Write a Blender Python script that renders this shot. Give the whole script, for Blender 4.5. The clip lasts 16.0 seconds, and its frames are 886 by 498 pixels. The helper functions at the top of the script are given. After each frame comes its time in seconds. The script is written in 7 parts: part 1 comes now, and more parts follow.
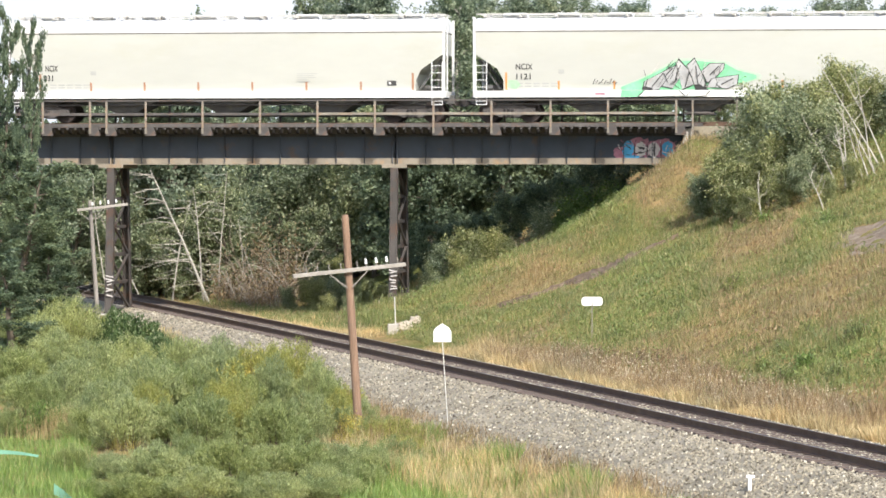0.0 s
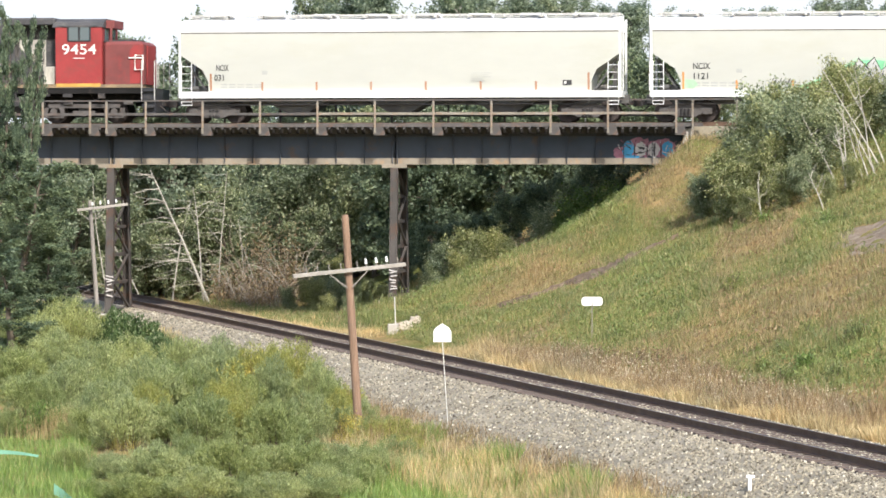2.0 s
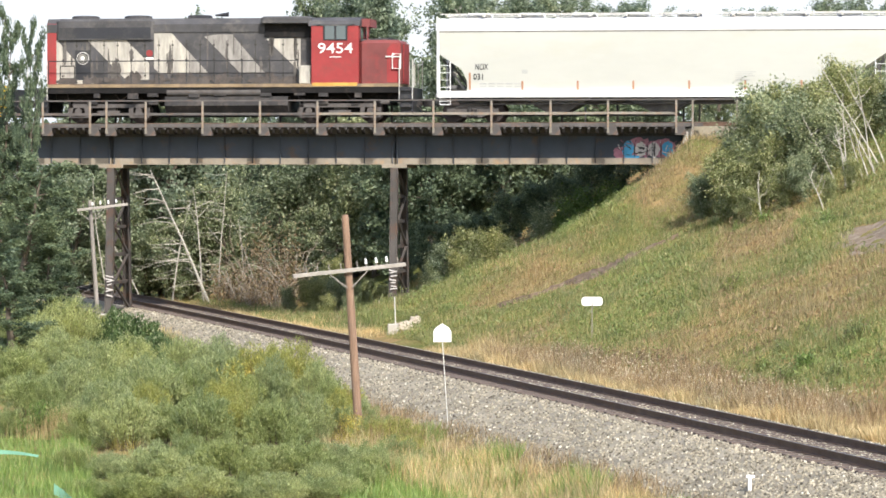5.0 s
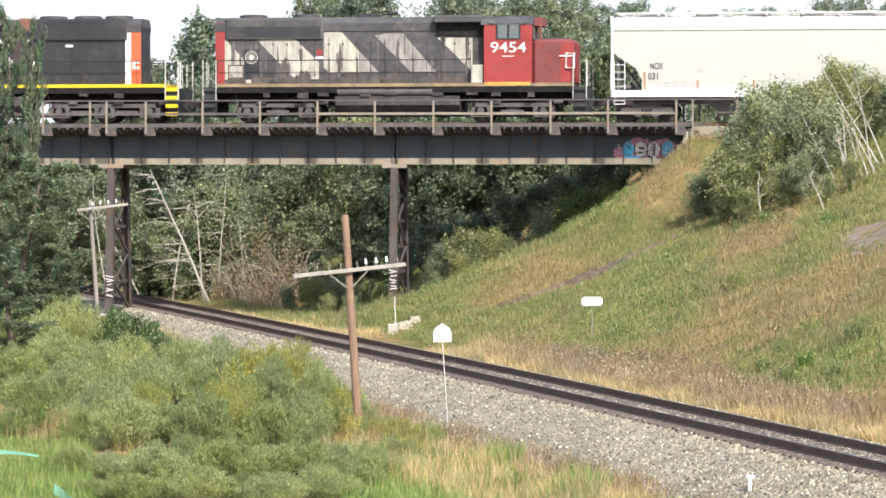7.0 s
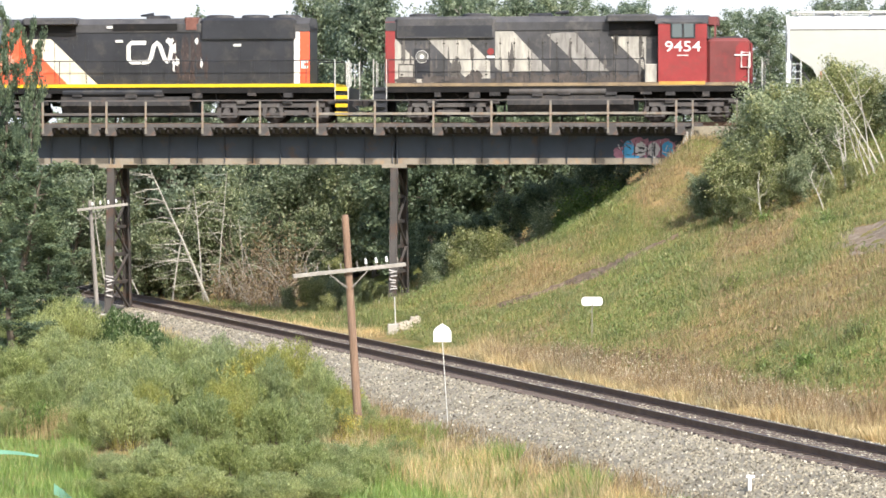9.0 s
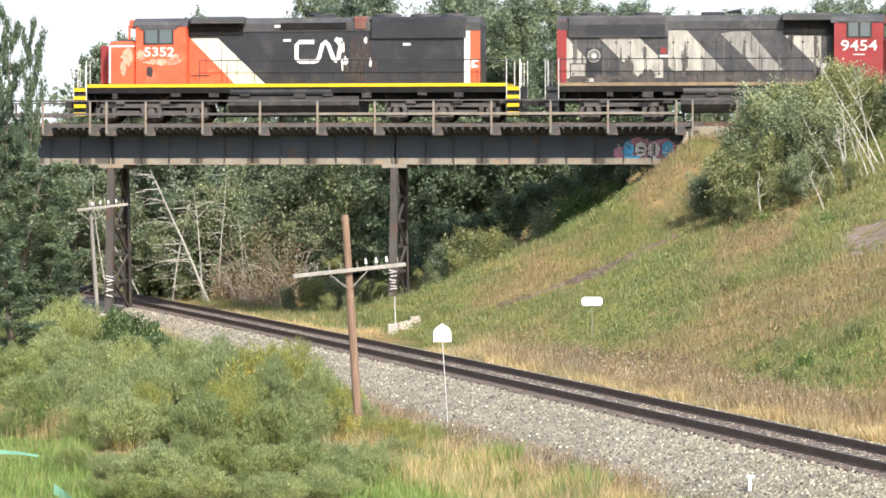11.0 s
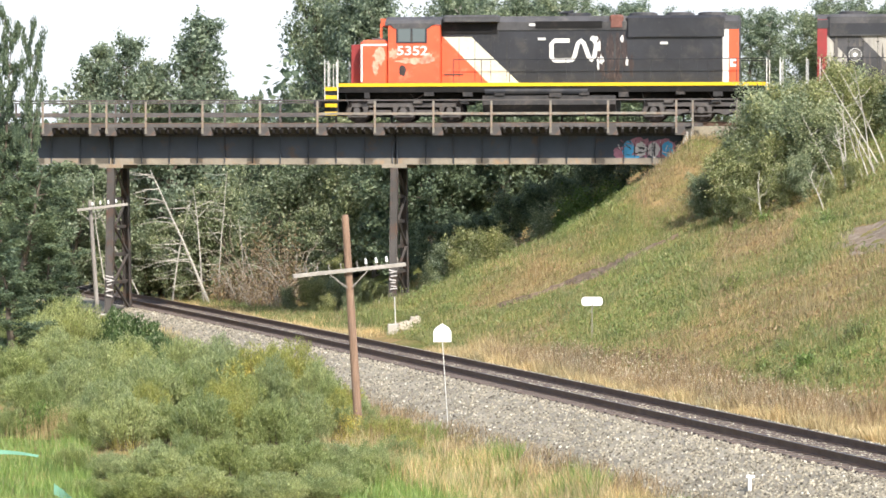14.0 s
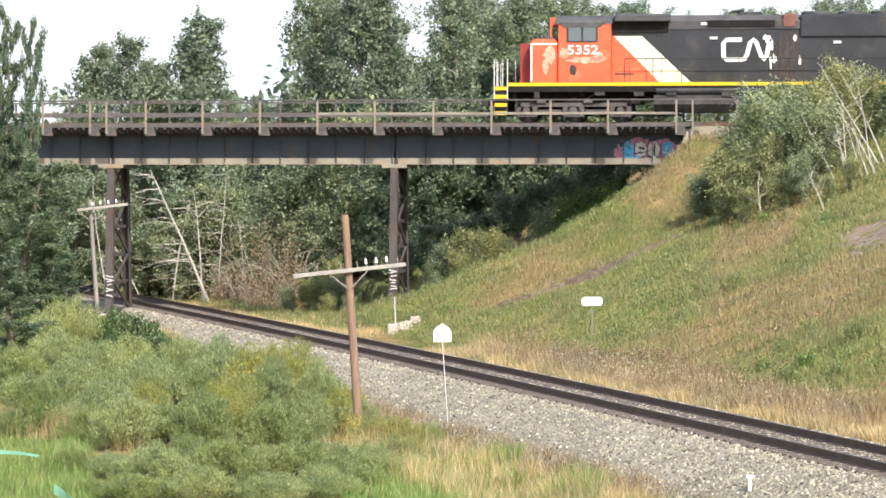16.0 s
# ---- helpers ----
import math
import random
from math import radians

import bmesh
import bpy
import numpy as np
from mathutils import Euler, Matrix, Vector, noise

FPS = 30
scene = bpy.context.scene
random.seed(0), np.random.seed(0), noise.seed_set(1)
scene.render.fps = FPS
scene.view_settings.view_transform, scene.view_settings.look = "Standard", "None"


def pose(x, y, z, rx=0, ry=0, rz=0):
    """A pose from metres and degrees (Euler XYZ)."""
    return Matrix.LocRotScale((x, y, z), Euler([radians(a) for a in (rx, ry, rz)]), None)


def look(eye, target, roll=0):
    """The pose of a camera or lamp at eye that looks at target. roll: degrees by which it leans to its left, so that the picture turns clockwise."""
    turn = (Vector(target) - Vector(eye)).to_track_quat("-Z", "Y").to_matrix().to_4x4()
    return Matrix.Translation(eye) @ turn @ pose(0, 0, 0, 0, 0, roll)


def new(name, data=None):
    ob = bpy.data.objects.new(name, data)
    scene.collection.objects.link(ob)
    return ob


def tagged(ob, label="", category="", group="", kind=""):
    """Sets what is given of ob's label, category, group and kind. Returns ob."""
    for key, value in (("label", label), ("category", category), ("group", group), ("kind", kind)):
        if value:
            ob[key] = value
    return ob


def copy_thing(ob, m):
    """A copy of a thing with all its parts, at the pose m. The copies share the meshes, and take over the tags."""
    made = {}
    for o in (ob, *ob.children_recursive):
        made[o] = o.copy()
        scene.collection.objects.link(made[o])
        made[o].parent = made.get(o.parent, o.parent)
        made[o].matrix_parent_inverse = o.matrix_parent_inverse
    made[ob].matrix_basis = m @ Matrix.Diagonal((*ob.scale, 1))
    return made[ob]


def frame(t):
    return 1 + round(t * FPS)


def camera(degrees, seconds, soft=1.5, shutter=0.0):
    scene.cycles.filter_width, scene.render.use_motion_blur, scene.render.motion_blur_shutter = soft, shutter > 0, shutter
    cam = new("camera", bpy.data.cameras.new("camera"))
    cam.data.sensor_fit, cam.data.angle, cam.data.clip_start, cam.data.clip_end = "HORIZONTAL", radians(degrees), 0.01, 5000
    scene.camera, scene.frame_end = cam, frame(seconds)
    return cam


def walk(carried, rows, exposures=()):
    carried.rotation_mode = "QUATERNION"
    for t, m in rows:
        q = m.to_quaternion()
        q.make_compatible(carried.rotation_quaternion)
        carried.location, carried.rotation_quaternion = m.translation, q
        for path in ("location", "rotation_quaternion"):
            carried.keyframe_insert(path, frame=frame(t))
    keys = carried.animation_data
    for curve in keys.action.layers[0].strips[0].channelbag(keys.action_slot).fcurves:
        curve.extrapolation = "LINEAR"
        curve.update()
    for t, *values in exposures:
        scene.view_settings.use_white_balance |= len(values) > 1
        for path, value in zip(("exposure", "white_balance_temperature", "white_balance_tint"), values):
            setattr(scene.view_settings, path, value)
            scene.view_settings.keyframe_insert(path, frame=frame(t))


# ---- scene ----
EYE = (0.0, 0.0, 5.75)
cam = camera(14.89, 16.0, soft=1.6, shutter=0.2)
CAM = pose(*EYE, 90 - 1.251, 0, 0)
walk(cam, [(0.0, CAM), (16.0, CAM)], exposures=[(0.0, 0.68), (4.0, 0.69), (6.5, 0.77), (9.0, 0.78), (16.0, 0.81)])

# ---- world and sun ----
TO_SUN = Vector((0.30, -0.68, 0.67)).normalized()
world = bpy.data.worlds.new("world")
scene.world = world
world.use_nodes = True
wn = world.node_tree
sky = wn.nodes.new("ShaderNodeTexSky")
sky.sky_type = "NISHITA"
sky.sun_disc = False
sky.sun_elevation = math.asin(TO_SUN.z)
sky.sun_rotation = math.atan2(TO_SUN.x, TO_SUN.y)
sky.air_density, sky.dust_density, sky.ozone_density = 1.0, 2.0, 1.0
wn.links.new(sky.outputs[0], wn.nodes["Background"].inputs[0])
wn.nodes["Background"].inputs[1].default_value = 0.15
sun = new("sun", bpy.data.lights.new("sun", "SUN"))
sun.data.energy, sun.data.angle, sun.data.color = 3.3, radians(0.6), (1.0, 0.96, 0.89)
sun.matrix_basis = look((0, 0, 60), Vector((0, 0, 60)) - TO_SUN)


# ---- materials ----
def nodes_of(name):
    m = bpy.data.materials.new(name)
    m.use_nodes = True
    nt = m.node_tree
    return m, nt, nt.nodes["Principled BSDF"]


def noise_node(nt, scale, detail=4.0, rough=0.6, stretch=None):
    tc = nt.nodes.new("ShaderNodeTexCoord")
    n = nt.nodes.new("ShaderNodeTexNoise")
    n.inputs["Scale"].default_value, n.inputs["Detail"].default_value = scale, detail
    n.inputs["Roughness"].default_value = rough
    if stretch:
        mp = nt.nodes.new("ShaderNodeMapping")
        mp.inputs["Scale"].default_value = stretch
        nt.links.new(tc.outputs["Object"], mp.inputs["Vector"])
        nt.links.new(mp.outputs[0], n.inputs["Vector"])
    else:
        nt.links.new(tc.outputs["Object"], n.inputs["Vector"])
    return n


def ramp_node(nt, source, stops):
    r = nt.nodes.new("ShaderNodeValToRGB")
    els = r.color_ramp.elements
    while len(els) < len(stops):
        els.new(0.5)
    for e, (p, c) in zip(els, stops):
        e.position, e.color = p, (*c, 1) if len(c) == 3 else c
    nt.links.new(source, r.inputs[0])
    return r


def mix_node(nt, fac, a, b, blend="MIX"):
    m = nt.nodes.new("ShaderNodeMix")
    m.data_type, m.blend_type = "RGBA", blend
    for sock, v in ((m.inputs["Factor"], fac), (m.inputs["A"], a), (m.inputs["B"], b)):
        if isinstance(v, (int, float)):
            sock.default_value = v
        elif isinstance(v, tuple):
            sock.default_value = (*v, 1)
        else:
            nt.links.new(v, sock)
    return m.outputs["Result"]


def mat(name, base, rough=0.7, metal=0.0, var=0.25, scale=1.5, fine=25, dirt=None, amount=0.5, bump=0.15, stretch=None, spec=0.4):
    """Colour that varies at two scales, with dirt or wear of a second colour and a fine relief."""
    m, nt, p = nodes_of(name)
    n1, n2 = noise_node(nt, scale, stretch=stretch), noise_node(nt, fine, stretch=stretch)
    lo, hi = tuple(c * (1 - var) for c in base), tuple(min(1, c * (1 + var)) for c in base)
    col = ramp_node(nt, n1.outputs[0], [(0.3, lo), (0.7, hi)]).outputs[0]
    grain = ramp_node(nt, n2.outputs[0], [(0.3, (1 - var * 0.6,) * 3), (0.7, (1, 1, 1))]).outputs[0]
    col = mix_node(nt, 1.0, col, grain, "MULTIPLY")
    if dirt:
        n3 = noise_node(nt, scale * 2.3, 8, 0.7, stretch)
        f = ramp_node(nt, n3.outputs[0], [(0.62 - amount * 0.3, (0, 0, 0)), (0.72, (1, 1, 1))]).outputs[0]
        col = mix_node(nt, f, col, dirt)
    nt.links.new(col, p.inputs["Base Color"])
    p.inputs["Metallic"].default_value = metal
    p.inputs["Specular IOR Level"].default_value = spec
    rr = ramp_node(nt, n2.outputs[0], [(0.2, (max(0.05, rough - 0.12),) * 3), (0.8, (min(1, rough + 0.1),) * 3)]).outputs[0]
    nt.links.new(rr, p.inputs["Roughness"])
    if bump:
        b = nt.nodes.new("ShaderNodeBump")
        b.inputs["Strength"].default_value, b.inputs["Distance"].default_value = bump, 0.02
        nt.links.new(n2.outputs[0], b.inputs["Height"])
        nt.links.new(b.outputs[0], p.inputs["Normal"])
    return m


def leaf_mat(name, dark, mid, light, odd=None, through_part=0.35):
    """Leaves: every leaf has its own tone, every plant a slight shift."""
    m, nt, p = nodes_of(name)
    g = nt.nodes.new("ShaderNodeNewGeometry")
    stops = [(0.0, dark), (0.5, mid), (0.92, light)]
    if odd:
        stops.append((0.97, odd))
    col = ramp_node(nt, g.outputs["Random Per Island"], stops).outputs[0]
    oi = nt.nodes.new("ShaderNodeObjectInfo")
    tone = ramp_node(nt, oi.outputs["Random"], [(0.0, (0.85, 0.88, 0.92)), (0.5, (1, 1, 1)), (1.0, (1.08, 1.04, 0.95))]).outputs[0]
    col = mix_node(nt, 1.0, col, tone, "MULTIPLY")
    n = noise_node(nt, 0.6, 2)
    patch = ramp_node(nt, n.outputs[0], [(0.35, (0.8, 0.85, 0.85)), (0.65, (1.15, 1.12, 1.0))]).outputs[0]
    col = mix_node(nt, 1.0, col, patch, "MULTIPLY")
    nt.links.new(col, p.inputs["Base Color"])
    p.inputs["Roughness"].default_value, p.inputs["Specular IOR Level"].default_value = 0.5, 0.45
    t = nt.nodes.new("ShaderNodeBsdfTranslucent")
    nt.links.new(col, t.inputs["Color"])
    mx = nt.nodes.new("ShaderNodeMixShader")
    mx.inputs[0].default_value = through_part
    nt.links.new(p.outputs[0], mx.inputs[1])
    nt.links.new(t.outputs[0], mx.inputs[2])
    nt.links.new(mx.outputs[0], nt.nodes["Material Output"].inputs[0])
    return m


M_GIRDER = mat("girder_steel", (0.056, 0.068, 0.088), 0.7, 0.0, 0.25, 0.5, 12, (0.10, 0.065, 0.045), 0.25, 0.1)
M_FLANGE = mat("flange_steel", (0.30, 0.26, 0.205), 0.85, 0.0, 0.25, 0.8, 15, (0.38, 0.24, 0.13), 0.25)
M_PIER = mat("pier_steel", (0.085, 0.075, 0.068), 0.75, 0.0, 0.25, 0.6, 18, (0.12, 0.06, 0.035), 0.35)
M_DARKSTEEL = mat("dark_steel", (0.045, 0.042, 0.042), 0.6, 0.2, 0.3, 2, 30, (0.08, 0.05, 0.035), 0.4)
M_HANDRAIL = mat("weathered_rail", (0.115, 0.105, 0.10), 0.85, 0, 0.3, 1.2, 22, (0.15, 0.095, 0.07), 0.35)
M_POST = mat("weathered_post", (0.27, 0.24, 0.20), 0.85, 0, 0.25, 1.2, 22, (0.28, 0.17, 0.10), 0.4)
M_DECKTIE = mat("deck_timber", (0.11, 0.098, 0.09), 0.9, 0, 0.3, 3, 30)
M_RAIL = mat("rail_steel", (0.15, 0.095, 0.066), 0.75, 0.0, 0.2, 2, 40, (0.11, 0.06, 0.04), 0.4)
M_RAILTOP = mat("rail_head", (0.20, 0.17, 0.16), 0.4, 0.8, 0.15, 1.0, 30)
M_TIE = mat("tie_timber", (0.13, 0.10, 0.085), 0.9, 0, 0.35, 4, 40)
M_BALLAST = mat("ballast_bed", (0.33, 0.29, 0.215), 0.95, 0, 0.3, 0.8, 14, (0.28, 0.25, 0.21), 0.4, 0.8)
M_CONCRETE = mat("concrete", (0.48, 0.44, 0.38), 0.9, 0, 0.2, 1.2, 20, (0.28, 0.25, 0.2), 0.4)
M_POLE = mat("pole_wood", (0.27, 0.17, 0.115), 0.9, 0, 0.25, 2, 30, (0.34, 0.25, 0.18), 0.4, 0.3, (6, 6, 0.5))
M_POLEGREY = mat("pole_wood_grey", (0.30, 0.27, 0.24), 0.9, 0, 0.25, 2, 30, None, 0.4, 0.3, (6, 6, 0.5))
M_ARM = mat("crossarm_wood", (0.36, 0.33, 0.29), 0.9, 0, 0.2, 2, 30, (0.34, 0.3, 0.26), 0.4)
M_CERAMIC = mat("insulator_ceramic", (0.8, 0.8, 0.78), 0.2, 0, 0.05, 3, 30, None, 0, 0)
M_SIGN = mat("white_sign", (0.82, 0.82, 0.82), 0.45, 0, 0.04, 3, 30, None, 0, 0)
M_STEELPOST = mat("galvanised_post", (0.62, 0.60, 0.56), 0.5, 0.1, 0.12, 3, 30)
M_BOULDER = mat("pale_boulder", (0.46, 0.40, 0.31), 0.95, 0, 0.25, 2.5, 20, (0.4, 0.34, 0.28), 0.4, 0.6)
M_BARK = mat("bark", (0.16, 0.13, 0.10), 0.95, 0, 0.35, 3, 25, None, 0, 0.5, (3, 3, 0.7))
M_BIRCH = mat("pale_bark", (0.52, 0.48, 0.42), 0.9, 0, 0.25, 3, 25, (0.2, 0.17, 0.14), 0.35, 0.3)
M_DEADWOOD = mat("dead_wood", (0.40, 0.33, 0.26), 0.95, 0, 0.3, 2, 25)
M_HOPPER = mat("hopper_paint", (0.53, 0.53, 0.485), 0.5, 0, 0.06, 0.25, 3, (0.49, 0.485, 0.42), 0.4, 0.02, (0.35, 1, 1))
M_HOPPERTRIM = mat("hopper_trim", (0.78, 0.78, 0.77), 0.5, 0, 0.05, 1, 10)
M_SEAM = mat("seam_grey", (0.22, 0.21, 0.19), 0.8)
# grey of car ends and bays, darkened to hold their shade in the colour
M_HOPPERDARK = mat("shaded_hopper_grey", (0.12, 0.118, 0.115), 0.7, 0, 0.2, 1, 12, (0.2, 0.18, 0.15), 0.4)
M_TRUCK = mat("truck_steel", (0.115, 0.105, 0.10), 0.85, 0, 0.3, 2, 20, (0.11, 0.085, 0.07), 0.4)
M_WHEEL = mat("wheel_steel", (0.07, 0.055, 0.05), 0.6, 0.3, 0.3, 2, 20)
M_BLACK = mat("black_paint", (0.035, 0.036, 0.042), 0.5, 0, 0.3, 0.5, 14, (0.075, 0.068, 0.062), 0.35, 0.03)
M_GREYHOOD = mat("sooty_hood_paint", (0.075, 0.073, 0.076), 0.7, 0, 0.35, 0.7, 10, (0.135, 0.125, 0.115), 0.4, 0.05)
M_STRIPE = mat("dirty_white_stripe", (0.55, 0.515, 0.44), 0.65, 0, 0.22, 0.9, 9, (0.24, 0.22, 0.205), 0.75, 0.04, (1.4, 1, 0.35))
M_WHITE = mat("white_paint", (0.78, 0.76, 0.72), 0.5, 0, 0.08, 1.2, 12, (0.55, 0.52, 0.47), 0.2, 0.02)
M_RED = mat("orange_red_paint", (0.76, 0.125, 0.055), 0.5, 0, 0.12, 0.8, 12, (0.78, 0.22, 0.12), 0.25, 0.02)
M_DULLRED = mat("faded_red_paint", (0.315, 0.042, 0.042), 0.65, 0, 0.2, 0.8, 12, (0.24, 0.05, 0.045), 0.45, 0.03)
M_YELLOW = mat("yellow_paint", (0.78, 0.52, 0.02), 0.5, 0, 0.1, 2, 15)
M_SILL = mat("dirty_sill_paint", (0.30, 0.22, 0.13), 0.75, 0, 0.25, 1, 12, (0.14, 0.11, 0.09), 0.5)
M_ORANGEMARK = mat("reflector_orange", (0.62, 0.30, 0.10), 0.5, 0, 0.15, 4, 30)
M_RUSTMARK = mat("reflector_rust", (0.42, 0.22, 0.13), 0.6, 0, 0.15, 4, 30)
M_INK = mat("black_lettering", (0.05, 0.05, 0.05), 0.6, 0, 0.1)
M_FADEINK = mat("grey_lettering", (0.45, 0.45, 0.43), 0.6, 0, 0.1)
M_SPRAYG = mat("green_spray", (0.25, 0.66, 0.36), 0.5, 0, 0.25, 1.5, 8)
M_SPRAYS = mat("silver_spray", (0.55, 0.55, 0.55), 0.4, 0.2, 0.2, 1.5, 8)
M_SPRAYB = mat("blue_spray", (0.07, 0.38, 0.66), 0.5, 0, 0.2, 1.5, 8)
M_SPRAYP = mat("pink_spray", (0.42, 0.18, 0.24), 0.6, 0, 0.3, 1.5, 8)
M_SPRAYW = mat("pale_spray", (0.62, 0.58, 0.55), 0.6, 0, 0.2, 1.5, 8)
# near-black underframe grime, also the colour of shade painted under the intakes
M_UNDER = mat("grime_and_intake_shade", (0.02, 0.019, 0.019), 0.85, 0, 0.3, 1, 12, (0.05, 0.042, 0.036), 0.3, 0.1, None, 0.15)
M_TANK = mat("grimy_tank", (0.045, 0.042, 0.042), 0.7, 0, 0.3, 1, 12, (0.12, 0.10, 0.085), 0.4)
M_CREAM = mat("cream_stripe_paint", (0.72, 0.67, 0.53), 0.55, 0, 0.08, 1.2, 12, (0.5, 0.47, 0.41), 0.4)
M_GLASS, _nt, _p = nodes_of("cab_glass")
_p.inputs["Base Color"].default_value = (0.10, 0.13, 0.145, 1)
_p.inputs["Roughness"].default_value, _p.inputs["Specular IOR Level"].default_value = 0.06, 0.8

L_POPLAR = leaf_mat("poplar_leaves", (0.14, 0.185, 0.125), (0.24, 0.29, 0.185), (0.45, 0.50, 0.37), None, 0.45)
# darker tree leaves, with the wood's shade put into the colour
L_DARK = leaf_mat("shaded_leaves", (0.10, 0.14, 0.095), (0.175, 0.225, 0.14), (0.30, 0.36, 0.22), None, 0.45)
L_SPRUCE = leaf_mat("dense_dark_leaves", (0.09, 0.13, 0.085), (0.155, 0.205, 0.125), (0.27, 0.33, 0.21), None, 0.42)
L_WILLOW = leaf_mat("willow_leaves", (0.23, 0.27, 0.115), (0.39, 0.43, 0.185), (0.58, 0.61, 0.32), None, 0.45)
L_BRIGHT = leaf_mat("bright_leaves", (0.09, 0.15, 0.035), (0.16, 0.25, 0.06), (0.26, 0.34, 0.11))
L_SHRUB = leaf_mat("shrub_leaves", (0.18, 0.205, 0.085), (0.31, 0.33, 0.145), (0.48, 0.485, 0.27), (0.55, 0.50, 0.36), 0.4)
L_GRASS = leaf_mat("hill_grass", (0.15, 0.185, 0.06), (0.25, 0.265, 0.09), (0.38, 0.35, 0.16), (0.5, 0.40, 0.22), 0.25)
L_LUSH = leaf_mat("lush_grass", (0.12, 0.20, 0.045), (0.20, 0.30, 0.075), (0.32, 0.40, 0.14), (0.45, 0.42, 0.2), 0.25)
L_DRY = leaf_mat("dry_grass", (0.42, 0.29, 0.14), (0.62, 0.46, 0.245), (0.78, 0.63, 0.38), (0.34, 0.31, 0.12), 0.25)
L_WEED = leaf_mat("brown_weeds", (0.21, 0.135, 0.075), (0.35, 0.24, 0.135), (0.54, 0.41, 0.27), (0.27, 0.26, 0.11), 0.25)
# lighter tree leaves, with sunlight put into the colour
L_YOUNG = leaf_mat("sunlit_leaves", (0.145, 0.18, 0.10), (0.265, 0.31, 0.175), (0.50, 0.54, 0.38), (0.62, 0.62, 0.47), 0.45)
L_WILLOWY = leaf_mat("yellowing_willow_leaves", (0.24, 0.25, 0.07), (0.39, 0.40, 0.115), (0.55, 0.54, 0.21), (0.6, 0.5, 0.16), 0.45)
L_WILLOWD = leaf_mat("deep_willow_leaves", (0.175, 0.215, 0.08), (0.29, 0.34, 0.13), (0.46, 0.505, 0.235), None, 0.42)
L_THICKET = leaf_mat("dark_thicket_leaves", (0.06, 0.10, 0.04), (0.11, 0.17, 0.065), (0.20, 0.27, 0.12), (0.5, 0.52, 0.36), 0.35)
L_HILLDRY = leaf_mat("bank_straw", (0.30, 0.215, 0.105), (0.44, 0.335, 0.165), (0.58, 0.465, 0.265), (0.27, 0.27, 0.10), 0.3)
L_RUSSET = leaf_mat("russet_weeds", (0.22, 0.135, 0.075), (0.34, 0.225, 0.125), (0.46, 0.33, 0.20), (0.27, 0.25, 0.10), 0.3)
L_BANK = leaf_mat("bank_leaves", (0.16, 0.20, 0.065), (0.245, 0.285, 0.095), (0.35, 0.375, 0.15), (0.45, 0.42, 0.22), 0.3)
L_SEED = leaf_mat("seed_heads", (0.45, 0.38, 0.29), (0.60, 0.52, 0.42), (0.75, 0.68, 0.58), None, 0.3)
L_YELLOW = leaf_mat("yellow_blossom", (0.32, 0.31, 0.08), (0.55, 0.47, 0.12), (0.72, 0.60, 0.18))

# ground: grass soil with dry and bare patches, in two scales
M_GROUND, _nt, _p = nodes_of("grassy_ground")
_a = ramp_node(_nt, noise_node(_nt, 0.22, 5, 0.65).outputs[0], [(0.40, (0.16, 0.185, 0.06)), (0.5, (0.27, 0.24, 0.10)), (0.60, (0.40, 0.28, 0.145))]).outputs[0]
_b = ramp_node(_nt, noise_node(_nt, 4.0, 6, 0.7).outputs[0], [(0.3, (0.6, 0.6, 0.55)), (0.7, (1.15, 1.1, 1.0))]).outputs[0]
_nt.links.new(mix_node(_nt, 1.0, _a, _b, "MULTIPLY"), _p.inputs["Base Color"])
_p.inputs["Roughness"].default_value, _p.inputs["Specular IOR Level"].default_value = 0.95, 0.1
_bn = _nt.nodes.new("ShaderNodeBump")
_bn.inputs["Strength"].default_value, _bn.inputs["Distance"].default_value = 0.9, 0.12
_nt.links.new(noise_node(_nt, 5.0, 6, 0.7).outputs[0], _bn.inputs["Height"])
_nt.links.new(_bn.outputs[0], _p.inputs["Normal"])
# brown path soil, darkened to paint in the shade under its ledge
M_DARKSOIL = mat("ledge_shaded_soil", (0.15, 0.105, 0.07), 0.95, 0, 0.35, 2.5, 12, (0.24, 0.19, 0.14), 0.4, 0.8)
M_SOIL = mat("bare_soil", (0.25, 0.185, 0.125), 0.95, 0, 0.3, 1.5, 12, (0.34, 0.29, 0.23), 0.4, 0.8)


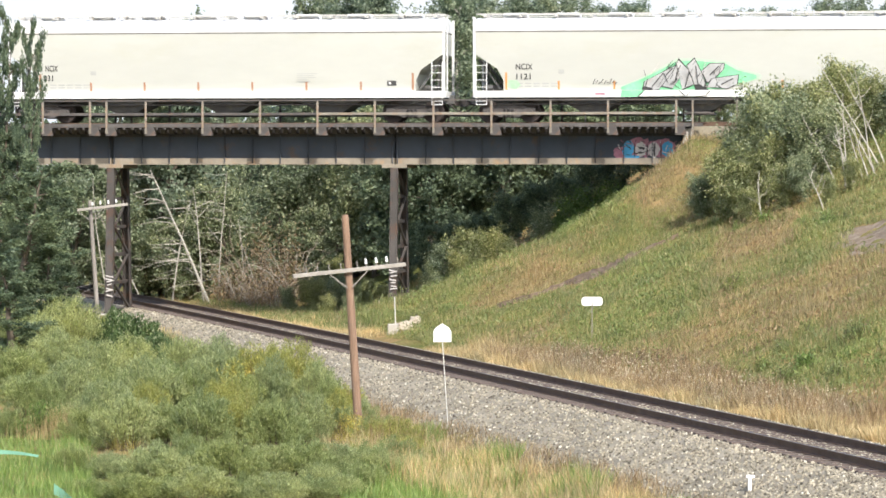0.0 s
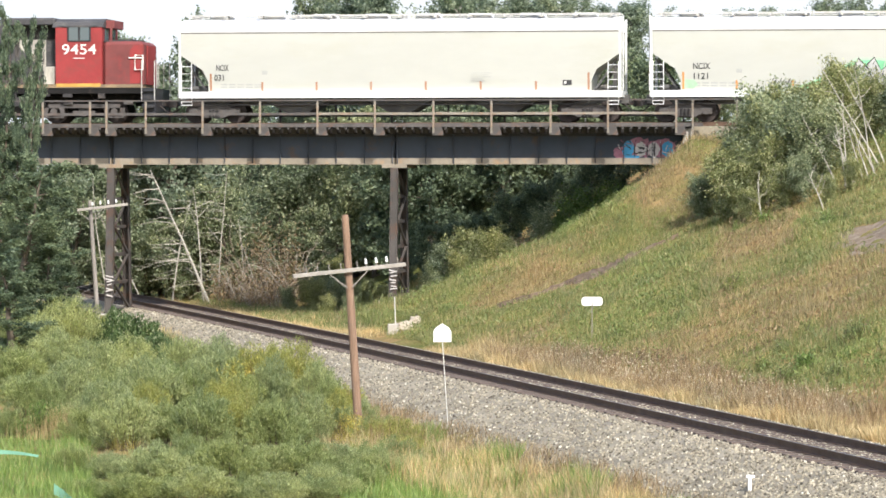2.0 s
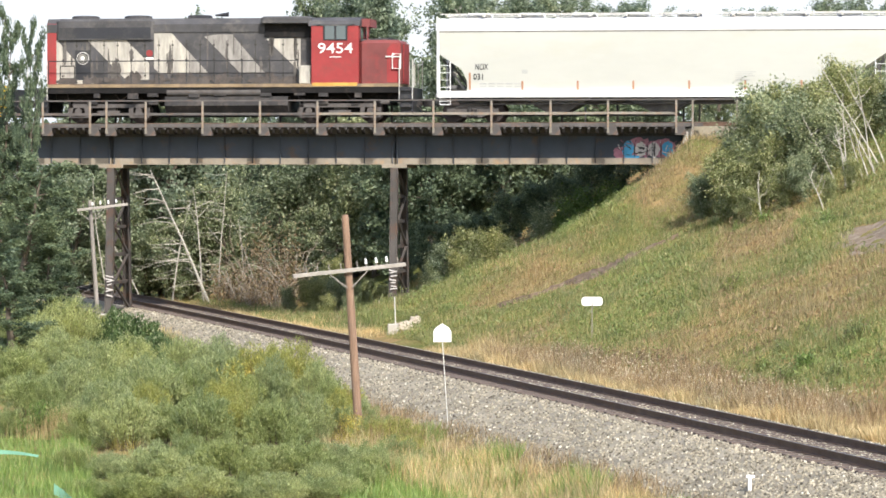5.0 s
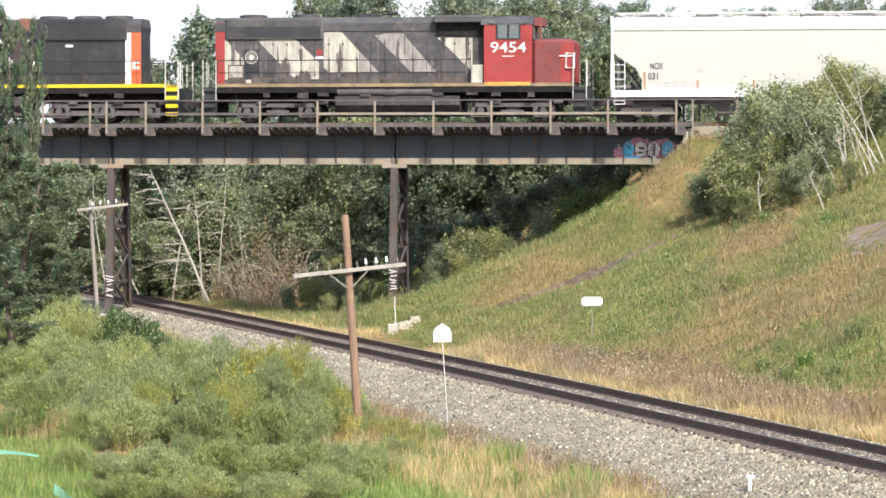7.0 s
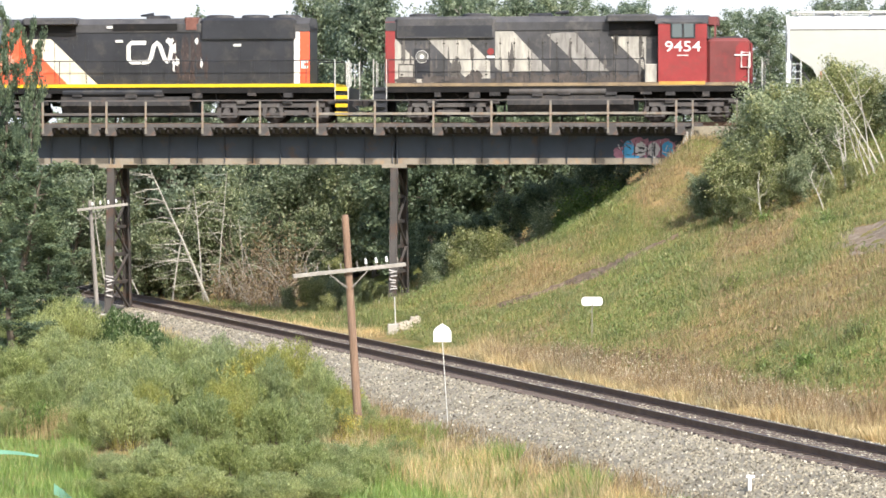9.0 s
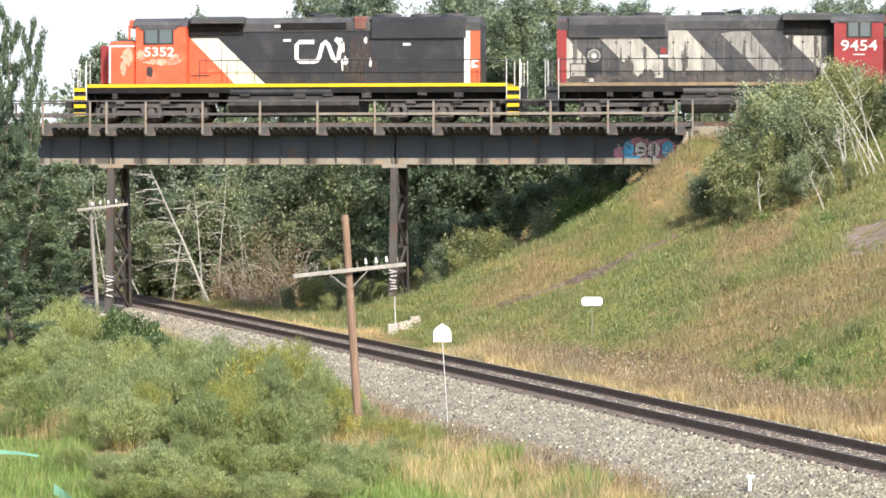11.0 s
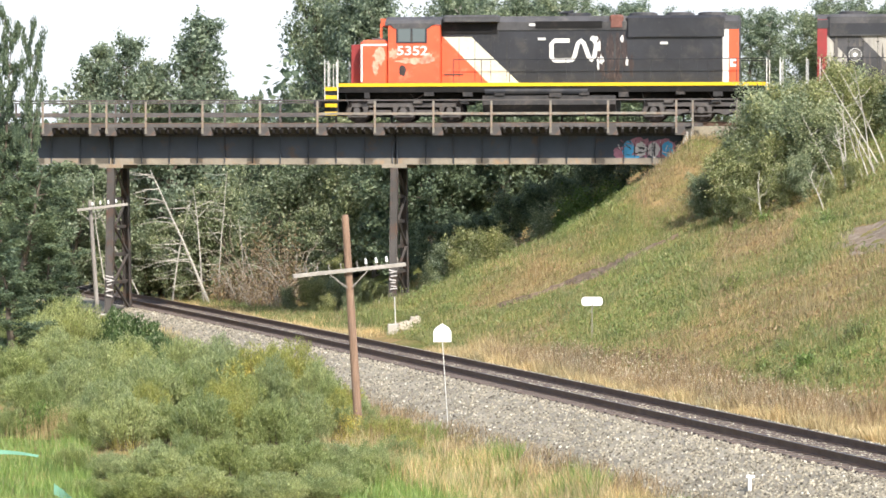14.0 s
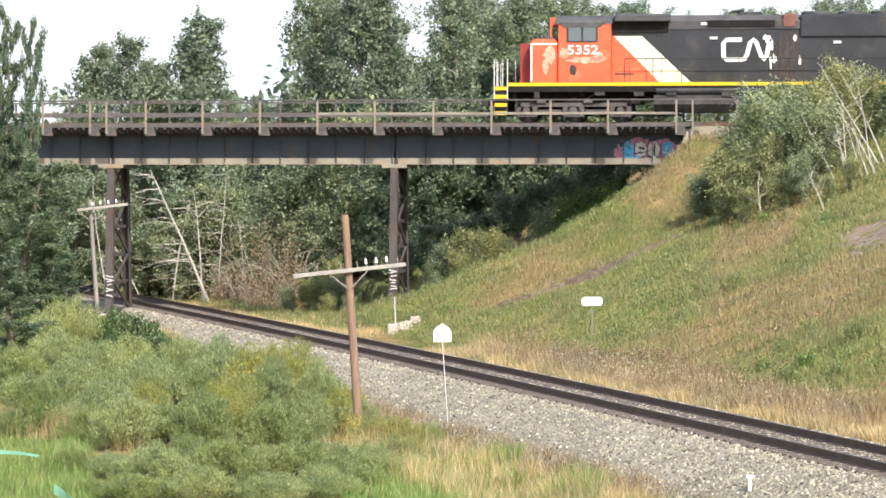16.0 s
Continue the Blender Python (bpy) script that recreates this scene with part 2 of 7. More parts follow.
# ---- mesh building ----
class Shape:
    """Collects vertices and faces of one mesh."""

    def __init__(self):
        self.v, self.f = [], []

    def add(self, verts, faces):
        k = len(self.v)
        self.v += [tuple(p) for p in verts]
        self.f += [tuple(k + i for i in q) for q in faces]
        return self

    def box(self, x0, x1, y0, y1, z0, z1, m=None):
        vs = [Vector(p) for p in ((x0, y0, z0), (x1, y0, z0), (x1, y1, z0), (x0, y1, z0), (x0, y0, z1), (x1, y0, z1), (x1, y1, z1), (x0, y1, z1))]
        if m:
            vs = [m @ p for p in vs]
        return self.add(vs, [(3, 2, 1, 0), (4, 5, 6, 7), (0, 1, 5, 4), (1, 2, 6, 5), (2, 3, 7, 6), (3, 0, 4, 7)])

    def chamfer(self, x0, x1, y0, y1, z0, z1, c=0.02):
        """A box with all its upright and top edges taken off."""
        def ring(d, z):
            return [(x0 + d, y0 + d + c, z), (x0 + d + c, y0 + d, z), (x1 - d - c, y0 + d, z), (x1 - d, y0 + d + c, z),
                    (x1 - d, y1 - d - c, z), (x1 - d - c, y1 - d, z), (x0 + d + c, y1 - d, z), (x0 + d, y1 - d - c, z)]
        vs = ring(0, z0) + ring(0, z1 - c) + ring(c, z1)
        fs = [tuple(range(7, -1, -1)), tuple(range(16, 24))]
        for r in (0, 8):
            fs += [(r + i, r + (i + 1) % 8, r + 8 + (i + 1) % 8, r + 8 + i) for i in range(8)]
        return self.add(vs, fs)

    def tube(self, points, radii, n=8):
        """A tube along points, capped."""
        pts = [Vector(p) for p in points]
        if not hasattr(radii, "__len__"):
            radii = [radii] * len(pts)
        vs, fs = [], []
        for i, p in enumerate(pts):
            d = (pts[min(i + 1, len(pts) - 1)] - pts[max(i - 1, 0)]).normalized()
            a = d.orthogonal().normalized() if abs(d.z) < 0.9 else Vector((1, 0, 0)).cross(d).normalized()
            b = d.cross(a)
            for j in range(n):
                w = 2 * math.pi * j / n
                vs.append(p + radii[i] * (math.cos(w) * a + math.sin(w) * b))
        for i in range(len(pts) - 1):
            for j in range(n):
                fs.append((i * n + j, i * n + (j + 1) % n, (i + 1) * n + (j + 1) % n, (i + 1) * n + j))
        fs += [tuple(range(n - 1, -1, -1)), tuple(range((len(pts) - 1) * n, len(pts) * n))]
        return self.add(vs, fs)

    def prism(self, outline, y0, y1):
        """An outline in x, z made solid from y0 to y1. Outlines run counter-clockwise as seen from -y."""
        n = len(outline)
        vs = [(x, y0, z) for x, z in outline] + [(x, y1, z) for x, z in outline]
        fs = [tuple(range(n)), tuple(range(2 * n - 1, n - 1, -1))]
        fs += [((i + 1) % n, i, n + i, n + (i + 1) % n) for i in range(n)]
        return self.add(vs, fs)

    def bar(self, a, b, w, h=None):
        """A square bar from a to b."""
        a, b, h = Vector(a), Vector(b), h or w
        d = (b - a).normalized()
        s = d.cross(Vector((0, 0, 1)))
        s = s.normalized() if s.length > 1e-4 else Vector((1, 0, 0))
        t = s.cross(d)
        vs = [p + s * i * w / 2 + t * j * h / 2 for p in (a, b) for i, j in ((-1, -1), (1, -1), (1, 1), (-1, 1))]
        return self.add(vs, [(3, 2, 1, 0), (4, 5, 6, 7), (0, 1, 5, 4), (1, 2, 6, 5), (2, 3, 7, 6), (3, 0, 4, 7)])

    def mesh(self, name, material, smooth=False):
        me = bpy.data.meshes.new(name)
        me.from_pydata(self.v, [], self.f)
        me.materials.append(material)
        if smooth:
            me.shade_smooth()
        me.update()
        return me


def part(name, shape, material, parent=None, label="", smooth=False, at=None):
    """Links a shape as one mesh object, under a thing or a part."""
    me = shape if isinstance(shape, bpy.types.Mesh) else shape.mesh(name, material, smooth)
    ob = new(name, me)
    ob.parent = parent
    if at is not None:
        ob.matrix_basis = at
    return tagged(ob, label)


def thing(name, label, category, group="", kind="", at=None):
    ob = new(name)
    ob.empty_display_size = 0.3
    if at is not None:
        ob.matrix_basis = at
    return tagged(ob, label, category, group, kind)


def lettering(name, text, size, x, y, z, material, parent, width=None, bold=0.0, label=""):
    """Raised letters on a side that faces -y, centred on x, with their foot at z."""
    cu = bpy.data.curves.new(name, "FONT")
    cu.body, cu.size, cu.extrude, cu.align_x, cu.offset = text, size / 0.69, 0.003, "CENTER", bold
    cu.resolution_u = 3
    tmp = bpy.data.objects.new(name, cu)
    me = bpy.data.meshes.new_from_object(tmp)
    bpy.data.objects.remove(tmp)
    me.materials.append(material)
    xs = [v.co.x for v in me.vertices]
    s = width / (max(xs) - min(xs)) if width else 1
    ob = part(name, me, material, parent, label)
    ob.matrix_basis = pose(x, y, z, 90, 0, 0) @ Matrix.Diagonal((s, 1, 1, 1))
    return ob


def quads_mesh(name, v, material, per=4):
    """A mesh of loose polygons from an array of points, per corners each."""
    n = len(v) // per
    me = bpy.data.meshes.new(name)
    me.vertices.add(len(v))
    me.vertices.foreach_set("co", np.asarray(v, dtype=np.float32).ravel())
    me.loops.add(n * per)
    me.loops.foreach_set("vertex_index", np.arange(n * per, dtype=np.int32))
    me.polygons.add(n)
    me.polygons.foreach_set("loop_start", np.arange(0, n * per, per, dtype=np.int32))
    me.polygons.foreach_set("loop_total", np.full(n, per, dtype=np.int32))
    me.materials.append(material)
    me.update(calc_edges=True)
    return me


def unit(a):
    return a / np.maximum(np.linalg.norm(a, axis=1, keepdims=True), 1e-6)


def leaves(rng, centres, length, width, up=0.2, spread=1.0):
    """Diamond leaves at the centres, as an array of corners."""
    n = len(centres)
    d = unit(rng.normal(size=(n, 3)) * spread + np.array([0, 0, up]))
    s = unit(np.cross(d, rng.normal(size=(n, 3))))
    l = (length * rng.uniform(0.6, 1.3, n))[:, None]
    w = (width * rng.uniform(0.6, 1.3, n))[:, None]
    c = np.asarray(centres)
    return np.stack([c - d * l / 2, c + s * w / 2, c + d * l / 2, c - s * w / 2], 1).reshape(-1, 3)


def spikes(rng, centres, length, width, up=0.2):
    """Narrow pointed leaves at the centres, as an array of corners."""
    n = len(centres)
    d = unit(rng.normal(size=(n, 3)) + np.array([0, 0, up]))
    side = unit(np.cross(d, rng.normal(size=(n, 3))))
    l = (length * rng.uniform(0.6, 1.3, n))[:, None]
    w = (width * rng.uniform(0.6, 1.3, n))[:, None]
    c = np.asarray(centres)
    return np.stack([c - d * l / 2 - side * w / 2, c - d * l / 2 + side * w / 2, c + d * l / 2], 1).reshape(-1, 3)


# ---- the lie of the land ----
PSI = 7.76
DECK_Z = 8.05
BRIDGE = pose(0.21, 149.24, DECK_Z, 0, 0, -PSI)
BR_INV = BRIDGE.inverted()
CP, SP = math.cos(radians(PSI)), math.sin(radians(PSI))


def track_x(y):
    y = np.asarray(y, dtype=float)
    yy = np.minimum(y, 230)
    return -1.72e-4 * yy ** 2 - 0.2232 * yy + 25.50 - 0.302 * (y - yy)


def smooth(a, b, x):
    t = np.clip((x - a) / (b - a), 0, 1)
    return t * t * (3 - 2 * t)


def wobble(x, y):
    return (np.sin(x * 0.9 + 1.3 * np.sin(y * 0.37)) * np.cos(y * 0.71 + np.sin(x * 0.43)) * 0.5
            + 0.35 * np.sin(x * 2.1 + y * 1.3) * np.sin(y * 1.9 - x * 0.7))


def land(x, y):
    """The height of the ground."""
    x, y = np.asarray(x, dtype=float), np.asarray(y, dtype=float)
    d = (x - track_x(y)) / 1.03
    # cutting beside the lower track
    right = -0.62 + 0.40 * np.maximum(d - 5.0, 0) - 0.15 * smooth(2.6, 4.5, d)
    left = -0.68 - (0.85 - 1.1 * smooth(134, 144, y)) * smooth(2.6, 6.0, -d) + 0.03 * np.maximum(-d - 9, 0)
    # towards the bridge the bank is hollow: gentle at its foot, steep under the abutment
    hollow = np.interp(d, [4.5, 10.2, 12.4, 15.2, 17.7, 19.6, 21.2, 24.0], [-0.77, 0.95, 1.85, 2.85, 3.9, 4.9, 6.1, 7.3])
    near = smooth(116, 138, y)
    right = np.where(d > 4.5, right * (1 - near) + hollow * near, right)
    z = np.where(d > 0, right, left)
    # embankment of the upper track
    ux, uy = x - 0.21, y - 149.24
    u, v = CP * ux - SP * uy, SP * ux + CP * uy
    for s, e in ((1, 10.9), (-1, 36.0)):
        du = np.maximum(e - s * u, 0)
        dv = np.maximum(np.abs(v) - 3.2, 0)
        h = np.hypot(du, dv) + 1e-6
        steep = np.interp(h, [0, 2.2, 4.2, 6.7, 9.7, 12, 30], [0, 2.1, 3.4, 4.75, 5.9, 7.0, 16])
        bank = 7.3 - (steep * du ** 2 + 0.47 * h * dv ** 2) / h ** 2
        z = np.maximum(z, bank)
    z = np.where(d > 0, np.minimum(z, 7.35 + 0.02 * np.maximum(d - 22, 0)), z)
    # under the bridge and behind it the bank lies lower than its sunny brow
    z = z - 1.1 * smooth(-4.2, -0.8, v) * smooth(4.5, 8, d) * smooth(10.6, 8.0, u)
    calm = smooth(2.6, 5.0, np.abs(d))
    return z + calm * 0.13 * wobble(x, y)


def on_land(x, y, sink=0.0):
    return float(land(x, y)) - sink


def build_ground():
    xs = np.unique(np.concatenate([np.linspace(-60, 60, 171), np.linspace(-2500, -60, 26), np.linspace(60, 2500, 26)]))
    ys = np.unique(np.concatenate([np.linspace(40, 240, 241), np.linspace(-400, 40, 23), np.linspace(240, 4200, 40)]))
    gx, gy = np.meshgrid(xs, ys)
    gz = land(gx, gy)
    far = smooth(60, 120, np.abs(gx)) + smooth(240, 320, gy) + smooth(30, -20, gy)
    gz = np.where(far > 0, gz * (1 - np.clip(far, 0, 1)) + (-1.0) * np.clip(far, 0, 1), gz)
    w = len(xs)
    idx = np.arange(len(ys) * w).reshape(len(ys), w)
    f = np.stack([idx[:-1, :-1], idx[:-1, 1:], idx[1:, 1:], idx[1:, :-1]], -1).reshape(-1, 4)
    me = bpy.data.meshes.new("ground")
    me.from_pydata(np.stack([gx, gy, gz], -1).reshape(-1, 3).tolist(), [], f.tolist())
    me.materials.append(M_GROUND)
    me.shade_smooth()
    tagged(new("ground", me), "green and tan grassy cutting with a railway bank", "ground", kind="structure")


build_ground()


def swept(section, y0, y1, step, name, material, smooth_it=False):
    """A cross-section, in metres across and up, swept along the lower track."""
    n = len(section)
    s = Shape()
    ys = np.arange(y0, y1 + 0.01, step)
    for y in ys:
        x = float(track_x(y))
        g = (float(track_x(y + 0.5)) - float(track_x(y - 0.5)))
        k = 1 / math.hypot(g, 1)
        for a, z in section:
            s.v.append((x + a * k, y - a * g * k, z))
    for i in range(len(ys) - 1):
        for j in range(n - 1):
            s.f.append((i * n + j, i * n + j + 1, (i + 1) * n + j + 1, (i + 1) * n + j))
    return s.mesh(name, material, smooth_it)


def on_track(y, across, z):
    x = float(track_x(y))
    g = float(track_x(y + 0.5)) - float(track_x(y - 0.5))
    k = 1 / math.hypot(g, 1)
    return Matrix.Translation((x + across * k, y - across * g * k, z)) @ Matrix.Rotation(math.atan2(-g, 1), 4, "Z")


def build_lower_track():
    bed = new("ballast", swept([(-4.6, -1.25), (-3.3, -0.66), (-1.9, -0.24), (0, -0.20), (1.9, -0.24), (3.1, -0.66), (4.4, -1.0)], 40, 232, 1.0, "ballast", M_BALLAST))
    tagged(bed, "grey crushed stone ballast of the lower railway track", "ballast", kind="structure")
    track = thing("railway_track", "rusty steel railway track on timber ties in ballast", "railway track", kind="structure")
    prof = [(-0.075, -0.172), (-0.07, -0.155), (-0.012, -0.14), (-0.012, -0.045), (-0.036, -0.035), (-0.036, -0.004), (-0.030, 0.0),
            (0.030, 0.0), (0.036, -0.004), (0.036, -0.035), (0.012, -0.045), (0.012, -0.14), (0.07, -0.155), (0.075, -0.172)]
    for a in (-0.755, 0.755):
        r = part("rail", swept([(a + p, z) for p, z in prof], 40, 232, 1.0, "rail", M_RAIL), M_RAIL, track)
        part("rail_head", swept([(a - 0.026, 0.0035), (a + 0.026, 0.0035)], 40, 232, 1.0, "rail_head", M_RAILTOP), M_RAILTOP, r)
    tie = Shape().chamfer(-1.3, 1.3, -0.115, 0.115, -0.36, -0.172, 0.012).mesh("tie", M_TIE)
    rng = random.Random(4)
    y = 58.0
    while y < 212:
        part("tie", tie, M_TIE, track, at=on_track(y, rng.uniform(-0.04, 0.04), rng.uniform(-0.006, 0.004)))
        y += 0.53
    # loose stones
    g = np.random.default_rng(3)
    n = 54000
    yy = 62 + 92 * g.uniform(0, 1, n) ** 1.6
    aa = g.uniform(-4.3, 3.4, n)
    keep = (np.abs(np.abs(aa) - 0.755) > 0.12)
    yy, aa = yy[keep], aa[keep]
    zz = np.interp(aa, [-4.6, -3.3, -1.9, 0, 1.9, 3.1, 4.4], [-1.25, -0.66, -0.24, -0.2, -0.24, -0.66, -1.0])
    c = np.stack([track_x(yy) + aa * 0.972, yy + aa * 0.24, zz + 0.012], 1)
    r = g.uniform(0.016, 0.048, len(c))[:, None]
    dirs = unit(g.normal(size=(len(c), 3)))
    e1 = unit(np.cross(dirs, g.normal(size=(len(c), 3))))
    e2 = np.cross(dirs, e1)
    top, bot = c + dirs * r, c - dirs * r * 0.8
    ring = [c + (e1 * math.cos(w) + e2 * math.sin(w)) * r * g.uniform(0.7, 1.3, (len(c), 1)) for w in (0, 2.1, 4.2)]
    tri = []
    for i in range(3):
        j = (i + 1) % 3
        tri += [np.stack([ring[i], ring[j], top], 1), np.stack([ring[j], ring[i], bot], 1)]
    m, nt, p = nodes_of("ballast_stone")
    gi = nt.nodes.new("ShaderNodeNewGeometry")
    nt.links.new(ramp_node(nt, gi.outputs["Random Per Island"], [(0.0, (0.10, 0.085, 0.066)), (0.4, (0.29, 0.255, 0.19)), (0.92, (0.48, 0.43, 0.325)), (1.0, (0.72, 0.67, 0.56))]).outputs[0], p.inputs["Base Color"])
    p.inputs["Roughness"].default_value = 0.9
    # one island per stone: corners shared
    vs = np.stack([top, bot, *ring], 1).reshape(-1, 3)
    k = (np.arange(len(c)) * 5)[:, None]
    fs = np.concatenate([k + np.array(q) for q in ((2, 3, 0), (3, 4, 0), (4, 2, 0), (3, 2, 1), (4, 3, 1), (2, 4, 1))]).reshape(-1, 3)
    me = bpy.data.meshes.new("ballast_stones")
    me.from_pydata(vs.tolist(), [], fs.tolist())
    me.materials.append(m)
    tagged(new("ballast_stones", me), "loose grey and white ballast stones beside the rails", "gravel", kind="stuff")


build_lower_track()

# ---- the bridge ----
U_LEFT, U_RIGHT = -36.0, 10.45
G_TOP, G_BOT = -0.50, -1.83      # girder, below the rail head
G_Y = 1.15                       # girders stand this far each side of the track


def u_of(x):
    """The place along the bridge whose near side stands at this place across the view."""
    v = x - 784
    return v / (1 + 2.27e-5 * v) / 40.25


def build_bridge():
    br = thing("railway_bridge", "dark steel plate girder railway bridge on laced steel piers", "bridge", at=BRIDGE)
    u_p1, u_p2 = u_of(195), u_of(697)
    joints = [U_LEFT, u_p1, u_p2, U_RIGHT]
    for a, b in zip(joints, joints[1:]):
        a, b = a + 0.03, b - 0.03
        for y in (-G_Y, G_Y):
            g = part("girder", Shape().box(a, b, y - 0.012, y + 0.012, G_BOT + 0.02, G_TOP - 0.02), M_GIRDER, br, "blue-black painted steel web")
            part("top_flange", Shape().box(a, b, y - 0.17, y + 0.17, G_TOP - 0.02, G_TOP).box(a, b, y - 0.1, y + 0.1, G_TOP - 0.12, G_TOP - 0.021), M_DARKSTEEL, g)
            part("bottom_flange", Shape().box(a, b, y - 0.19, y + 0.19, G_BOT - 0.01, G_BOT + 0.02).box(a + 0.002, b - 0.002, y - 0.03, y + 0.03, G_BOT + 0.021, G_BOT + 0.27), M_FLANGE, g, "rust-streaked bottom flange")
            n = max(2, round((b - a) / 1.32))
            for i in range(n + 1):
                u = a + 0.08 + (b - a - 0.16) * i / n
                for sgn in (-1, 1):
                    ya, yb = sorted((y + sgn * 0.013, y + sgn * 0.13))
                    part("stiffener", Shape().box(u - 0.012, u + 0.012, ya, yb, G_BOT + 0.03, G_TOP - 0.03), M_GIRDER, g)
        for i in range(6):
            u = a + (b - a) * (i + 0.5) / 6
            part("cross_frame", Shape().bar((u, -G_Y + 0.14, G_BOT + 0.15), (u, G_Y - 0.14, G_TOP - 0.15), 0.08).bar((u, G_Y - 0.14, G_BOT + 0.16), (u, -G_Y + 0.14, G_TOP - 0.16), 0.07), M_DARKSTEEL, br)
    # ties, rails and walkways
    tie = Shape().box(-0.11, 0.11, -1.55, 1.55, -0.49, -0.175).mesh("bridge_tie", M_DECKTIE)
    k = 0
    u = U_LEFT + 0.2
    while u < U_RIGHT - 0.1:
        part("bridge_tie", tie, M_DECKTIE, br, at=Matrix.Translation((u, 0, 0)))
        u += 0.365
    for y in (-0.755, 0.755):
        part("rail", Shape().box(-45, 45, y - 0.012, y + 0.012, -0.15, -0.03).box(-45, 45, y - 0.036, y + 0.036, -0.04, 0).box(-45, 45, y - 0.07, y + 0.07, -0.172, -0.15), M_RAIL, br)
    for y in (-1, 1):
        part("guard_timber", Shape().box(U_LEFT, U_RIGHT + 0.4, y * 1.56 - 0.05, y * 1.56 + 0.05, -0.30, -0.13), M_DECKTIE, br)
        part("walkway_plank", Shape().box(U_LEFT, U_RIGHT + 0.4, min(y * 1.66, y * 2.30), max(y * 1.66, y * 2.30), -0.20, -0.14), M_DECKTIE, br)
        part("walkway_edge", Shape().box(U_LEFT, U_RIGHT + 0.9, y * 2.36 - 0.05, y * 2.36 + 0.05, -0.22, -0.06), M_HANDRAIL, br, "weathered timber kick board")
    joist = Shape().box(-0.05, 0.05, -2.39, -1.60, -0.31, -0.225).mesh("joist", M_HANDRAIL)
    u = U_LEFT + 0.1
    while u < U_RIGHT:
        part("joist", joist, M_HANDRAIL, br, at=Matrix.Translation((u, 0, 0)))
        u += 0.365
    posts = [u_of(x) for x in (85, 168, 197, 266, 366, 467, 568, 669, 772, 874, 978, 1079, 1199)]
    posts = [posts[0] - 5.0, posts[0] - 2.5] + posts
    bracket = Shape().prism([(-0.06, -0.58), (0.44, -0.58), (0.36, -0.20), (-0.06, -0.20)], -2.40, -2.28).box(-0.06, 0.06, -2.28, -1.56, -0.47, -0.21).mesh("bracket", M_HANDRAIL)
    post = Shape().box(-0.045, 0.045, -2.46, -2.41, -0.50, 0.91).mesh("post", M_POST)
    post_far = post.copy()
    post_far.materials[0] = M_HANDRAIL
    for i, u in enumerate(posts):
        for sgn in (1, -1):
            m = Matrix.Translation((u, 0, 0)) @ Matrix.Rotation(0 if sgn > 0 else math.pi, 4, "Z")
            p = part("post", post if sgn > 0 else post_far, M_POST, br, "pale weathered handrail post" if sgn > 0 else "dark weathered handrail post", at=m)
            part("bracket", bracket, M_HANDRAIL, p)
    for sgn in (-1, 1):
        for a, b in zip(posts, posts[1:]):
            sag = random.uniform(-0.012, 0.012)
            part("top_rail", Shape().box(a + 0.005, b - 0.005, sgn * 2.43 - 0.03, sgn * 2.43 + 0.03, 0.915, 0.975).mesh("top_rail", M_HANDRAIL), M_HANDRAIL, br)
            part("mid_rail", Shape().bar((a + 0.05, sgn * 2.39, 0.36 + sag), (b - 0.05, sgn * 2.39, 0.36 - sag), 0.04, 0.11), M_POST if (b > -4.5 and sgn < 0) else M_HANDRAIL, br)
    # the last railing, past the girder's end
    e = [u_of(1228), u_of(1306)]
    for sgn in (-1, 1):
        for u in e:
            part("end_post", Shape().box(u - 0.04, u + 0.04, sgn * 2.46 - 0.03, sgn * 2.46 + 0.03, -0.62, 0.91), M_POST, br)
        part("top_rail", Shape().box(posts[-1] + 0.005, e[1] + 0.05, sgn * 2.43 - 0.03, sgn * 2.43 + 0.03, 0.917, 0.977), M_HANDRAIL, br)
    # laced piers
    for up, z0 in ((u_p1, -0.35), (u_p2, 0.3)):
        pier = part("pier", Shape().box(up - 0.55, up + 0.55, -1.45, 1.45, G_BOT - 0.16, G_BOT - 0.012), M_FLANGE, br, "rusty pier cap")
        foot = z0 - DECK_Z
        for sgn in (-1, 1):
            yt, yb = sgn * 1.30, sgn * 1.85
            for du in (-0.14, 0.14):
                part("leg_channel", Shape().bar((up + du, yt, G_BOT - 0.17), (up + du, yb, foot), 0.05, 0.34), M_PIER, pier, "grey-brown steel channel of a pier leg")
            part("leg_plate", Shape().bar((up, yt + sgn * 0.14, G_BOT - 0.17), (up, yb + sgn * 0.14, foot), 0.22, 0.02), M_PIER, pier)
        n = 5
        for i in range(n):
            za, zb = G_BOT - 0.3 + (foot - G_BOT + 0.4) * i / n, G_BOT - 0.3 + (foot - G_BOT + 0.4) * (i + 1) / n
            wa, wb = 1.0 + 0.6 * i / n, 1.0 + 0.6 * (i + 1) / n
            s1 = 1 if i % 2 else -1
            part("lacing", Shape().bar((up + 0.13, s1 * wa, za), (up + 0.13, -s1 * wb, zb), 0.09, 0.10), M_PIER, pier)
            part("lacing", Shape().bar((up - 0.13, -s1 * wa, za), (up - 0.13, s1 * wb, zb), 0.09, 0.10), M_PIER, pier)
            part("strut", Shape().bar((up, -wb, zb), (up, wb, zb), 0.16, 0.14), M_PIER, pier)
        for sgn in (-1, 1):
            part("footing", Shape().chamfer(up - 0.6, up + 0.6, sgn * 1.85 - 0.5, sgn * 1.85 + 0.5, foot - 1.2, foot - 0.02, 0.05), M_CONCRETE, pier)
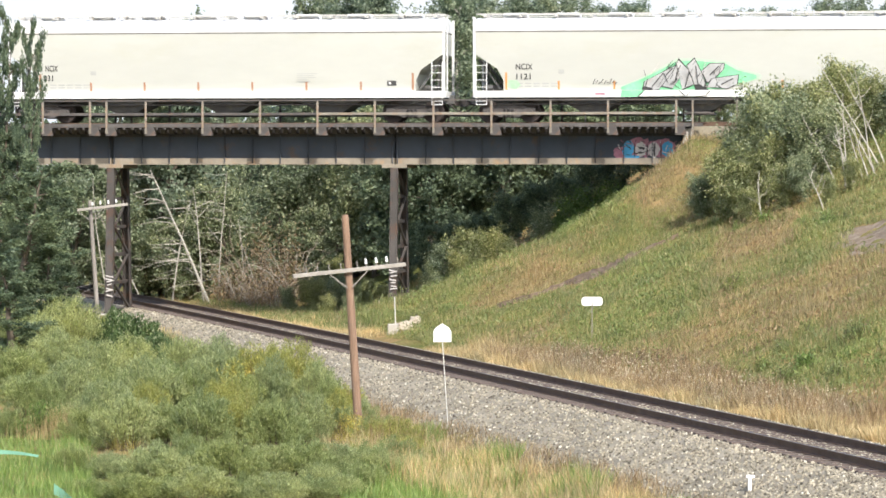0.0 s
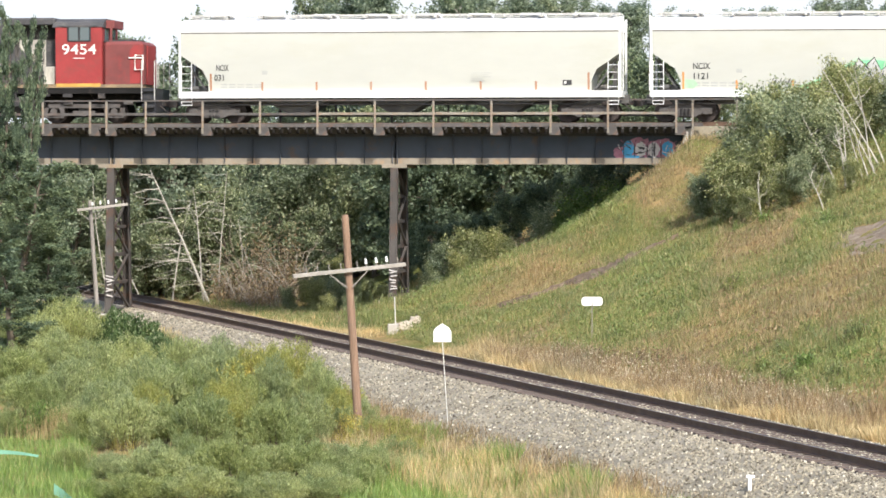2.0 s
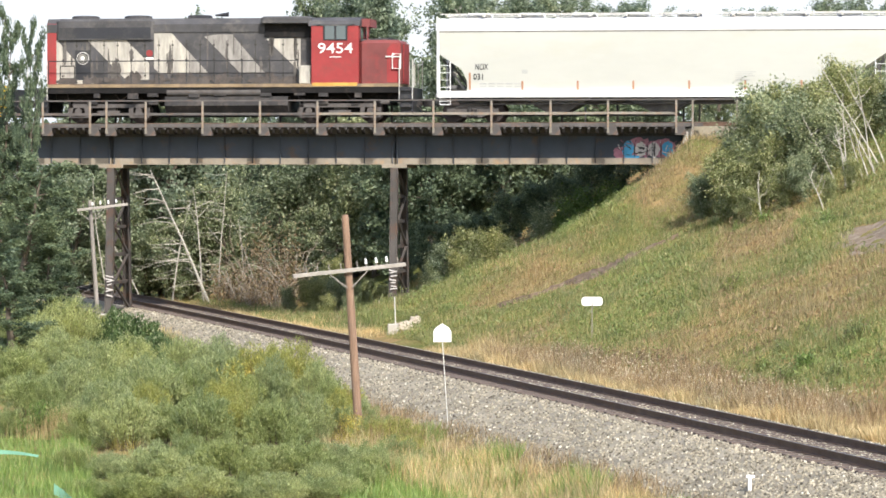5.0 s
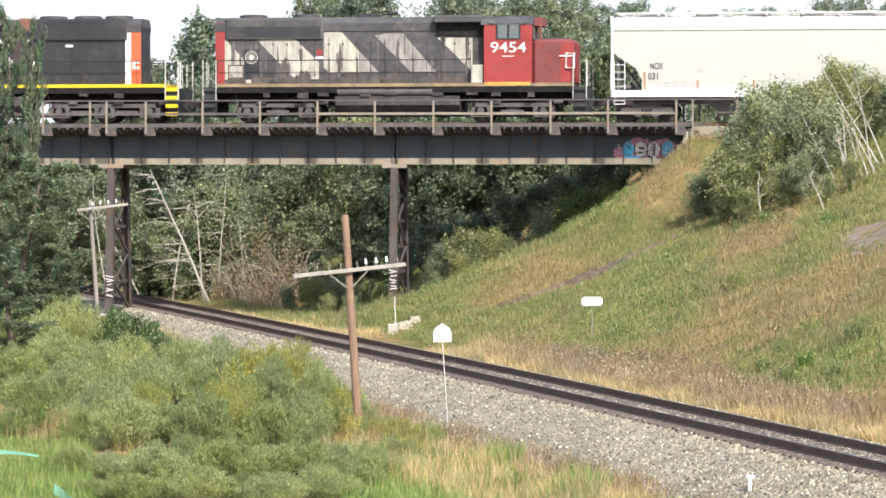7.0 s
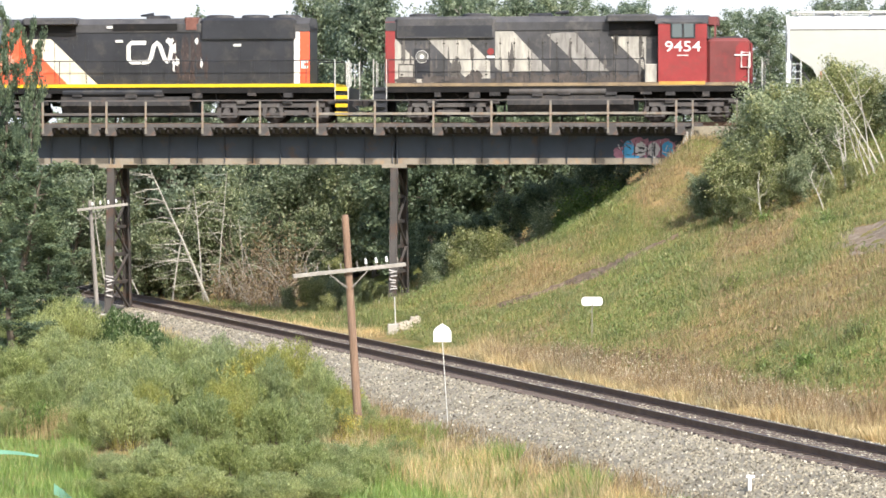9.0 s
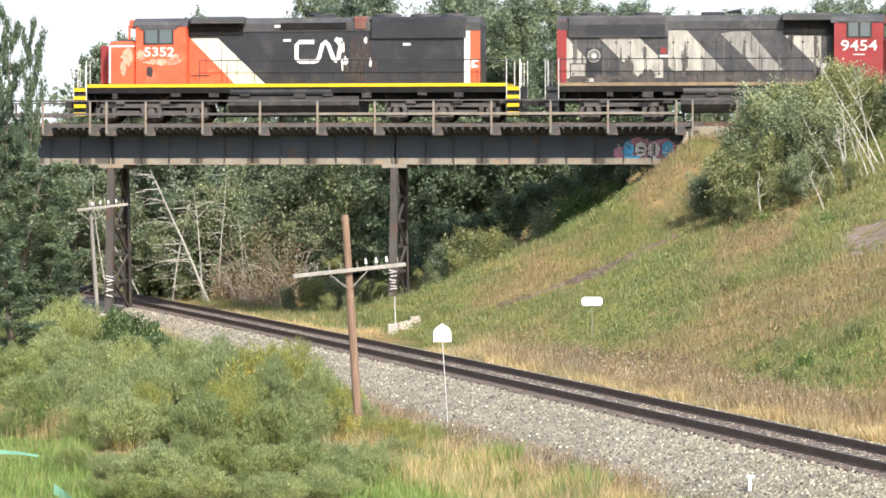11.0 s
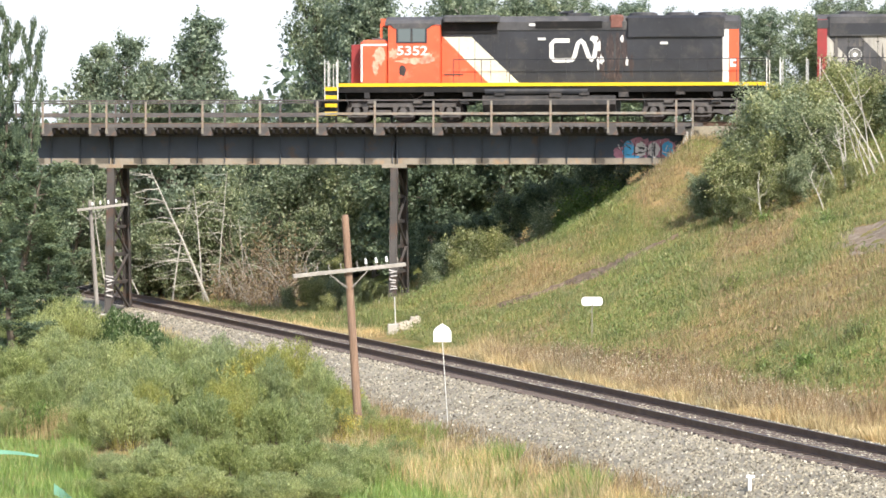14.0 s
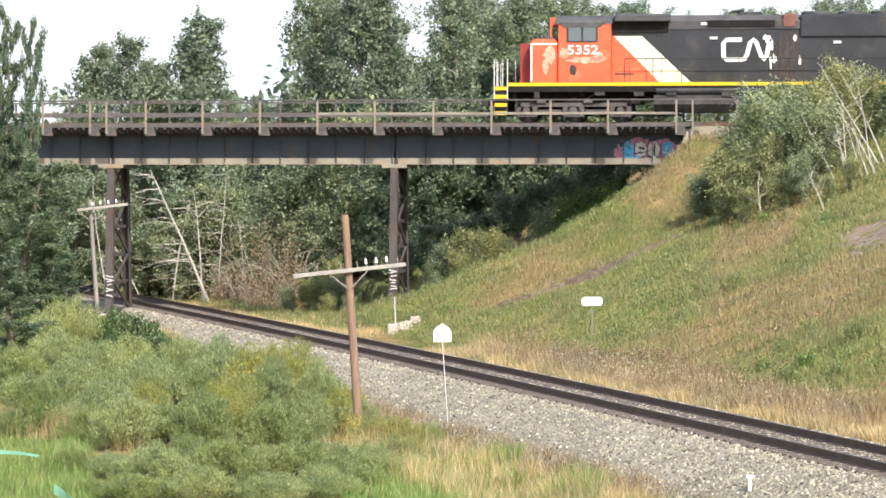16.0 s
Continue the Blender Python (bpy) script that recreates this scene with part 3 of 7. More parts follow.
    # abutments
    for u0, u1 in ((U_RIGHT + 0.03, U_RIGHT + 0.45), (U_LEFT - 0.6, U_LEFT - 0.05)):
        part("abutment", Shape().chamfer(u0, u1, -2.2, 2.2, -4.5, -0.30, 0.04), M_CONCRETE, br, "pale concrete abutment wall")
    return br


bridge = build_bridge()
# ballast shoulders of the upper track on its banks
for a, b in ((U_RIGHT + 0.5, 60), (-75, U_LEFT - 0.65)):
    me = Shape().prism([(a, -1.2), (b, -1.2), (b, -0.2), (a, -0.2)], -2.0, 2.0).mesh("upper_ballast", M_BALLAST)
    o = new("upper_ballast", me)
    o.matrix_basis = BRIDGE
    tagged(o, "grey ballast bed of the upper railway line", "ballast", kind="structure")

# ---- the train ----
SPEED, SLOW = 3.789, -0.00403     # metres a second at 8 s, and its loss


def travel(t):
    return SPEED * (t - 8) + SLOW * (t - 8) ** 2


WHEELS = []                       # wheelset, its place in its truck, its radius
VEHICLES = []                     # vehicle, its centre along the line at 8 s


def wheel_mesh(r):
    s = Shape()
    for y in (-0.755, 0.755):
        o = 1 if y > 0 else -1
        s.tube([(0, y + o * 0.06, 0), (0, y - o * 0.05, 0), (0, y - o * 0.051, 0), (0, y - o * 0.08, 0)], [r, r + 0.01, r + 0.03, r + 0.03], 24)
        s.tube([(0, y + o * 0.13, 0), (0, y + o * 0.05, 0)], [0.12, 0.15], 12)
    s.tube([(0, -1.0, 0), (0, 1.0, 0)], 0.085, 10)
    for i in range(5):
        w = 2 * math.pi * i / 5
        s.box(-0.05, 0.05, -0.83, -0.815, r * 0.45, r * 0.8, Matrix.Rotation(w, 4, "Y"))
    return s.mesh("wheelset", M_WHEEL)


WHEEL_S, WHEEL_L = wheel_mesh(0.457), wheel_mesh(0.508)


def truck(parent, x, axles, r, loco):
    """A truck at x on its vehicle, with a side frame, springs and turning wheelsets."""
    half = max(axles) + 0.25
    f = Shape()
    for y in (-1.06, 1.06):
        ya, yb = y - 0.07, y + 0.07
        if loco:
            f.box(-half, half, ya, yb, r + 0.16, r + 0.33)
            for a in axles:
                for sx in (-1, 1):
                    f.prism([(a + sx * 0.33 - 0.13 * (sx < 0), r - 0.22), (a + sx * 0.33 + 0.13 * (sx > 0), r - 0.22), (a + sx * 0.24 + 0.22 * (sx > 0), r + 0.159), (a + sx * 0.24 - 0.22 * (sx < 0), r + 0.159)], ya, yb)
                f.box(a - 0.44, a + 0.44, ya - 0.01, yb + 0.01, r - 0.28, r - 0.221)
        else:
            out = [(-half, r - 0.12), (-0.62, r - 0.14), (-0.42, r - 0.24), (0.42, r - 0.24), (0.62, r - 0.14), (half, r - 0.12),
                   (half, r + 0.16), (0.75, r + 0.2), (0.5, r + 0.33), (-0.5, r + 0.33), (-0.75, r + 0.2), (-half, r + 0.16)]
            f.prism(out, ya, yb)
    f.box(-0.28, 0.28, -1.0, 1.0, r - 0.05, r + 0.3)
    t = part("truck", f, M_TRUCK, parent, "grimy cast steel truck frame", at=Matrix.Translation((x, 0, 0)))
    for a in axles:
        w = part("wheelset", WHEEL_L if loco else WHEEL_S, M_WHEEL, t, at=Matrix.Translation((a, 0, r)))
        WHEELS.append((w, a, r))
        for y in (-1.16, 1.16):
            part("axle_box", Shape().tube([(a, y - 0.07, r), (a, y + 0.07, r)], 0.15, 12), M_TRUCK, t)
    for y in (-1.15, 1.15):
        for k in (-0.17, 0, 0.17) if not loco else ():
            part("spring", Shape().tube([(k, y, r - 0.22), (k, y, r + 0.1)], 0.07, 8), M_DARKSTEEL, t)
        if loco:
            for k in range(len(axles) - 1):
                m = (axles[k] + axles[k + 1]) / 2
                part("leaf_spring", Shape().prism([(m - 0.5, r - 0.05), (m, r - 0.22), (m + 0.5, r - 0.05), (m + 0.5, r + 0.03), (m - 0.5, r + 0.03)], y - 0.05, y + 0.05), M_TRUCK, t)
            for a in axles:
                part("brake_cylinder", Shape().tube([(a + 0.45, y, r + 0.36), (a + 0.85, y, r + 0.36)], 0.09, 10), M_TRUCK, t)
    return t


def coupler(parent, x, sgn):
    part("coupler", Shape().box(min(x, x - sgn * 0.75), max(x, x - sgn * 0.75), -0.09, 0.09, 0.75, 0.95).chamfer(x - 0.16, x + 0.16, -0.17, 0.14, 0.70, 1.0, 0.03), M_DARKSTEEL, parent)
    part("brake_hose", Shape().tube([(x - sgn * 0.6, -0.35, 0.8), (x - sgn * 0.3, -0.36, 0.52), (x, -0.34, 0.45)], 0.03, 6), M_DARKSTEEL, parent)


def ladder(name, parent, x0, x1, y, z0, z1, rungs, material, r=0.025):
    l = part(name, Shape().tube([(x0, y, z1), (x0, y, z0), (x1, y, z0), (x1, y, z1)], r, 6), material, parent)
    for i in range(rungs):
        z = z0 + (z1 - z0) * (i + 0.5) / rungs
        part("rung", Shape().bar((x0, y, z), (x1, y, z), r), material, l)
    return l


def hopper(name, label, centre, number, orange, shift, wide):
    h = thing(name, label, "hopper car", "covered hopper cars")
    VEHICLES.append((h, centre))
    L = 10.4
    e, c = L - 0.74, L - 1.95
    z0, zs, z1, z2, zt = 1.36, 2.13, 2.95, 3.93, 4.50
    # the body: side sheets that bow out to the seam, an arched roof above
    prof = [(1.36, 1.43), (1.8, 1.475), (2.3, 1.515), (2.95, 1.555), (3.45, 1.58), (3.9, 1.59)]
    s = Shape()
    cols = []
    for sgn in (-1, 1):
        rows = []
        for z, w in prof:
            xe = c if z <= zs else c + (e - c) * min(1, (z - zs) / (z1 - zs))
            rows.append([(x, sgn * w, z) for x in (-xe, -xe * 0.5, 0, xe * 0.5, xe)])
        k = len(s.v)
        s.v += [p for r in rows for p in r]
        for i in range(len(rows) - 1):
            for j in range(4):
                q = (k + i * 5 + j, k + i * 5 + j + 1, k + (i + 1) * 5 + j + 1, k + (i + 1) * 5 + j)
                s.f.append(q if sgn < 0 else q[::-1])
    for sx in (-1, 1):      # sloping end sheets
        w0, w1 = 1.43, 1.555
        s.add([(sx * c, -w0, z0), (sx * c, w0, z0), (sx * c, 1.5, zs), (sx * c, -1.5, zs)], [(0, 1, 2, 3) if sx > 0 else (3, 2, 1, 0)])
        s.add([(sx * c, -1.5, zs), (sx * c, 1.5, zs), (sx * e, w1, z1), (sx * e, -w1, z1)], [(0, 1, 2, 3) if sx > 0 else (3, 2, 1, 0)])
        s.add([(sx * e, -w1, z1), (sx * e, w1, z1), (sx * e, 1.59, 3.9), (sx * e, -1.59, 3.9)], [(0, 1, 2, 3) if sx > 0 else (3, 2, 1, 0)])
    body = part("body", s, M_HOPPER, h, "off-white curved side sheets", smooth=False)
    part("roof", Shape().add([(x, y, z) for x in (-e, e) for y, z in ((-1.6, 3.96), (-1.56, 4.22), (-1.40, 4.42), (-0.9, 4.54), (0, 4.58), (0.9, 4.54), (1.4, 4.42), (1.56, 4.22), (1.6, 3.96))],
         [(i + 1, i, i + 9, i + 10) for i in range(8)] + [tuple(range(9)), tuple(range(17, 8, -1))]), M_HOPPERTRIM, body, "white roof and upper side plate")
    # dark grey line along the joint of side sheets and roof
    part("seam", Shape().box(-e, e, -1.598, -1.55, 3.895, 3.965).box(-e, e, 1.55, 1.598, 3.895, 3.965), M_SEAM, body)
    part("side_sill", Shape().box(-e - 0.05, e + 0.05, -1.60, -1.40, 1.07, 1.355).box(-e - 0.05, e + 0.05, 1.40, 1.60, 1.07, 1.355), M_HOPPERTRIM, h, "white side sill")
    part("centre_sill", Shape().box(-L + 0.4, L - 0.4, -0.3, 0.3, 0.82, 1.2), M_HOPPERDARK, h)
    part("running_board", Shape().box(-e, e, -0.75, -0.35, 4.72, 4.75).box(-e, e, 0.35, 0.75, 4.72, 4.75), M_STEELPOST, h, "grated roof walkway")
    n = 13
    for i in range(n):
        x = -e + 0.35 + (2 * e - 0.7) * i / (n - 1)
        part("board_bracket", Shape().box(x - 0.04, x + 0.04, -1.35, 1.35, 4.58, 4.715), M_STEELPOST, h)
    for i in range(8):
        x = -e + 1.6 + (2 * e - 3.2) * i / 7
        part("hatch_cover", Shape().chamfer(x - 0.55, x + 0.55, -0.3, 0.3, 4.585, 4.79, 0.05), M_HOPPERTRIM, h)
    part("roof_rail", Shape().bar((-e, -1.30, 4.70), (e, -1.30, 4.70), 0.035).bar((-e, 1.30, 4.70), (e, 1.30, 4.70), 0.035), M_STEELPOST, h)
    for sx in (-1, 1):
        for y in (-1.56, 1.50):
            part("corner_post", Shape().box(min(sx * e, sx * (e + 0.10)), max(sx * e, sx * (e + 0.10)), y, y + 0.08, 1.355, 4.55), M_HOPPERTRIM, h)
        part("end_beam", Shape().box(min(sx * (e + 0.06), sx * (e + 0.13)), max(sx * (e + 0.06), sx * (e + 0.13)), -1.5, 1.5, 1.08, 1.36), M_HOPPERTRIM, h)
        for y in (-1.1, 1.1):
            part("end_strut", Shape().bar((sx * (c + 0.1), y, 1.36), (sx * (e - 0.1), y, 2.75), 0.09), M_HOPPERDARK, h)
            part("end_upright", Shape().bar((sx * (e - 0.3), y * 0.45, 1.36), (sx * (e - 0.3), y * 0.45, 2.6), 0.1), M_HOPPERDARK, h)
        part("brake_gear", Shape().chamfer(sx * (e - 0.75) - 0.3, sx * (e - 0.75) + 0.3, -0.9, -0.5, 1.30, 1.62, 0.04).tube([(sx * (e - 0.5) - 0.2, -1.0, 1.5), (sx * (e - 0.5) + 0.2, -1.0, 1.5)], 0.12, 10), M_HOPPERDARK, h)
        a, b = sorted((sx * (e - 0.02), sx * (e - 0.48)))
        ladder("side_ladder", h, a, b, -1.56, 1.36, 2.62, 4, M_HOPPERTRIM)
        ladder("end_ladder", h, sx * (e + 0.14), sx * (e + 0.15), -1.2, 1.36, 4.6, 9, M_HOPPERTRIM)
        ladder("stirrup_step", h, a, b, -1.5, 0.76, 1.07, 1, M_HOPPERTRIM)
        truck(h, sx * (L - 2.15), (-0.89, 0.89), 0.457, False)
        coupler(h, sx * L, sx)
    # discharge bays
    for i in range(3):
        x = -4.6 + 4.6 * i
        part("discharge_chute", Shape().add([(x - 2.0, -1.35, 1.3), (x + 2.0, -1.35, 1.3), (x + 2.0, 1.35, 1.3), (x - 2.0, 1.35, 1.3), (x - 0.45, -0.9, 0.42), (x + 0.45, -0.9, 0.42), (x + 0.45, 0.9, 0.42), (x - 0.45, 0.9, 0.42)],
             [(0, 4, 5, 1), (1, 5, 6, 2), (2, 6, 7, 3), (3, 7, 4, 0), (4, 7, 6, 5)]), M_HOPPERDARK, h, "grey sloping discharge chute")
        part("gate", Shape().box(x - 0.65, x + 0.65, -1.0, 1.0, 0.32, 0.42).tube([(x - 0.5, -1.2, 0.38), (x + 0.5, -1.2, 0.38)], 0.05, 8), M_TRUCK, h)
    part("train_line_pipe", Shape().tube([(-e + 1, -1.2, 0.78), (e - 1, -1.2, 0.78)], 0.03, 6), M_TRUCK, h)
    # markings
    side = lambda z: -float(np.interp(z, [p[0] for p in prof], [p[1] for p in prof])) - 0.006
    lettering("reporting_mark", "NCIX", 0.25, -c + 1.0 + shift, side(2.55), 2.28, M_INK, h, wide, 0.004)
    lettering("car_number", number, 0.25, -c + 0.98 + shift - (0.10 if len(number) < 4 else 0), side(2.15), 1.85, M_INK, h, 0.42 if len(number) < 4 else 0.62, 0.004)
    for z, w in ((1.64, 1.9), (1.52, 1.9)):
        for k in range(5):
            x = -c + 0.55 + k * w / 5
            part("small_lettering", Shape().box(x, x + w / 6.5, side(z) - 0.002, side(z) + 0.03, z, z + 0.06), M_FADEINK, h)
    part("stencil", Shape().prism([(-c + 2.4, 2.1), (-c + 2.65, 2.1), (-c + 2.65, 2.35), (-c + 2.4, 2.35)], side(2.2), side(2.2) + 0.03), M_FADEINK, h)
    marks = [-c + 0.12] + [c * (-1 + 2 * (i + 1) / 7) for i in range(6)] + [c - 0.12]
    for i, x in enumerate(marks):
        z = 2.15 if i in (0, 7) else 1.78
        m = Shape()
        for k in range(5):
            za, zb = 1.40 + (z - 1.40) * k / 5, 1.40 + (z - 1.40) * (k + 1) / 5
            m.add([(x - 0.045, side(za) - 0.002, za), (x + 0.045, side(za) - 0.002, za), (x + 0.045, side(zb) - 0.002, zb), (x - 0.045, side(zb) - 0.002, zb),
                   (x - 0.045, side(za) + 0.02, za), (x + 0.045, side(za) + 0.02, za), (x + 0.045, side(zb) + 0.02, zb), (x - 0.045, side(zb) + 0.02, zb)],
                  [(0, 1, 2, 3), (7, 6, 5, 4), (0, 4, 5, 1), (3, 2, 6, 7), (0, 3, 7, 4), (1, 5, 6, 2)])
        part("reflector", m, M_ORANGEMARK if orange else M_RUSTMARK, h)
    return h, side, c


def rect_side(x0, x1, z0, z1, y):
    return Shape().prism([(x0, z0), (x1, z0), (x1, z1), (x0, z1)], y - 0.004, y + 0.02)


hop1, side1, hc = hopper("covered_hopper", "off-white covered hopper car with rust-brown reflectors, moving over the bridge", 20.90, "031", False, -0.36, 0.56)
hop2, side2, hc = hopper("covered_hopper", "off-white covered hopper car with green and silver graffiti", 41.66, "1121", True, -0.10, 0.74)
# data panels of the first car
for k in range(5):
    part("data_lettering", rect_side(3.2, 3.2 + (0.9, 0.75, 0.85, 0.5, 0.6)[k], 2.12 - k * 0.085, 2.15 - k * 0.085, side1(2.0) - 0.002), M_FADEINK, hop1)
part("data_plate", rect_side(hc - 1.25, hc - 0.85, 1.60, 1.82, side1(1.7) - 0.002), M_INK, hop1, "black data plate")
part("data_plate_mark", rect_side(hc - 1.18, hc - 1.08, 1.66, 1.76, side1(1.7) - 0.008), M_WHITE, hop1)


def blob(rng, cx, cz, rx, rz, n=28, rough=0.18):
    return [(cx + rx * math.cos(2 * math.pi * i / n) * (1 + rng.uniform(-rough, rough)), cz + rz * math.sin(2 * math.pi * i / n) * (1 + rng.uniform(-rough, rough))) for i in range(n)]


def skin(outline, side, off):
    """A thin sheet of paint that follows a car's bowed side."""
    n = len(outline)
    area = sum(outline[i][0] * outline[(i + 1) % n][1] - outline[(i + 1) % n][0] * outline[i][1] for i in range(n))
    q = outline if area > 0 else outline[::-1]
    vs = [(x, side(z) - off, z) for x, z in q] + [(x, side(z) + 0.01, z) for x, z in q]
    return Shape().add(vs, [tuple(range(n)), tuple(range(2 * n - 1, n - 1, -1))] + [((i + 1) % n, i, n + i, n + (i + 1) % n) for i in range(n)])


def graffiti(parent, x0, side):
    """Spray paint on a car's side: a green cloud with outlined silver shapes of no meaning."""
    cloud = [(0, 1.38), (2.0, 1.38), (4.4, 1.40), (5.0, 1.6), (5.8, 1.85), (5.8, 2.0), (5.0, 2.2), (4.45, 2.5), (3.2, 2.62), (2.4, 2.62), (1.4, 2.1), (0.75, 1.8), (-0.05, 1.5)]
    part("spray_mist", skin([(x0 + 2.6 + (a - 2.6) * 1.06, 1.8 + (b - 1.8) * 1.12) for a, b in cloud if b > 1.4], side, 0.014), mat("thin_green_spray", (0.48, 0.64, 0.47), 0.5, 0, 0.1, 2, 8), parent, "thin green overspray")
    part("spray_cloud", skin([(x0 + a, b) for a, b in cloud], side, 0.022), M_SPRAYG, parent, "green spray paint cloud")
    part("spray_cloud", Shape().prism([(x0 - 0.05, 1.08), (x0 + 0.9, 1.08), (x0 + 1.0, 1.35), (x0, 1.35)], -1.604, -1.58), M_SPRAYG, parent)
    shapes = [[(0.9, 1.35), (1.0, 1.75), (1.5, 2.0), (2.35, 2.42), (2.2, 2.1), (1.75, 1.6), (1.6, 1.4)], [(1.75, 1.55), (2.2, 2.1), (2.46, 2.66), (2.85, 2.25), (3.1, 1.62), (2.6, 1.4), (2.5, 1.9), (2.2, 1.45)],
              [(2.83, 2.41), (3.15, 2.70), (3.45, 2.1), (3.7, 1.38), (3.2, 1.38), (3.05, 1.9)], [(3.45, 2.17), (3.82, 2.49), (4.43, 2.49), (4.38, 2.24), (4.0, 1.87), (3.7, 1.7)],
              [(3.7, 1.5), (3.9, 1.85), (5.02, 2.0), (4.97, 1.62), (4.55, 1.43)], [(0.75, 1.09), (1.0, 1.33), (2.46, 1.33), (2.7, 1.12)], [(2.8, 1.10), (3.0, 1.30), (3.8, 1.32), (3.6, 1.12)]]
    for i, st in enumerate(shapes):
        low = i > 4
        face = (lambda z: -1.604) if low else side
        mx, mz = sum(q[0] for q in st) / len(st), sum(q[1] for q in st) / len(st)
        out = [(x0 + mx + (a - mx) * 1.07, mz + (b - mz) * (1.10 if not low else 1.02)) for a, b in st]
        part("letter_outline", skin(out, face, 0.05 + i * 0.004), M_INK, parent)
        part("letter_fill", skin([(x0 + a, b) for a, b in st], face, 0.052 + i * 0.004), M_WHITE if low else M_SPRAYS, parent)
    for a, b, c, d in ((1.3, 1.5, 1.8, 2.1), (2.3, 1.7, 2.45, 2.3), (2.75, 1.5, 2.9, 2.1), (3.3, 1.6, 3.2, 2.4), (3.8, 2.0, 4.2, 2.4), (4.3, 1.6, 4.8, 1.85), (1.9, 2.0, 2.2, 2.3)):
        part("spray_stroke", Shape().bar((x0 + a, side(b) - 0.088, b), (x0 + c, side(d) - 0.088, d), 0.012, 0.04), M_INK, parent)
    rng = random.Random(41)
    for i in range(46):
        a = rng.uniform(0.95, 4.7)
        b = rng.uniform(1.45, 1.6 + 0.9 * math.sin(math.pi * min(1, max(0, (a - 0.3) / 4.9))))
        w = rng.choice((0.9, 1.2, 2.0, -0.9)) + rng.gauss(0, 0.2)
        l = rng.uniform(0.12, 0.5)
        zb = min(2.62, max(1.42, b + l * math.sin(w)))
        part("spray_stroke", Shape().bar((x0 + a, side(b) - 0.090, b), (x0 + a + l * math.cos(w), side(zb) - 0.090, zb), 0.008, rng.uniform(0.012, 0.03)), M_INK if i % 3 else M_SPRAYW, parent)
    for a, w in ((-1.15, 0.42), (5.35, 0.25), (5.75, 0.2)):
        part("sill_lettering", Shape().box(x0 + a, x0 + a + w, -1.606, -1.59, 1.17, 1.25), M_SPRAYP if a < 0 else M_INK, parent)
    part("spray_cloud", skin([(x0 - 5.0, 1.5), (x0 - 4.6, 1.42), (x0 - 4.4, 1.6), (x0 - 4.55, 1.8), (x0 - 4.95, 1.82)], side, 0.012), mat("faint_green_spray", (0.42, 0.62, 0.42), 0.5, 0, 0.15, 3, 8), parent)
    for k in range(9):
        x = x0 - 1.25 + k * 0.12
        part("tag_stroke", Shape().bar((x, side(1.9) - 0.006, 1.64 + 0.05 * (k % 2)), (x + 0.09, side(1.9) - 0.006, 1.86 - 0.07 * (k % 3)), 0.02, 0.035), M_INK, parent)


graffiti(hop2, u_of(1100) + travel(8) - travel(0) - 41.66, side2)


def handrail(parent, xs, y, z0, z1, material, mid=True):
    r = part("handrail", Shape().tube([(xs[0], y, z1), (xs[-1], y, z1)], 0.022, 6), material, parent)
    for x in xs:
        part("stanchion", Shape().tube([(x, y, z0), (x, y, z1)], 0.02, 6), material, r)


def logo(parent, x, y, z0, height, s=1.0):
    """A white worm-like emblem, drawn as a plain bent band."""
    w = height * 0.22
    pts = [(0.95, 0.0), (0.16, 0.0), (0.0, 0.16), (0.0, 0.84), (0.16, 1.0), (0.92, 1.0)]
    pts2 = [(0.95, 0.0), (1.08, 0.06), (1.18, 0.25), (1.34, 0.86), (1.50, 1.0), (1.64, 0.86), (1.90, 0.16), (2.04, 0.02), (2.16, 0.16), (2.30, 0.90)]
    sh = Shape()
    for line in (pts, pts2):
        p = [Vector((x + a * height, 0, z0 + b * height)) for a, b in line]
        offs = []
        for i in range(len(p)):
            d = (p[min(i + 1, len(p) - 1)] - p[max(i - 1, 0)]).normalized()
            offs.append(Vector((-d.z, 0, d.x)))
        for i in range(len(p) - 1):
            a, b = p[i] + offs[i] * w / 2, p[i + 1] + offs[i + 1] * w / 2
            c, d = p[i + 1] - offs[i + 1] * w / 2, p[i] - offs[i] * w / 2
            sh.add([(q.x, y - 0.006, q.z) for q in (d, c, b, a)], [(0, 1, 2, 3)])
            sh.add([(q.x, y + 0.01, q.z) for q in (d, c, b, a)], [(3, 2, 1, 0)])
    return part("emblem", sh, M_WHITE, parent, "white bent-band emblem")


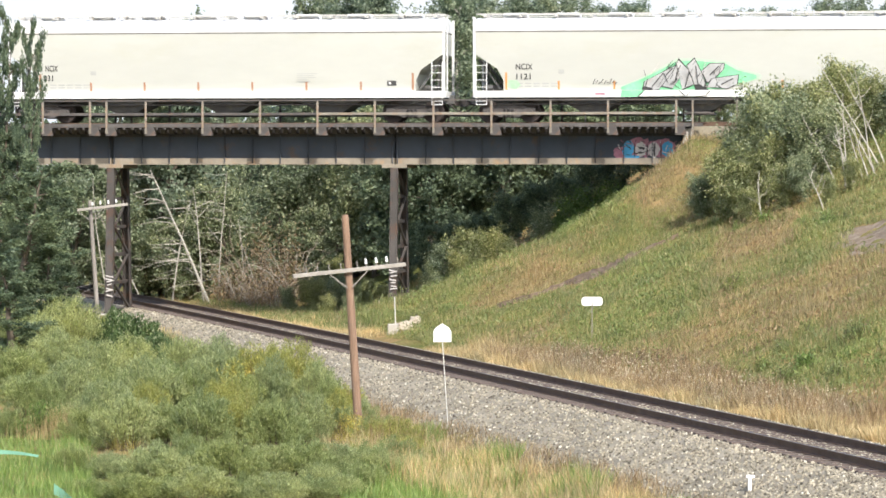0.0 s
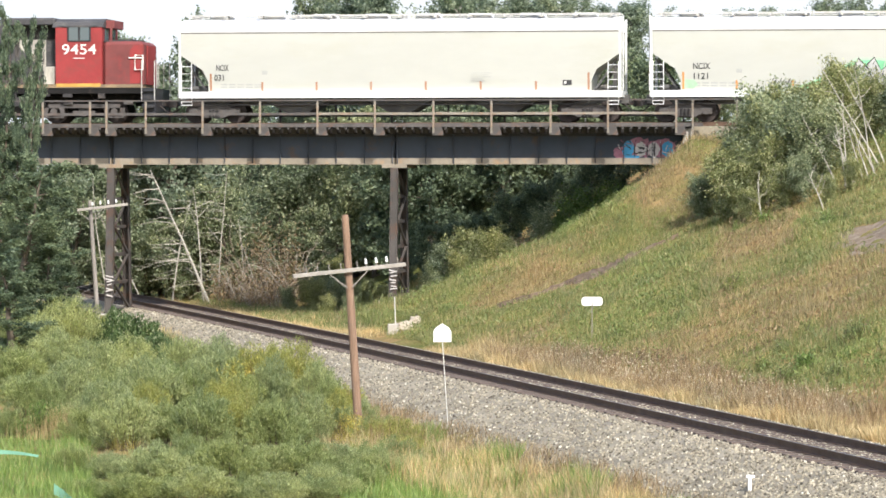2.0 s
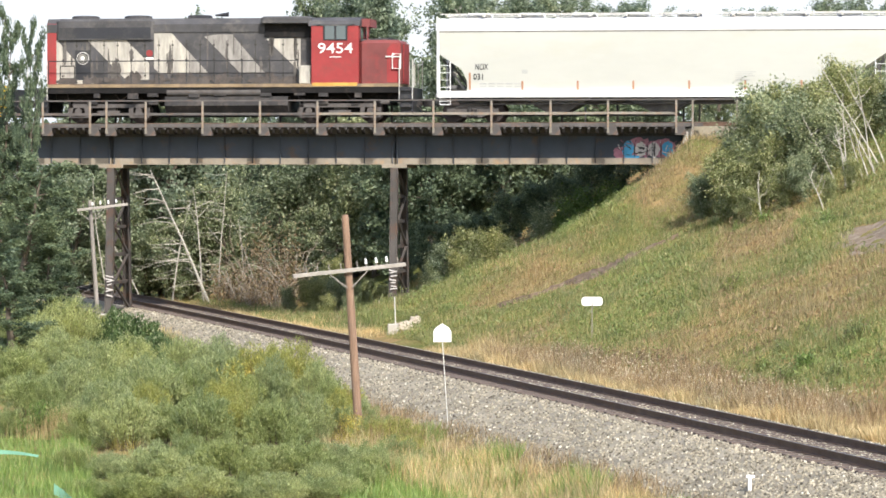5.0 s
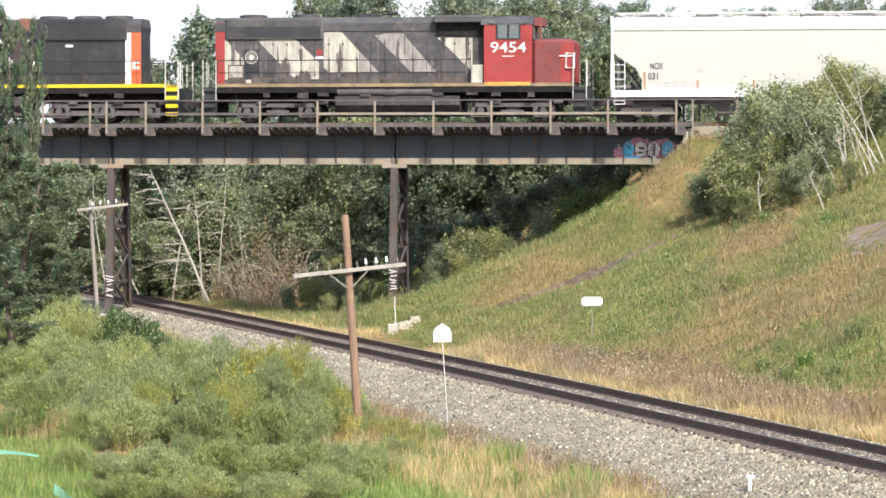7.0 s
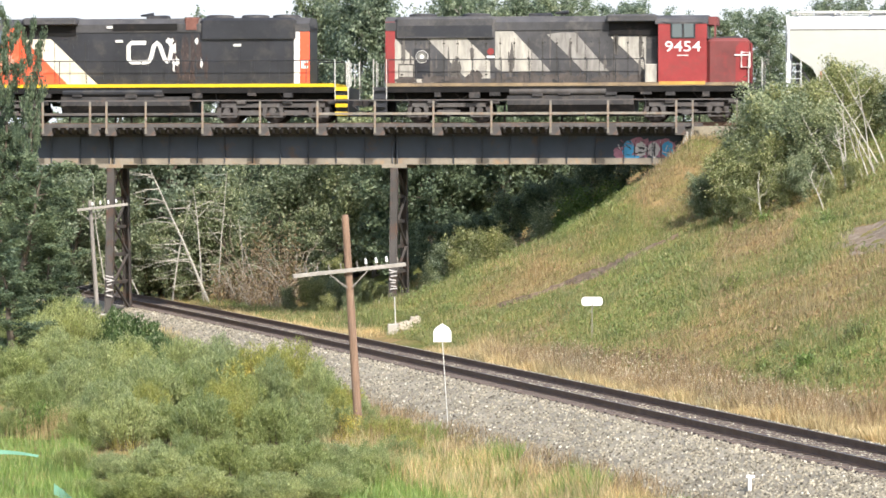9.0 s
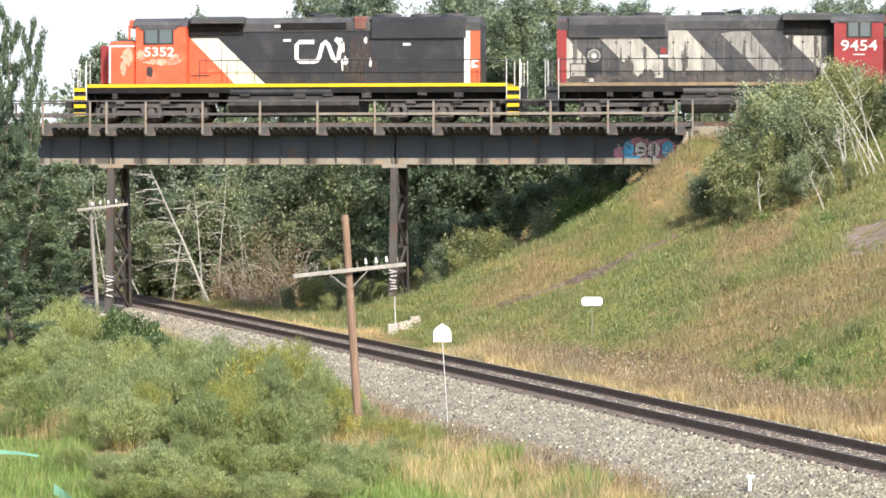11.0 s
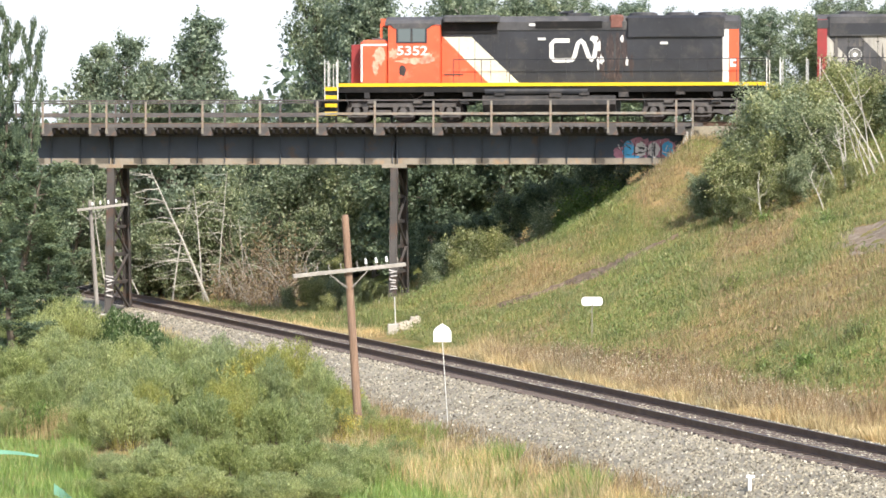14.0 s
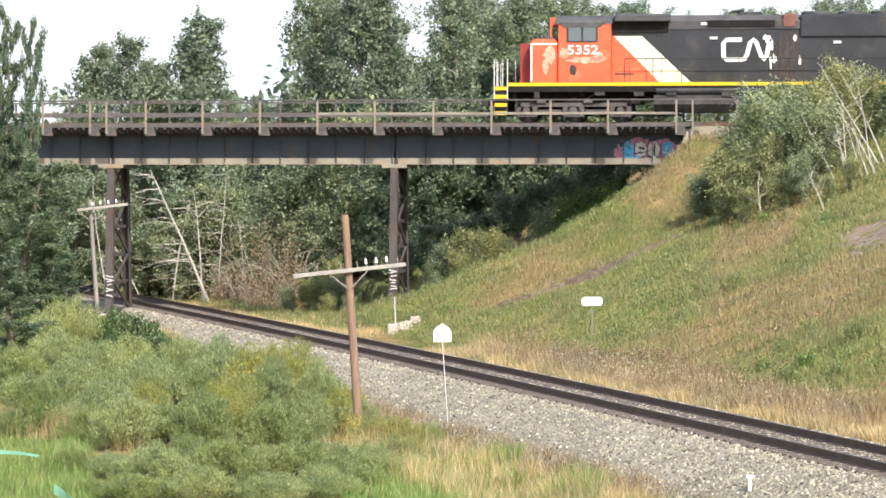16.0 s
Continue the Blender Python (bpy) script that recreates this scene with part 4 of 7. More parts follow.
def locomotive(name, label, centre, L, cab_left, spec):
    """A road locomotive with a wide cab. x runs along the line; cab_left puts the cab at the low end."""
    k = thing(name, label, "locomotive", "freight locomotives")
    VEHICLES.append((k, centre))
    H = L / 2
    fx = (lambda m: -H + m) if cab_left else (lambda m: H - m)       # metres back from the cab end's coupler

    def span(a, b):
        return tuple(sorted((fx(a), fx(b))))
    hood_m, red_m = spec["hood"], spec["red"]
    a, b = span(1.15, L - 1.15)
    part("frame", Shape().box(a, b, -1.50, 1.50, 1.30, 1.545), M_UNDER, k)
    part("centre_frame", Shape().box(a + 0.2, b - 0.2, -0.7, 0.7, 0.95, 1.295), M_UNDER, k)
    part("walkway_sill", Shape().box(a, b, -1.53, 1.53, 1.555, 1.70), spec["sill"], k, "painted walkway edge")
    # cab and nose
    n0, n1, c1 = spec["nose"]
    a, b = span(n0, n1)
    w = spec["nose_w"]
    nose = Shape().chamfer(a, b, -w, w, 1.705, 3.60, 0.14)
    part("nose", nose, spec["nose_m"], k, "sloping front nose")
    a, b = sorted((fx(n0 + 0.5), fx(n1 - 0.02)))
    part("nose_top", Shape().prism([(a, 3.58), (b, 3.58), (b, 3.70 if not cab_left else 3.64), (a, 3.64 if not cab_left else 3.70)][:4], -w + 0.2, w - 0.2), M_GREYHOOD, k)
    a, b = span(n0 - spec["bulge"], n0 - 0.004)
    part("nose_door", Shape().chamfer(a, b, -0.75, 0.75, 1.72, 3.42, 0.02), spec["door"], k)
    a, b = span(n1 + 0.004, c1)
    part("cab", Shape().prism([(a, 1.706), (b, 1.706), (b, 4.25), (a, 4.25)], -1.52, 1.52), red_m, k, "wide comfort cab")
    part("cab_roof", Shape().add([(x, y, z) for x in (a - 0.14, b + 0.05) for y, z in ((-1.54, 4.22), (-1.35, 4.45), (-0.8, 4.62), (0.8, 4.62), (1.35, 4.45), (1.54, 4.22))],
         [(i + 1, i, i + 6, i + 7) for i in range(5)] + [tuple(range(6)), tuple(range(11, 5, -1)), (0, 5, 11, 6)]), M_GREYHOOD, k)
    for y in (-1, 1):
        wa, wb = span(n1 + spec["win"][0], n1 + spec["win"][1])
        ym = y * 1.525
        w = part("side_window", Shape().box(wa - 0.06, wb + 0.06, min(ym, ym + y * 0.02), max(ym, ym + y * 0.02), spec["winz"] - 0.05, spec["winz"] + 0.63), M_BLACK, k, "cab side window")
        mid = (wa + wb) / 2
        for p, q in ((wa, mid - 0.03), (mid + 0.03, wb)):
            part("pane", Shape().box(p + 0.02, q - 0.02, min(ym + y * 0.012, ym + y * 0.028), max(ym + y * 0.012, ym + y * 0.028), spec["winz"], spec["winz"] + 0.58), M_GLASS, w)
    xw = fx(n1) + (-0.01 if cab_left else 0.01)
    for y in (-1.0, 0.35):
        part("windscreen", Shape().box(min(xw, xw + 0.02), max(xw, xw + 0.02), y, y + 0.65, 3.68, 4.2), M_GLASS, k)
    part("number_board", Shape().box(min(fx(n1 - 0.42), fx(n1)), max(fx(n1 - 0.42), fx(n1)), -0.9, 0.9, 4.2, 4.55), spec["nose_m"], k)
    part("window_post", Shape().bar((fx(n1 - 0.35), -1.2, 3.62), (fx(n1 - 0.35), -1.2, 4.3), 0.08), spec["nose_m"], k)
    # hood behind the cab
    a, b = span(c1 + 0.01, L - spec["rear"])
    part("hood", Shape().chamfer(a, b, -0.98, 0.98, 1.706, 4.30, 0.06), hood_m, k, "long engine hood")
    part("hood_roof", Shape().add([(x, y, z) for x in (a, b) for y, z in ((-1.02, 4.0), (-1.04, 4.35), (-0.72, 4.62), (0.72, 4.62), (1.04, 4.35), (1.02, 4.0))],
         [(i + 1, i, i + 6, i + 7) for i in range(5)] + [tuple(range(6)), tuple(range(11, 5, -1)), (0, 5, 11, 6)]), M_GREYHOOD, k)
    ra, rb = span(spec["intake"][0], spec["intake"][1])
    part("air_intake", Shape().chamfer(ra, rb, -1.42, 1.42, 4.36, 4.66, 0.08), M_GREYHOOD, k)
    part("intake_grille", Shape().box(ra + 0.05, rb - 0.05, -1.0, -0.97, 3.72, 4.25), M_BLACK, k)
    ra, rb = span(spec["radiator"][0], spec["radiator"][1])
    part("radiator_housing", Shape().chamfer(ra, rb, -1.10, 1.10, 3.68, 4.62, 0.12), spec["rad_m"], k)
    part("radiator_grille", Shape().box(ra + 0.15, rb - 0.15, -1.108, -1.08, 3.74, 4.22), M_BLACK, k)
    for m in spec["fans"]:
        part("roof_fan", Shape().tube([(fx(m), 0, 4.6), (fx(m), 0, 4.74), (fx(m), 0, 4.78)], [0.62, 0.62, 0.5], 20), M_GREYHOOD, k)
    part("exhaust_vent", Shape().chamfer(fx(spec["stack"]) - 0.5, fx(spec["stack"]) + 0.5, -0.3, 0.3, 4.6, 4.78, 0.04), M_BLACK, k)
    part("air_horn", Shape().tube([(fx(spec["horn"]) - 0.3, 0.4, 4.80), (fx(spec["horn"]) + 0.3, 0.4, 4.84)], [0.04, 0.10], 8).bar((fx(spec["horn"]), 0.4, 4.6), (fx(spec["horn"]), 0.4, 4.8), 0.05), M_BLACK, k)
    # hood doors
    x = a + 0.35
    while x < b - 0.6:
        part("hood_door", Shape().box(x, x + 0.62, -0.992, -0.97, 1.85, 3.68), hood_m, k)
        for z in (2.0, 3.45):
            part("door_latch", Shape().box(x + 0.52, x + 0.57, -1.0, -0.985, z, z + 0.06), M_BLACK, k)
        x += 0.68
    # undercarriage
    for s in (-1, 1):
        truck(k, s * spec["centres"] / 2, spec["axles"], 0.508, True)
    ta, tb = span(*spec["tank"])
    part("fuel_tank", Shape().add([(x, y, z) for x in (ta, tb) for y, z in ((-1.42, 1.15), (-1.45, 0.75), (-1.15, 0.42), (1.15, 0.42), (1.45, 0.75), (1.42, 1.15))],
         [(i, i + 1, i + 7, i + 6) for i in range(5)] + [tuple(range(5, -1, -1)), tuple(range(6, 12)), (5, 0, 6, 11)]), M_TANK, k, "dark fuel tank")
    part("air_reservoir", Shape().tube([(ta + 0.1, -1.36, 1.34), (tb - 1.2 if tb - ta > 3 else tb, -1.36, 1.34)], 0.17, 14), spec["pipe"], k)
    # motors and rigging that fill the trucks, boxes and pipes under the walkway
    rngk = random.Random(int(L * 100))
    for s in (-1, 1):
        cx = s * spec["centres"] / 2
        ax = max(spec["axles"]) + 0.5
        part("traction_motor", Shape().chamfer(cx - ax, cx + ax, -0.62, 0.62, 0.34, 1.02, 0.08), M_UNDER, k)
        for sy in (-1, 1):
            part("brake_rod", Shape().tube([(cx - ax, sy * 1.17, 0.40), (cx + ax, sy * 1.17, 0.42)], 0.028, 6), M_TRUCK, k)
            part("sand_pipe", Shape().tube([(cx - ax, sy * 1.2, 1.28), (cx - ax + 0.12, sy * 1.22, 0.8), (cx - ax - 0.12, sy * 1.1, 0.18)], 0.025, 6), M_DARKSTEEL, k)
            part("air_hose", Shape().tube([(cx + 0.3, sy * 1.2, 1.28), (cx + 0.55, sy * 1.26, 0.98), (cx + 0.9, sy * 1.2, 1.22)], 0.03, 6), M_DARKSTEEL, k)
    for i in range(9):
        x = fx(2.2 + (L - 4.4) * (i + rngk.uniform(0.1, 0.9)) / 9)
        w, d = rngk.uniform(0.10, 0.28), rngk.uniform(0.10, 0.24)
        part("equipment_box", Shape().chamfer(x - w, x + w, -1.50, -1.30, 1.29 - d, 1.30, 0.015), M_TANK, k)
    # eyebrow over the cab side windows
    for sy in (-1, 1):
        wa, wb = span(n1 + spec["win"][0], n1 + spec["win"][1])
        y0, y1 = sorted((sy * 1.512, sy * 1.56))
        zt = spec["winz"] + 0.60
        part("window_hood", Shape().prism([(wa - 0.12, zt - 0.02), (wb + 0.12, zt - 0.02), (wb + 0.42, 4.30), (wa - 0.42, 4.30)], y0, y1), M_GREYHOOD, k)
    # ends
    for s in (-1, 1):
        x = s * H
        a, b = sorted((x - s * 1.15, x - s * 0.55))
        part("pilot", Shape().box(a, b, -1.45, 1.45, 0.95, 1.52).box(min(x - s * 0.62, x - s * 0.56), max(x - s * 0.62, x - s * 0.56), -1.4, 1.4, 0.3, 1.1), M_BLACK, k)
        for side_y in (-1, 1):
            st = part("step_well", Shape().box(a + 0.02, b - 0.02, side_y * 1.28 - 0.03, side_y * 1.28 + 0.03, 0.32, 1.5), M_BLACK, k)
            for i in range(4):
                z = 0.36 + i * 0.36
                y0, y1 = sorted((side_y * 1.30, side_y * 1.56))
                part("step", Shape().box(a + 0.03, b - 0.03, y0, y1, z, z + 0.05), M_BLACK, st)
                y0, y1 = sorted((side_y * 1.565, side_y * 1.58))
                part("step_edge", Shape().box(a + 0.03, b - 0.03, y0, y1, z - 0.06, z + 0.10), spec["step"], st)
            for xx in (a + 0.01, b - 0.01):
                part("grab_iron", Shape().tube([(xx, side_y * 1.55, 1.0), (xx, side_y * 1.55, 2.75)], 0.022, 6), spec["rail"], k)
        handrail(k, [x - s * 0.6, x - s * 0.601], -0.9, 1.52, 2.7, spec["rail"])
        for y in (-1, 1):
            part("end_rail", Shape().tube([(x - s * 0.6, y * 1.45, 2.6), (x - s * 0.6, y * 0.5, 2.6), (x - s * 0.6, y * 0.5, 1.6)], 0.02, 6), spec["rail"], k)
        coupler(k, x, s)
    a, b = span(c1 + 0.6, L - 1.2)
    n = max(3, round((b - a) / 1.25))
    for y in (-1.5, 1.5):
        handrail(k, [a + (b - a) * i / n for i in range(n + 1)], y, 1.70, 2.72, M_BLACK)
    return k, fx, span


def band(fx, y, pts):
    """A painted panel on a side that faces -y; pts in metres from the cab end and up."""
    q = [(fx(m), z) for m, z in pts]
    area = sum(q[i][0] * q[(i + 1) % len(q)][1] - q[(i + 1) % len(q)][0] * q[i][1] for i in range(len(q)))
    return Shape().prism(q if area > 0 else q[::-1], y - 0.004, y + 0.015)


# the orange and black locomotive, cab to the low end
kA, fA, spA = locomotive("locomotive", "orange-red, black and white diesel locomotive with a yellow sill", -17.89, 20.96, True, dict(
    hood=M_BLACK, red=M_RED, sill=M_YELLOW, nose=(2.1, 3.36, 5.63), nose_w=1.45, nose_m=M_RED, bulge=0.5, door=M_DULLRED, winz=3.50, win=(0.42, 1.65), rear=2.36, intake=(5.75, 8.2), radiator=(13.7, 18.0),
    rad_m=M_BLACK, fans=(14.4, 16.0, 17.4), stack=11.6, horn=11.0, centres=13.0, axles=(-2.05, 0.0, 2.05), tank=(7.5, 13.3), pipe=M_BLACK, step=M_YELLOW, rail=M_WHITE))
part("stripe", band(fA, -0.998, [(5.65, 1.72), (7.70, 1.72), (5.65, 3.78)]), M_RED, kA, "orange-red paint behind the cab")
part("stripe", band(fA, -1.002, [(7.70, 1.72), (9.05, 1.72), (6.95, 3.72), (5.72, 3.72)]), M_CREAM, kA, "cream white diagonal stripe")
part("end_panel", band(fA, -0.998, [(18.0, 1.72), (18.60, 1.72), (18.60, 4.3), (18.0, 4.3)]), M_RED, kA, "orange-red rear panel")
part("end_stripe", band(fA, -1.003, [(17.9, 1.72), (18.16, 1.72), (18.16, 4.3), (17.9, 4.3)]), M_WHITE, kA)
part("end_emblem", band(fA, -1.006, [(18.22, 2.38), (18.52, 2.38), (18.52, 2.5), (18.34, 2.5), (18.34, 2.62), (18.52, 2.62), (18.52, 2.74), (18.22, 2.74)]), M_WHITE, kA)
part("nose_edge", band(fA, -1.458, [(2.14, 1.75), (2.22, 1.75), (2.22, 3.4), (2.14, 3.4)]), M_WHITE, kA, "white nose edge")
part("nose_edge", band(fA, -1.458, [(2.22, 3.34), (3.3, 3.34), (3.3, 3.42), (2.22, 3.42)]), M_WHITE, kA)
logo(kA, fA(10.47), -1.0, 2.68, 0.86)
lettering("loco_number", "5352", 0.38, fA(4.42), -1.527, 2.93, M_WHITE, kA, 1.35, 0.010)
M_WORN = mat("worn_pale_paint", (0.82, 0.42, 0.30), 0.6, 0, 0.2, 3, 15, (0.76, 0.125, 0.055), 0.6)
M_PEEL = mat("peeled_paint", (0.06, 0.046, 0.044), 0.85, 0, 0.4, 4, 14, (0.20, 0.125, 0.105), 0.25, 0.1, (2.5, 1, 0.5))
rngp = random.Random(31)
for m, z, rx, rz in ((3.62, 3.0, 0.24, 0.20), (4.6, 2.68, 0.75, 0.14), (5.1, 2.8, 0.3, 0.2), (3.0, 2.9, 0.3, 0.35), (2.8, 2.4, 0.14, 0.3)):
    part("worn_patch", Shape().prism(blob(rngp, fA(m), z, rx, rz, 22, 0.35), -1.4585 if m < 3.3 else -1.5235, -1.44 if m < 3.3 else -1.50), M_WORN, kA, "pale worn paint")
part("worn_patch", Shape().prism(blob(rngp, fA(4.0), 2.25, 0.16, 0.22, 14, 0.2), -1.5235, -1.5), M_PEEL, kA, "brown rusted patch")
for m, z, rx, rz in ((13.0, 2.9, 0.16, 0.95), (13.35, 2.8, 0.10, 1.0), (13.65, 3.0, 0.15, 0.7), (12.5, 3.2, 0.14, 0.55), (13.95, 2.5, 0.10, 0.5), (13.2, 2.0, 0.35, 0.2), (12.7, 2.4, 0.10, 0.5)):
    part("worn_patch", Shape().prism(blob(rngp, fA(m), z, rx, rz, 26, 0.4), -0.9985 - rngp.uniform(0, 0.003), -0.98), M_PEEL, kA, "brown burnt and peeling paint")
for m, z, rx, rz in ((12.35, 3.6, 0.16, 0.16), (12.55, 3.3, 0.06, 0.25), (12.65, 2.7, 0.09, 0.22), (13.55, 3.62, 0.07, 0.13), (13.75, 2.6, 0.05, 0.2), (12.5, 2.55, 0.05, 0.3)):
    part("worn_patch", Shape().prism(blob(rngp, fA(m), z, rx, rz, 16, 0.4), -1.0075, -0.98), M_WHITE, kA)
part("exhaust_patch", Shape().chamfer(fA(13.0), fA(13.6), -1.06, 1.06, 4.1, 4.66, 0.08), mat("rusted_plate", (0.20, 0.09, 0.07), 0.85, 0, 0.3, 3, 12), kA)
for m, z in ((9.5, 4.18), (9.88, 3.56), (15.2, 3.36)):
    part("marker_lamp", Shape().box(fA(m), fA(m + 0.33), -1.112 if m > 15 and z > 3.6 else -1.05, -0.97, z, z + 0.11), M_WHITE, kA)

# the older red and striped black locomotive, cab to the high end
M_NOSEB = mat("sun_faded_nose_paint", (0.20, 0.058, 0.055), 0.75, 0, 0.2, 0.8, 10, (0.28, 0.045, 0.042), 0.4)
kB, fB, spB = locomotive("locomotive", "sooty black locomotive with white diagonal stripes and faded red cab", 1.60, 18.03, False, dict(
    hood=M_GREYHOOD, red=M_DULLRED, sill=M_SILL, nose=(1.11, 2.94, 5.03), nose_w=1.42, nose_m=M_NOSEB, bulge=0.05, door=M_DULLRED, winz=3.64, win=(0.55, 1.5), rear=1.0, intake=(5.1, 7.3), radiator=(12.16, 16.6),
    rad_m=M_GREYHOOD, fans=(13.1, 15.5), stack=10.3, horn=9.4, centres=10.36, axles=(-1.37, 1.37), tank=(6.1, 11.6), pipe=M_TRUCK, step=M_BLACK, rail=M_STEELPOST))
M_STRIPEGREY = mat("sooty_white_stripe", (0.34, 0.32, 0.29), 0.7, 0, 0.25, 1.1, 9, (0.17, 0.155, 0.145), 0.7, 0.04, (1.6, 1, 0.4))
for tone, q in ((M_STRIPE, [(16.62, 3.66), (16.56, 3.66), (14.82, 1.74), (16.62, 1.74)]), (M_STRIPE, [(15.18, 3.66), (13.43, 3.66), (12.40, 2.64), (12.40, 1.91), (13.43, 1.91), (13.60, 2.06)]),
                (M_STRIPE, [(12.18, 3.96), (11.38, 3.96), (10.60, 3.12), (10.60, 2.20), (11.96, 2.20), (12.18, 2.42)]), (M_STRIPEGREY, [(10.58, 3.10), (9.74, 2.20), (10.58, 2.20)]),
                (M_STRIPEGREY, [(9.92, 3.81), (9.3, 3.90), (8.67, 3.90), (7.21, 2.20), (8.31, 2.20)]), (M_STRIPE, [(7.14, 3.70), (5.60, 3.70), (5.60, 2.20)])):
    part("stripe", band(fB, -0.998, q), tone, kB, "dirty white diagonal stripe")
part("end_panel", band(fB, -1.002, [(16.60, 1.72), (17.02, 1.72), (17.02, 4.4), (16.60, 4.4)]), M_DULLRED, kB, "faded red rear panel")
part("cab_sill_stripe", band(fB, -1.535, [(3.0, 1.60), (5.0, 1.60), (5.0, 1.74), (3.0, 1.74)]), mat("dull_yellow", (0.60, 0.34, 0.08), 0.7), kB)
lettering("loco_number", "9454", 0.44, fB(3.97), -1.527, 3.03, M_WHITE, kB, 1.55, 0.004)
part("small_lettering", band(fB, -1.527, [(3.72, 2.84), (4.22, 2.84), (4.22, 2.88), (3.72, 2.88)]), M_WHITE, kB)
part("nose_front_paint", band(fB, -1.428, [(1.14, 1.75), (1.7, 1.75), (1.7, 3.2), (1.5, 3.42), (1.14, 3.42)]), M_DULLRED, kB, "brighter red nose corner")
part("nose_grab_iron", Shape().tube([(fB(1.75), -1.46, 2.86), (fB(1.1), -1.46, 2.86)], 0.035, 6).tube([(fB(1.45), -1.5, 2.98), (fB(1.1), -1.5, 2.98), (fB(1.1), -1.5, 2.34), (fB(1.45), -1.5, 2.34), (fB(1.45), -1.5, 2.98)], 0.045, 6), M_WHITE, kB, "white grab iron")
rb = part("round_badge", Shape().tube([(fB(15.4), -1.012, 2.87), (fB(15.4), -1.02, 2.87)], 0.28, 24), M_STEELPOST, kB, "round white and black badge")
part("badge_backing", Shape().box(fB(15.4) - 0.34, fB(15.4) + 0.34, -1.010, -0.98, 1.9, 3.22), M_BLACK, kB)
part("badge_ring", Shape().tube([(fB(15.4), -1.018, 2.87), (fB(15.4), -1.024, 2.87)], 0.25, 24), M_INK, rb)
part("badge_disc", Shape().tube([(fB(15.4), -1.02, 2.87), (fB(15.4), -1.028, 2.87)], 0.21, 24), M_SEAM, rb)
part("badge_star", Shape().tube([(fB(15.4), -1.024, 2.87), (fB(15.4), -1.032, 2.87)], 0.11, 5), M_WHITE, rb)
part("electrical_box", Shape().chamfer(fB(5.35) - 0.26, fB(5.35) + 0.26, -1.4, -0.99, 1.72, 2.5, 0.03), M_STRIPE, kB, "grimy pale box beside the cab")
part("cab_side_door", Shape().box(fB(5.05), fB(5.05) + 0.35, -1.3, -0.99, 2.55, 4.2), M_BLACK, kB)
part("marker_lamp", Shape().box(fB(12.55), fB(12.2), -1.02, -0.98, 2.80, 2.90), M_WHITE, kB)
part("marker_disc", Shape().tube([(fB(12.38), -1.0, 3.08), (fB(12.38), -1.015, 3.08)], 0.15, 14), M_DULLRED, kB)
# door seams, hinges and the grime along the walkway
M_SEAMDARK = mat("door_seam", (0.06, 0.055, 0.05), 0.85)
M_GRIME = mat("brown_grime", (0.095, 0.083, 0.076), 0.85, 0, 0.35, 2, 12, (0.13, 0.105, 0.09), 0.4)
for m in [5.75 + 0.62 * i for i in range(18)]:
    part("door_seam", band(fB, -1.0055, [(m, 1.80), (m + 0.022, 1.80), (m + 0.022, 3.66), (m, 3.66)]), M_SEAMDARK, kB)
    for z in (2.05, 2.75, 3.40):
        part("hinge", band(fB, -1.012, [(m - 0.04, z), (m + 0.06, z), (m + 0.06, z + 0.07), (m - 0.04, z + 0.07)]), M_SEAMDARK, kB)
part("louvre_panel", band(fB, -1.007, [(15.75, 1.95), (16.45, 1.95), (16.45, 2.55), (15.75, 2.55)]), M_SEAMDARK, kB)
part("louvre_panel", band(fB, -1.010, [(15.80, 2.0), (16.40, 2.0), (16.40, 2.5), (15.80, 2.5)]), M_STRIPE, kB)
rngp = random.Random(78)
for i in range(22):
    m = 5.6 + 11.0 * (i + rngp.random()) / 22
    part("grime_streak", Shape().prism(blob(rngp, fB(m), 1.80 + rngp.uniform(0, 0.12), rngp.uniform(0.12, 0.4), rngp.uniform(0.06, 0.35), 22, 0.5), -1.009 - 0.0002 * i, -0.98), M_GRIME, kB)
for m in (6.4, 7.1, 7.8, 8.5):
    part("door_seam", band(fA, -1.0055, [(m, 1.80), (m + 0.02, 1.80), (m + 0.02, 3.66), (m, 3.66)]), M_SEAMDARK, kA)
part("brake_grille", band(fA, -1.050, [(9.76, 4.08), (12.68, 4.08), (12.68, 4.38), (9.76, 4.38)]), M_UNDER, kA, "dark long grille along the hood top")
part("side_step", band(fA, -1.02, [(5.75, 2.05), (6.6, 2.05), (6.6, 2.11), (5.75, 2.11)]), M_SEAMDARK, kA)
# flat dark panels that paint the intake overhang's shade on the hood
part("hood_recess", band(fA, -1.050, [(5.66, 3.86), (8.1, 3.86), (8.1, 4.33), (5.66, 4.33)]), M_UNDER, kA, "flat dark panel painting the shade under the air intake")
part("hood_recess", band(fB, -1.050, [(5.1, 3.72), (7.2, 3.80), (7.2, 4.33), (5.1, 4.33)]), M_UNDER, kB, "flat dark panel painting the shade under the air intake")
rngp = random.Random(77)
M_SOOT = mat("soot_streak", (0.13, 0.118, 0.108), 0.8, 0, 0.3, 2, 12)
for i in range(26):
    m, z = rngp.uniform(5.6, 16.4), rngp.uniform(2.0, 3.5)
    w, h = rngp.uniform(0.03, 0.10), rngp.uniform(0.25, 0.8)
    part("soot_streak", Shape().prism(blob(rngp, fB(m), z, w, h, 14, 0.3), -1.0045, -0.98), M_SOOT, kB)

# ---- plants ----
def place(bearing, y):
    """A point at depth y, its bearing given in thousandths to the side."""
    return bearing / 1000 * y, y


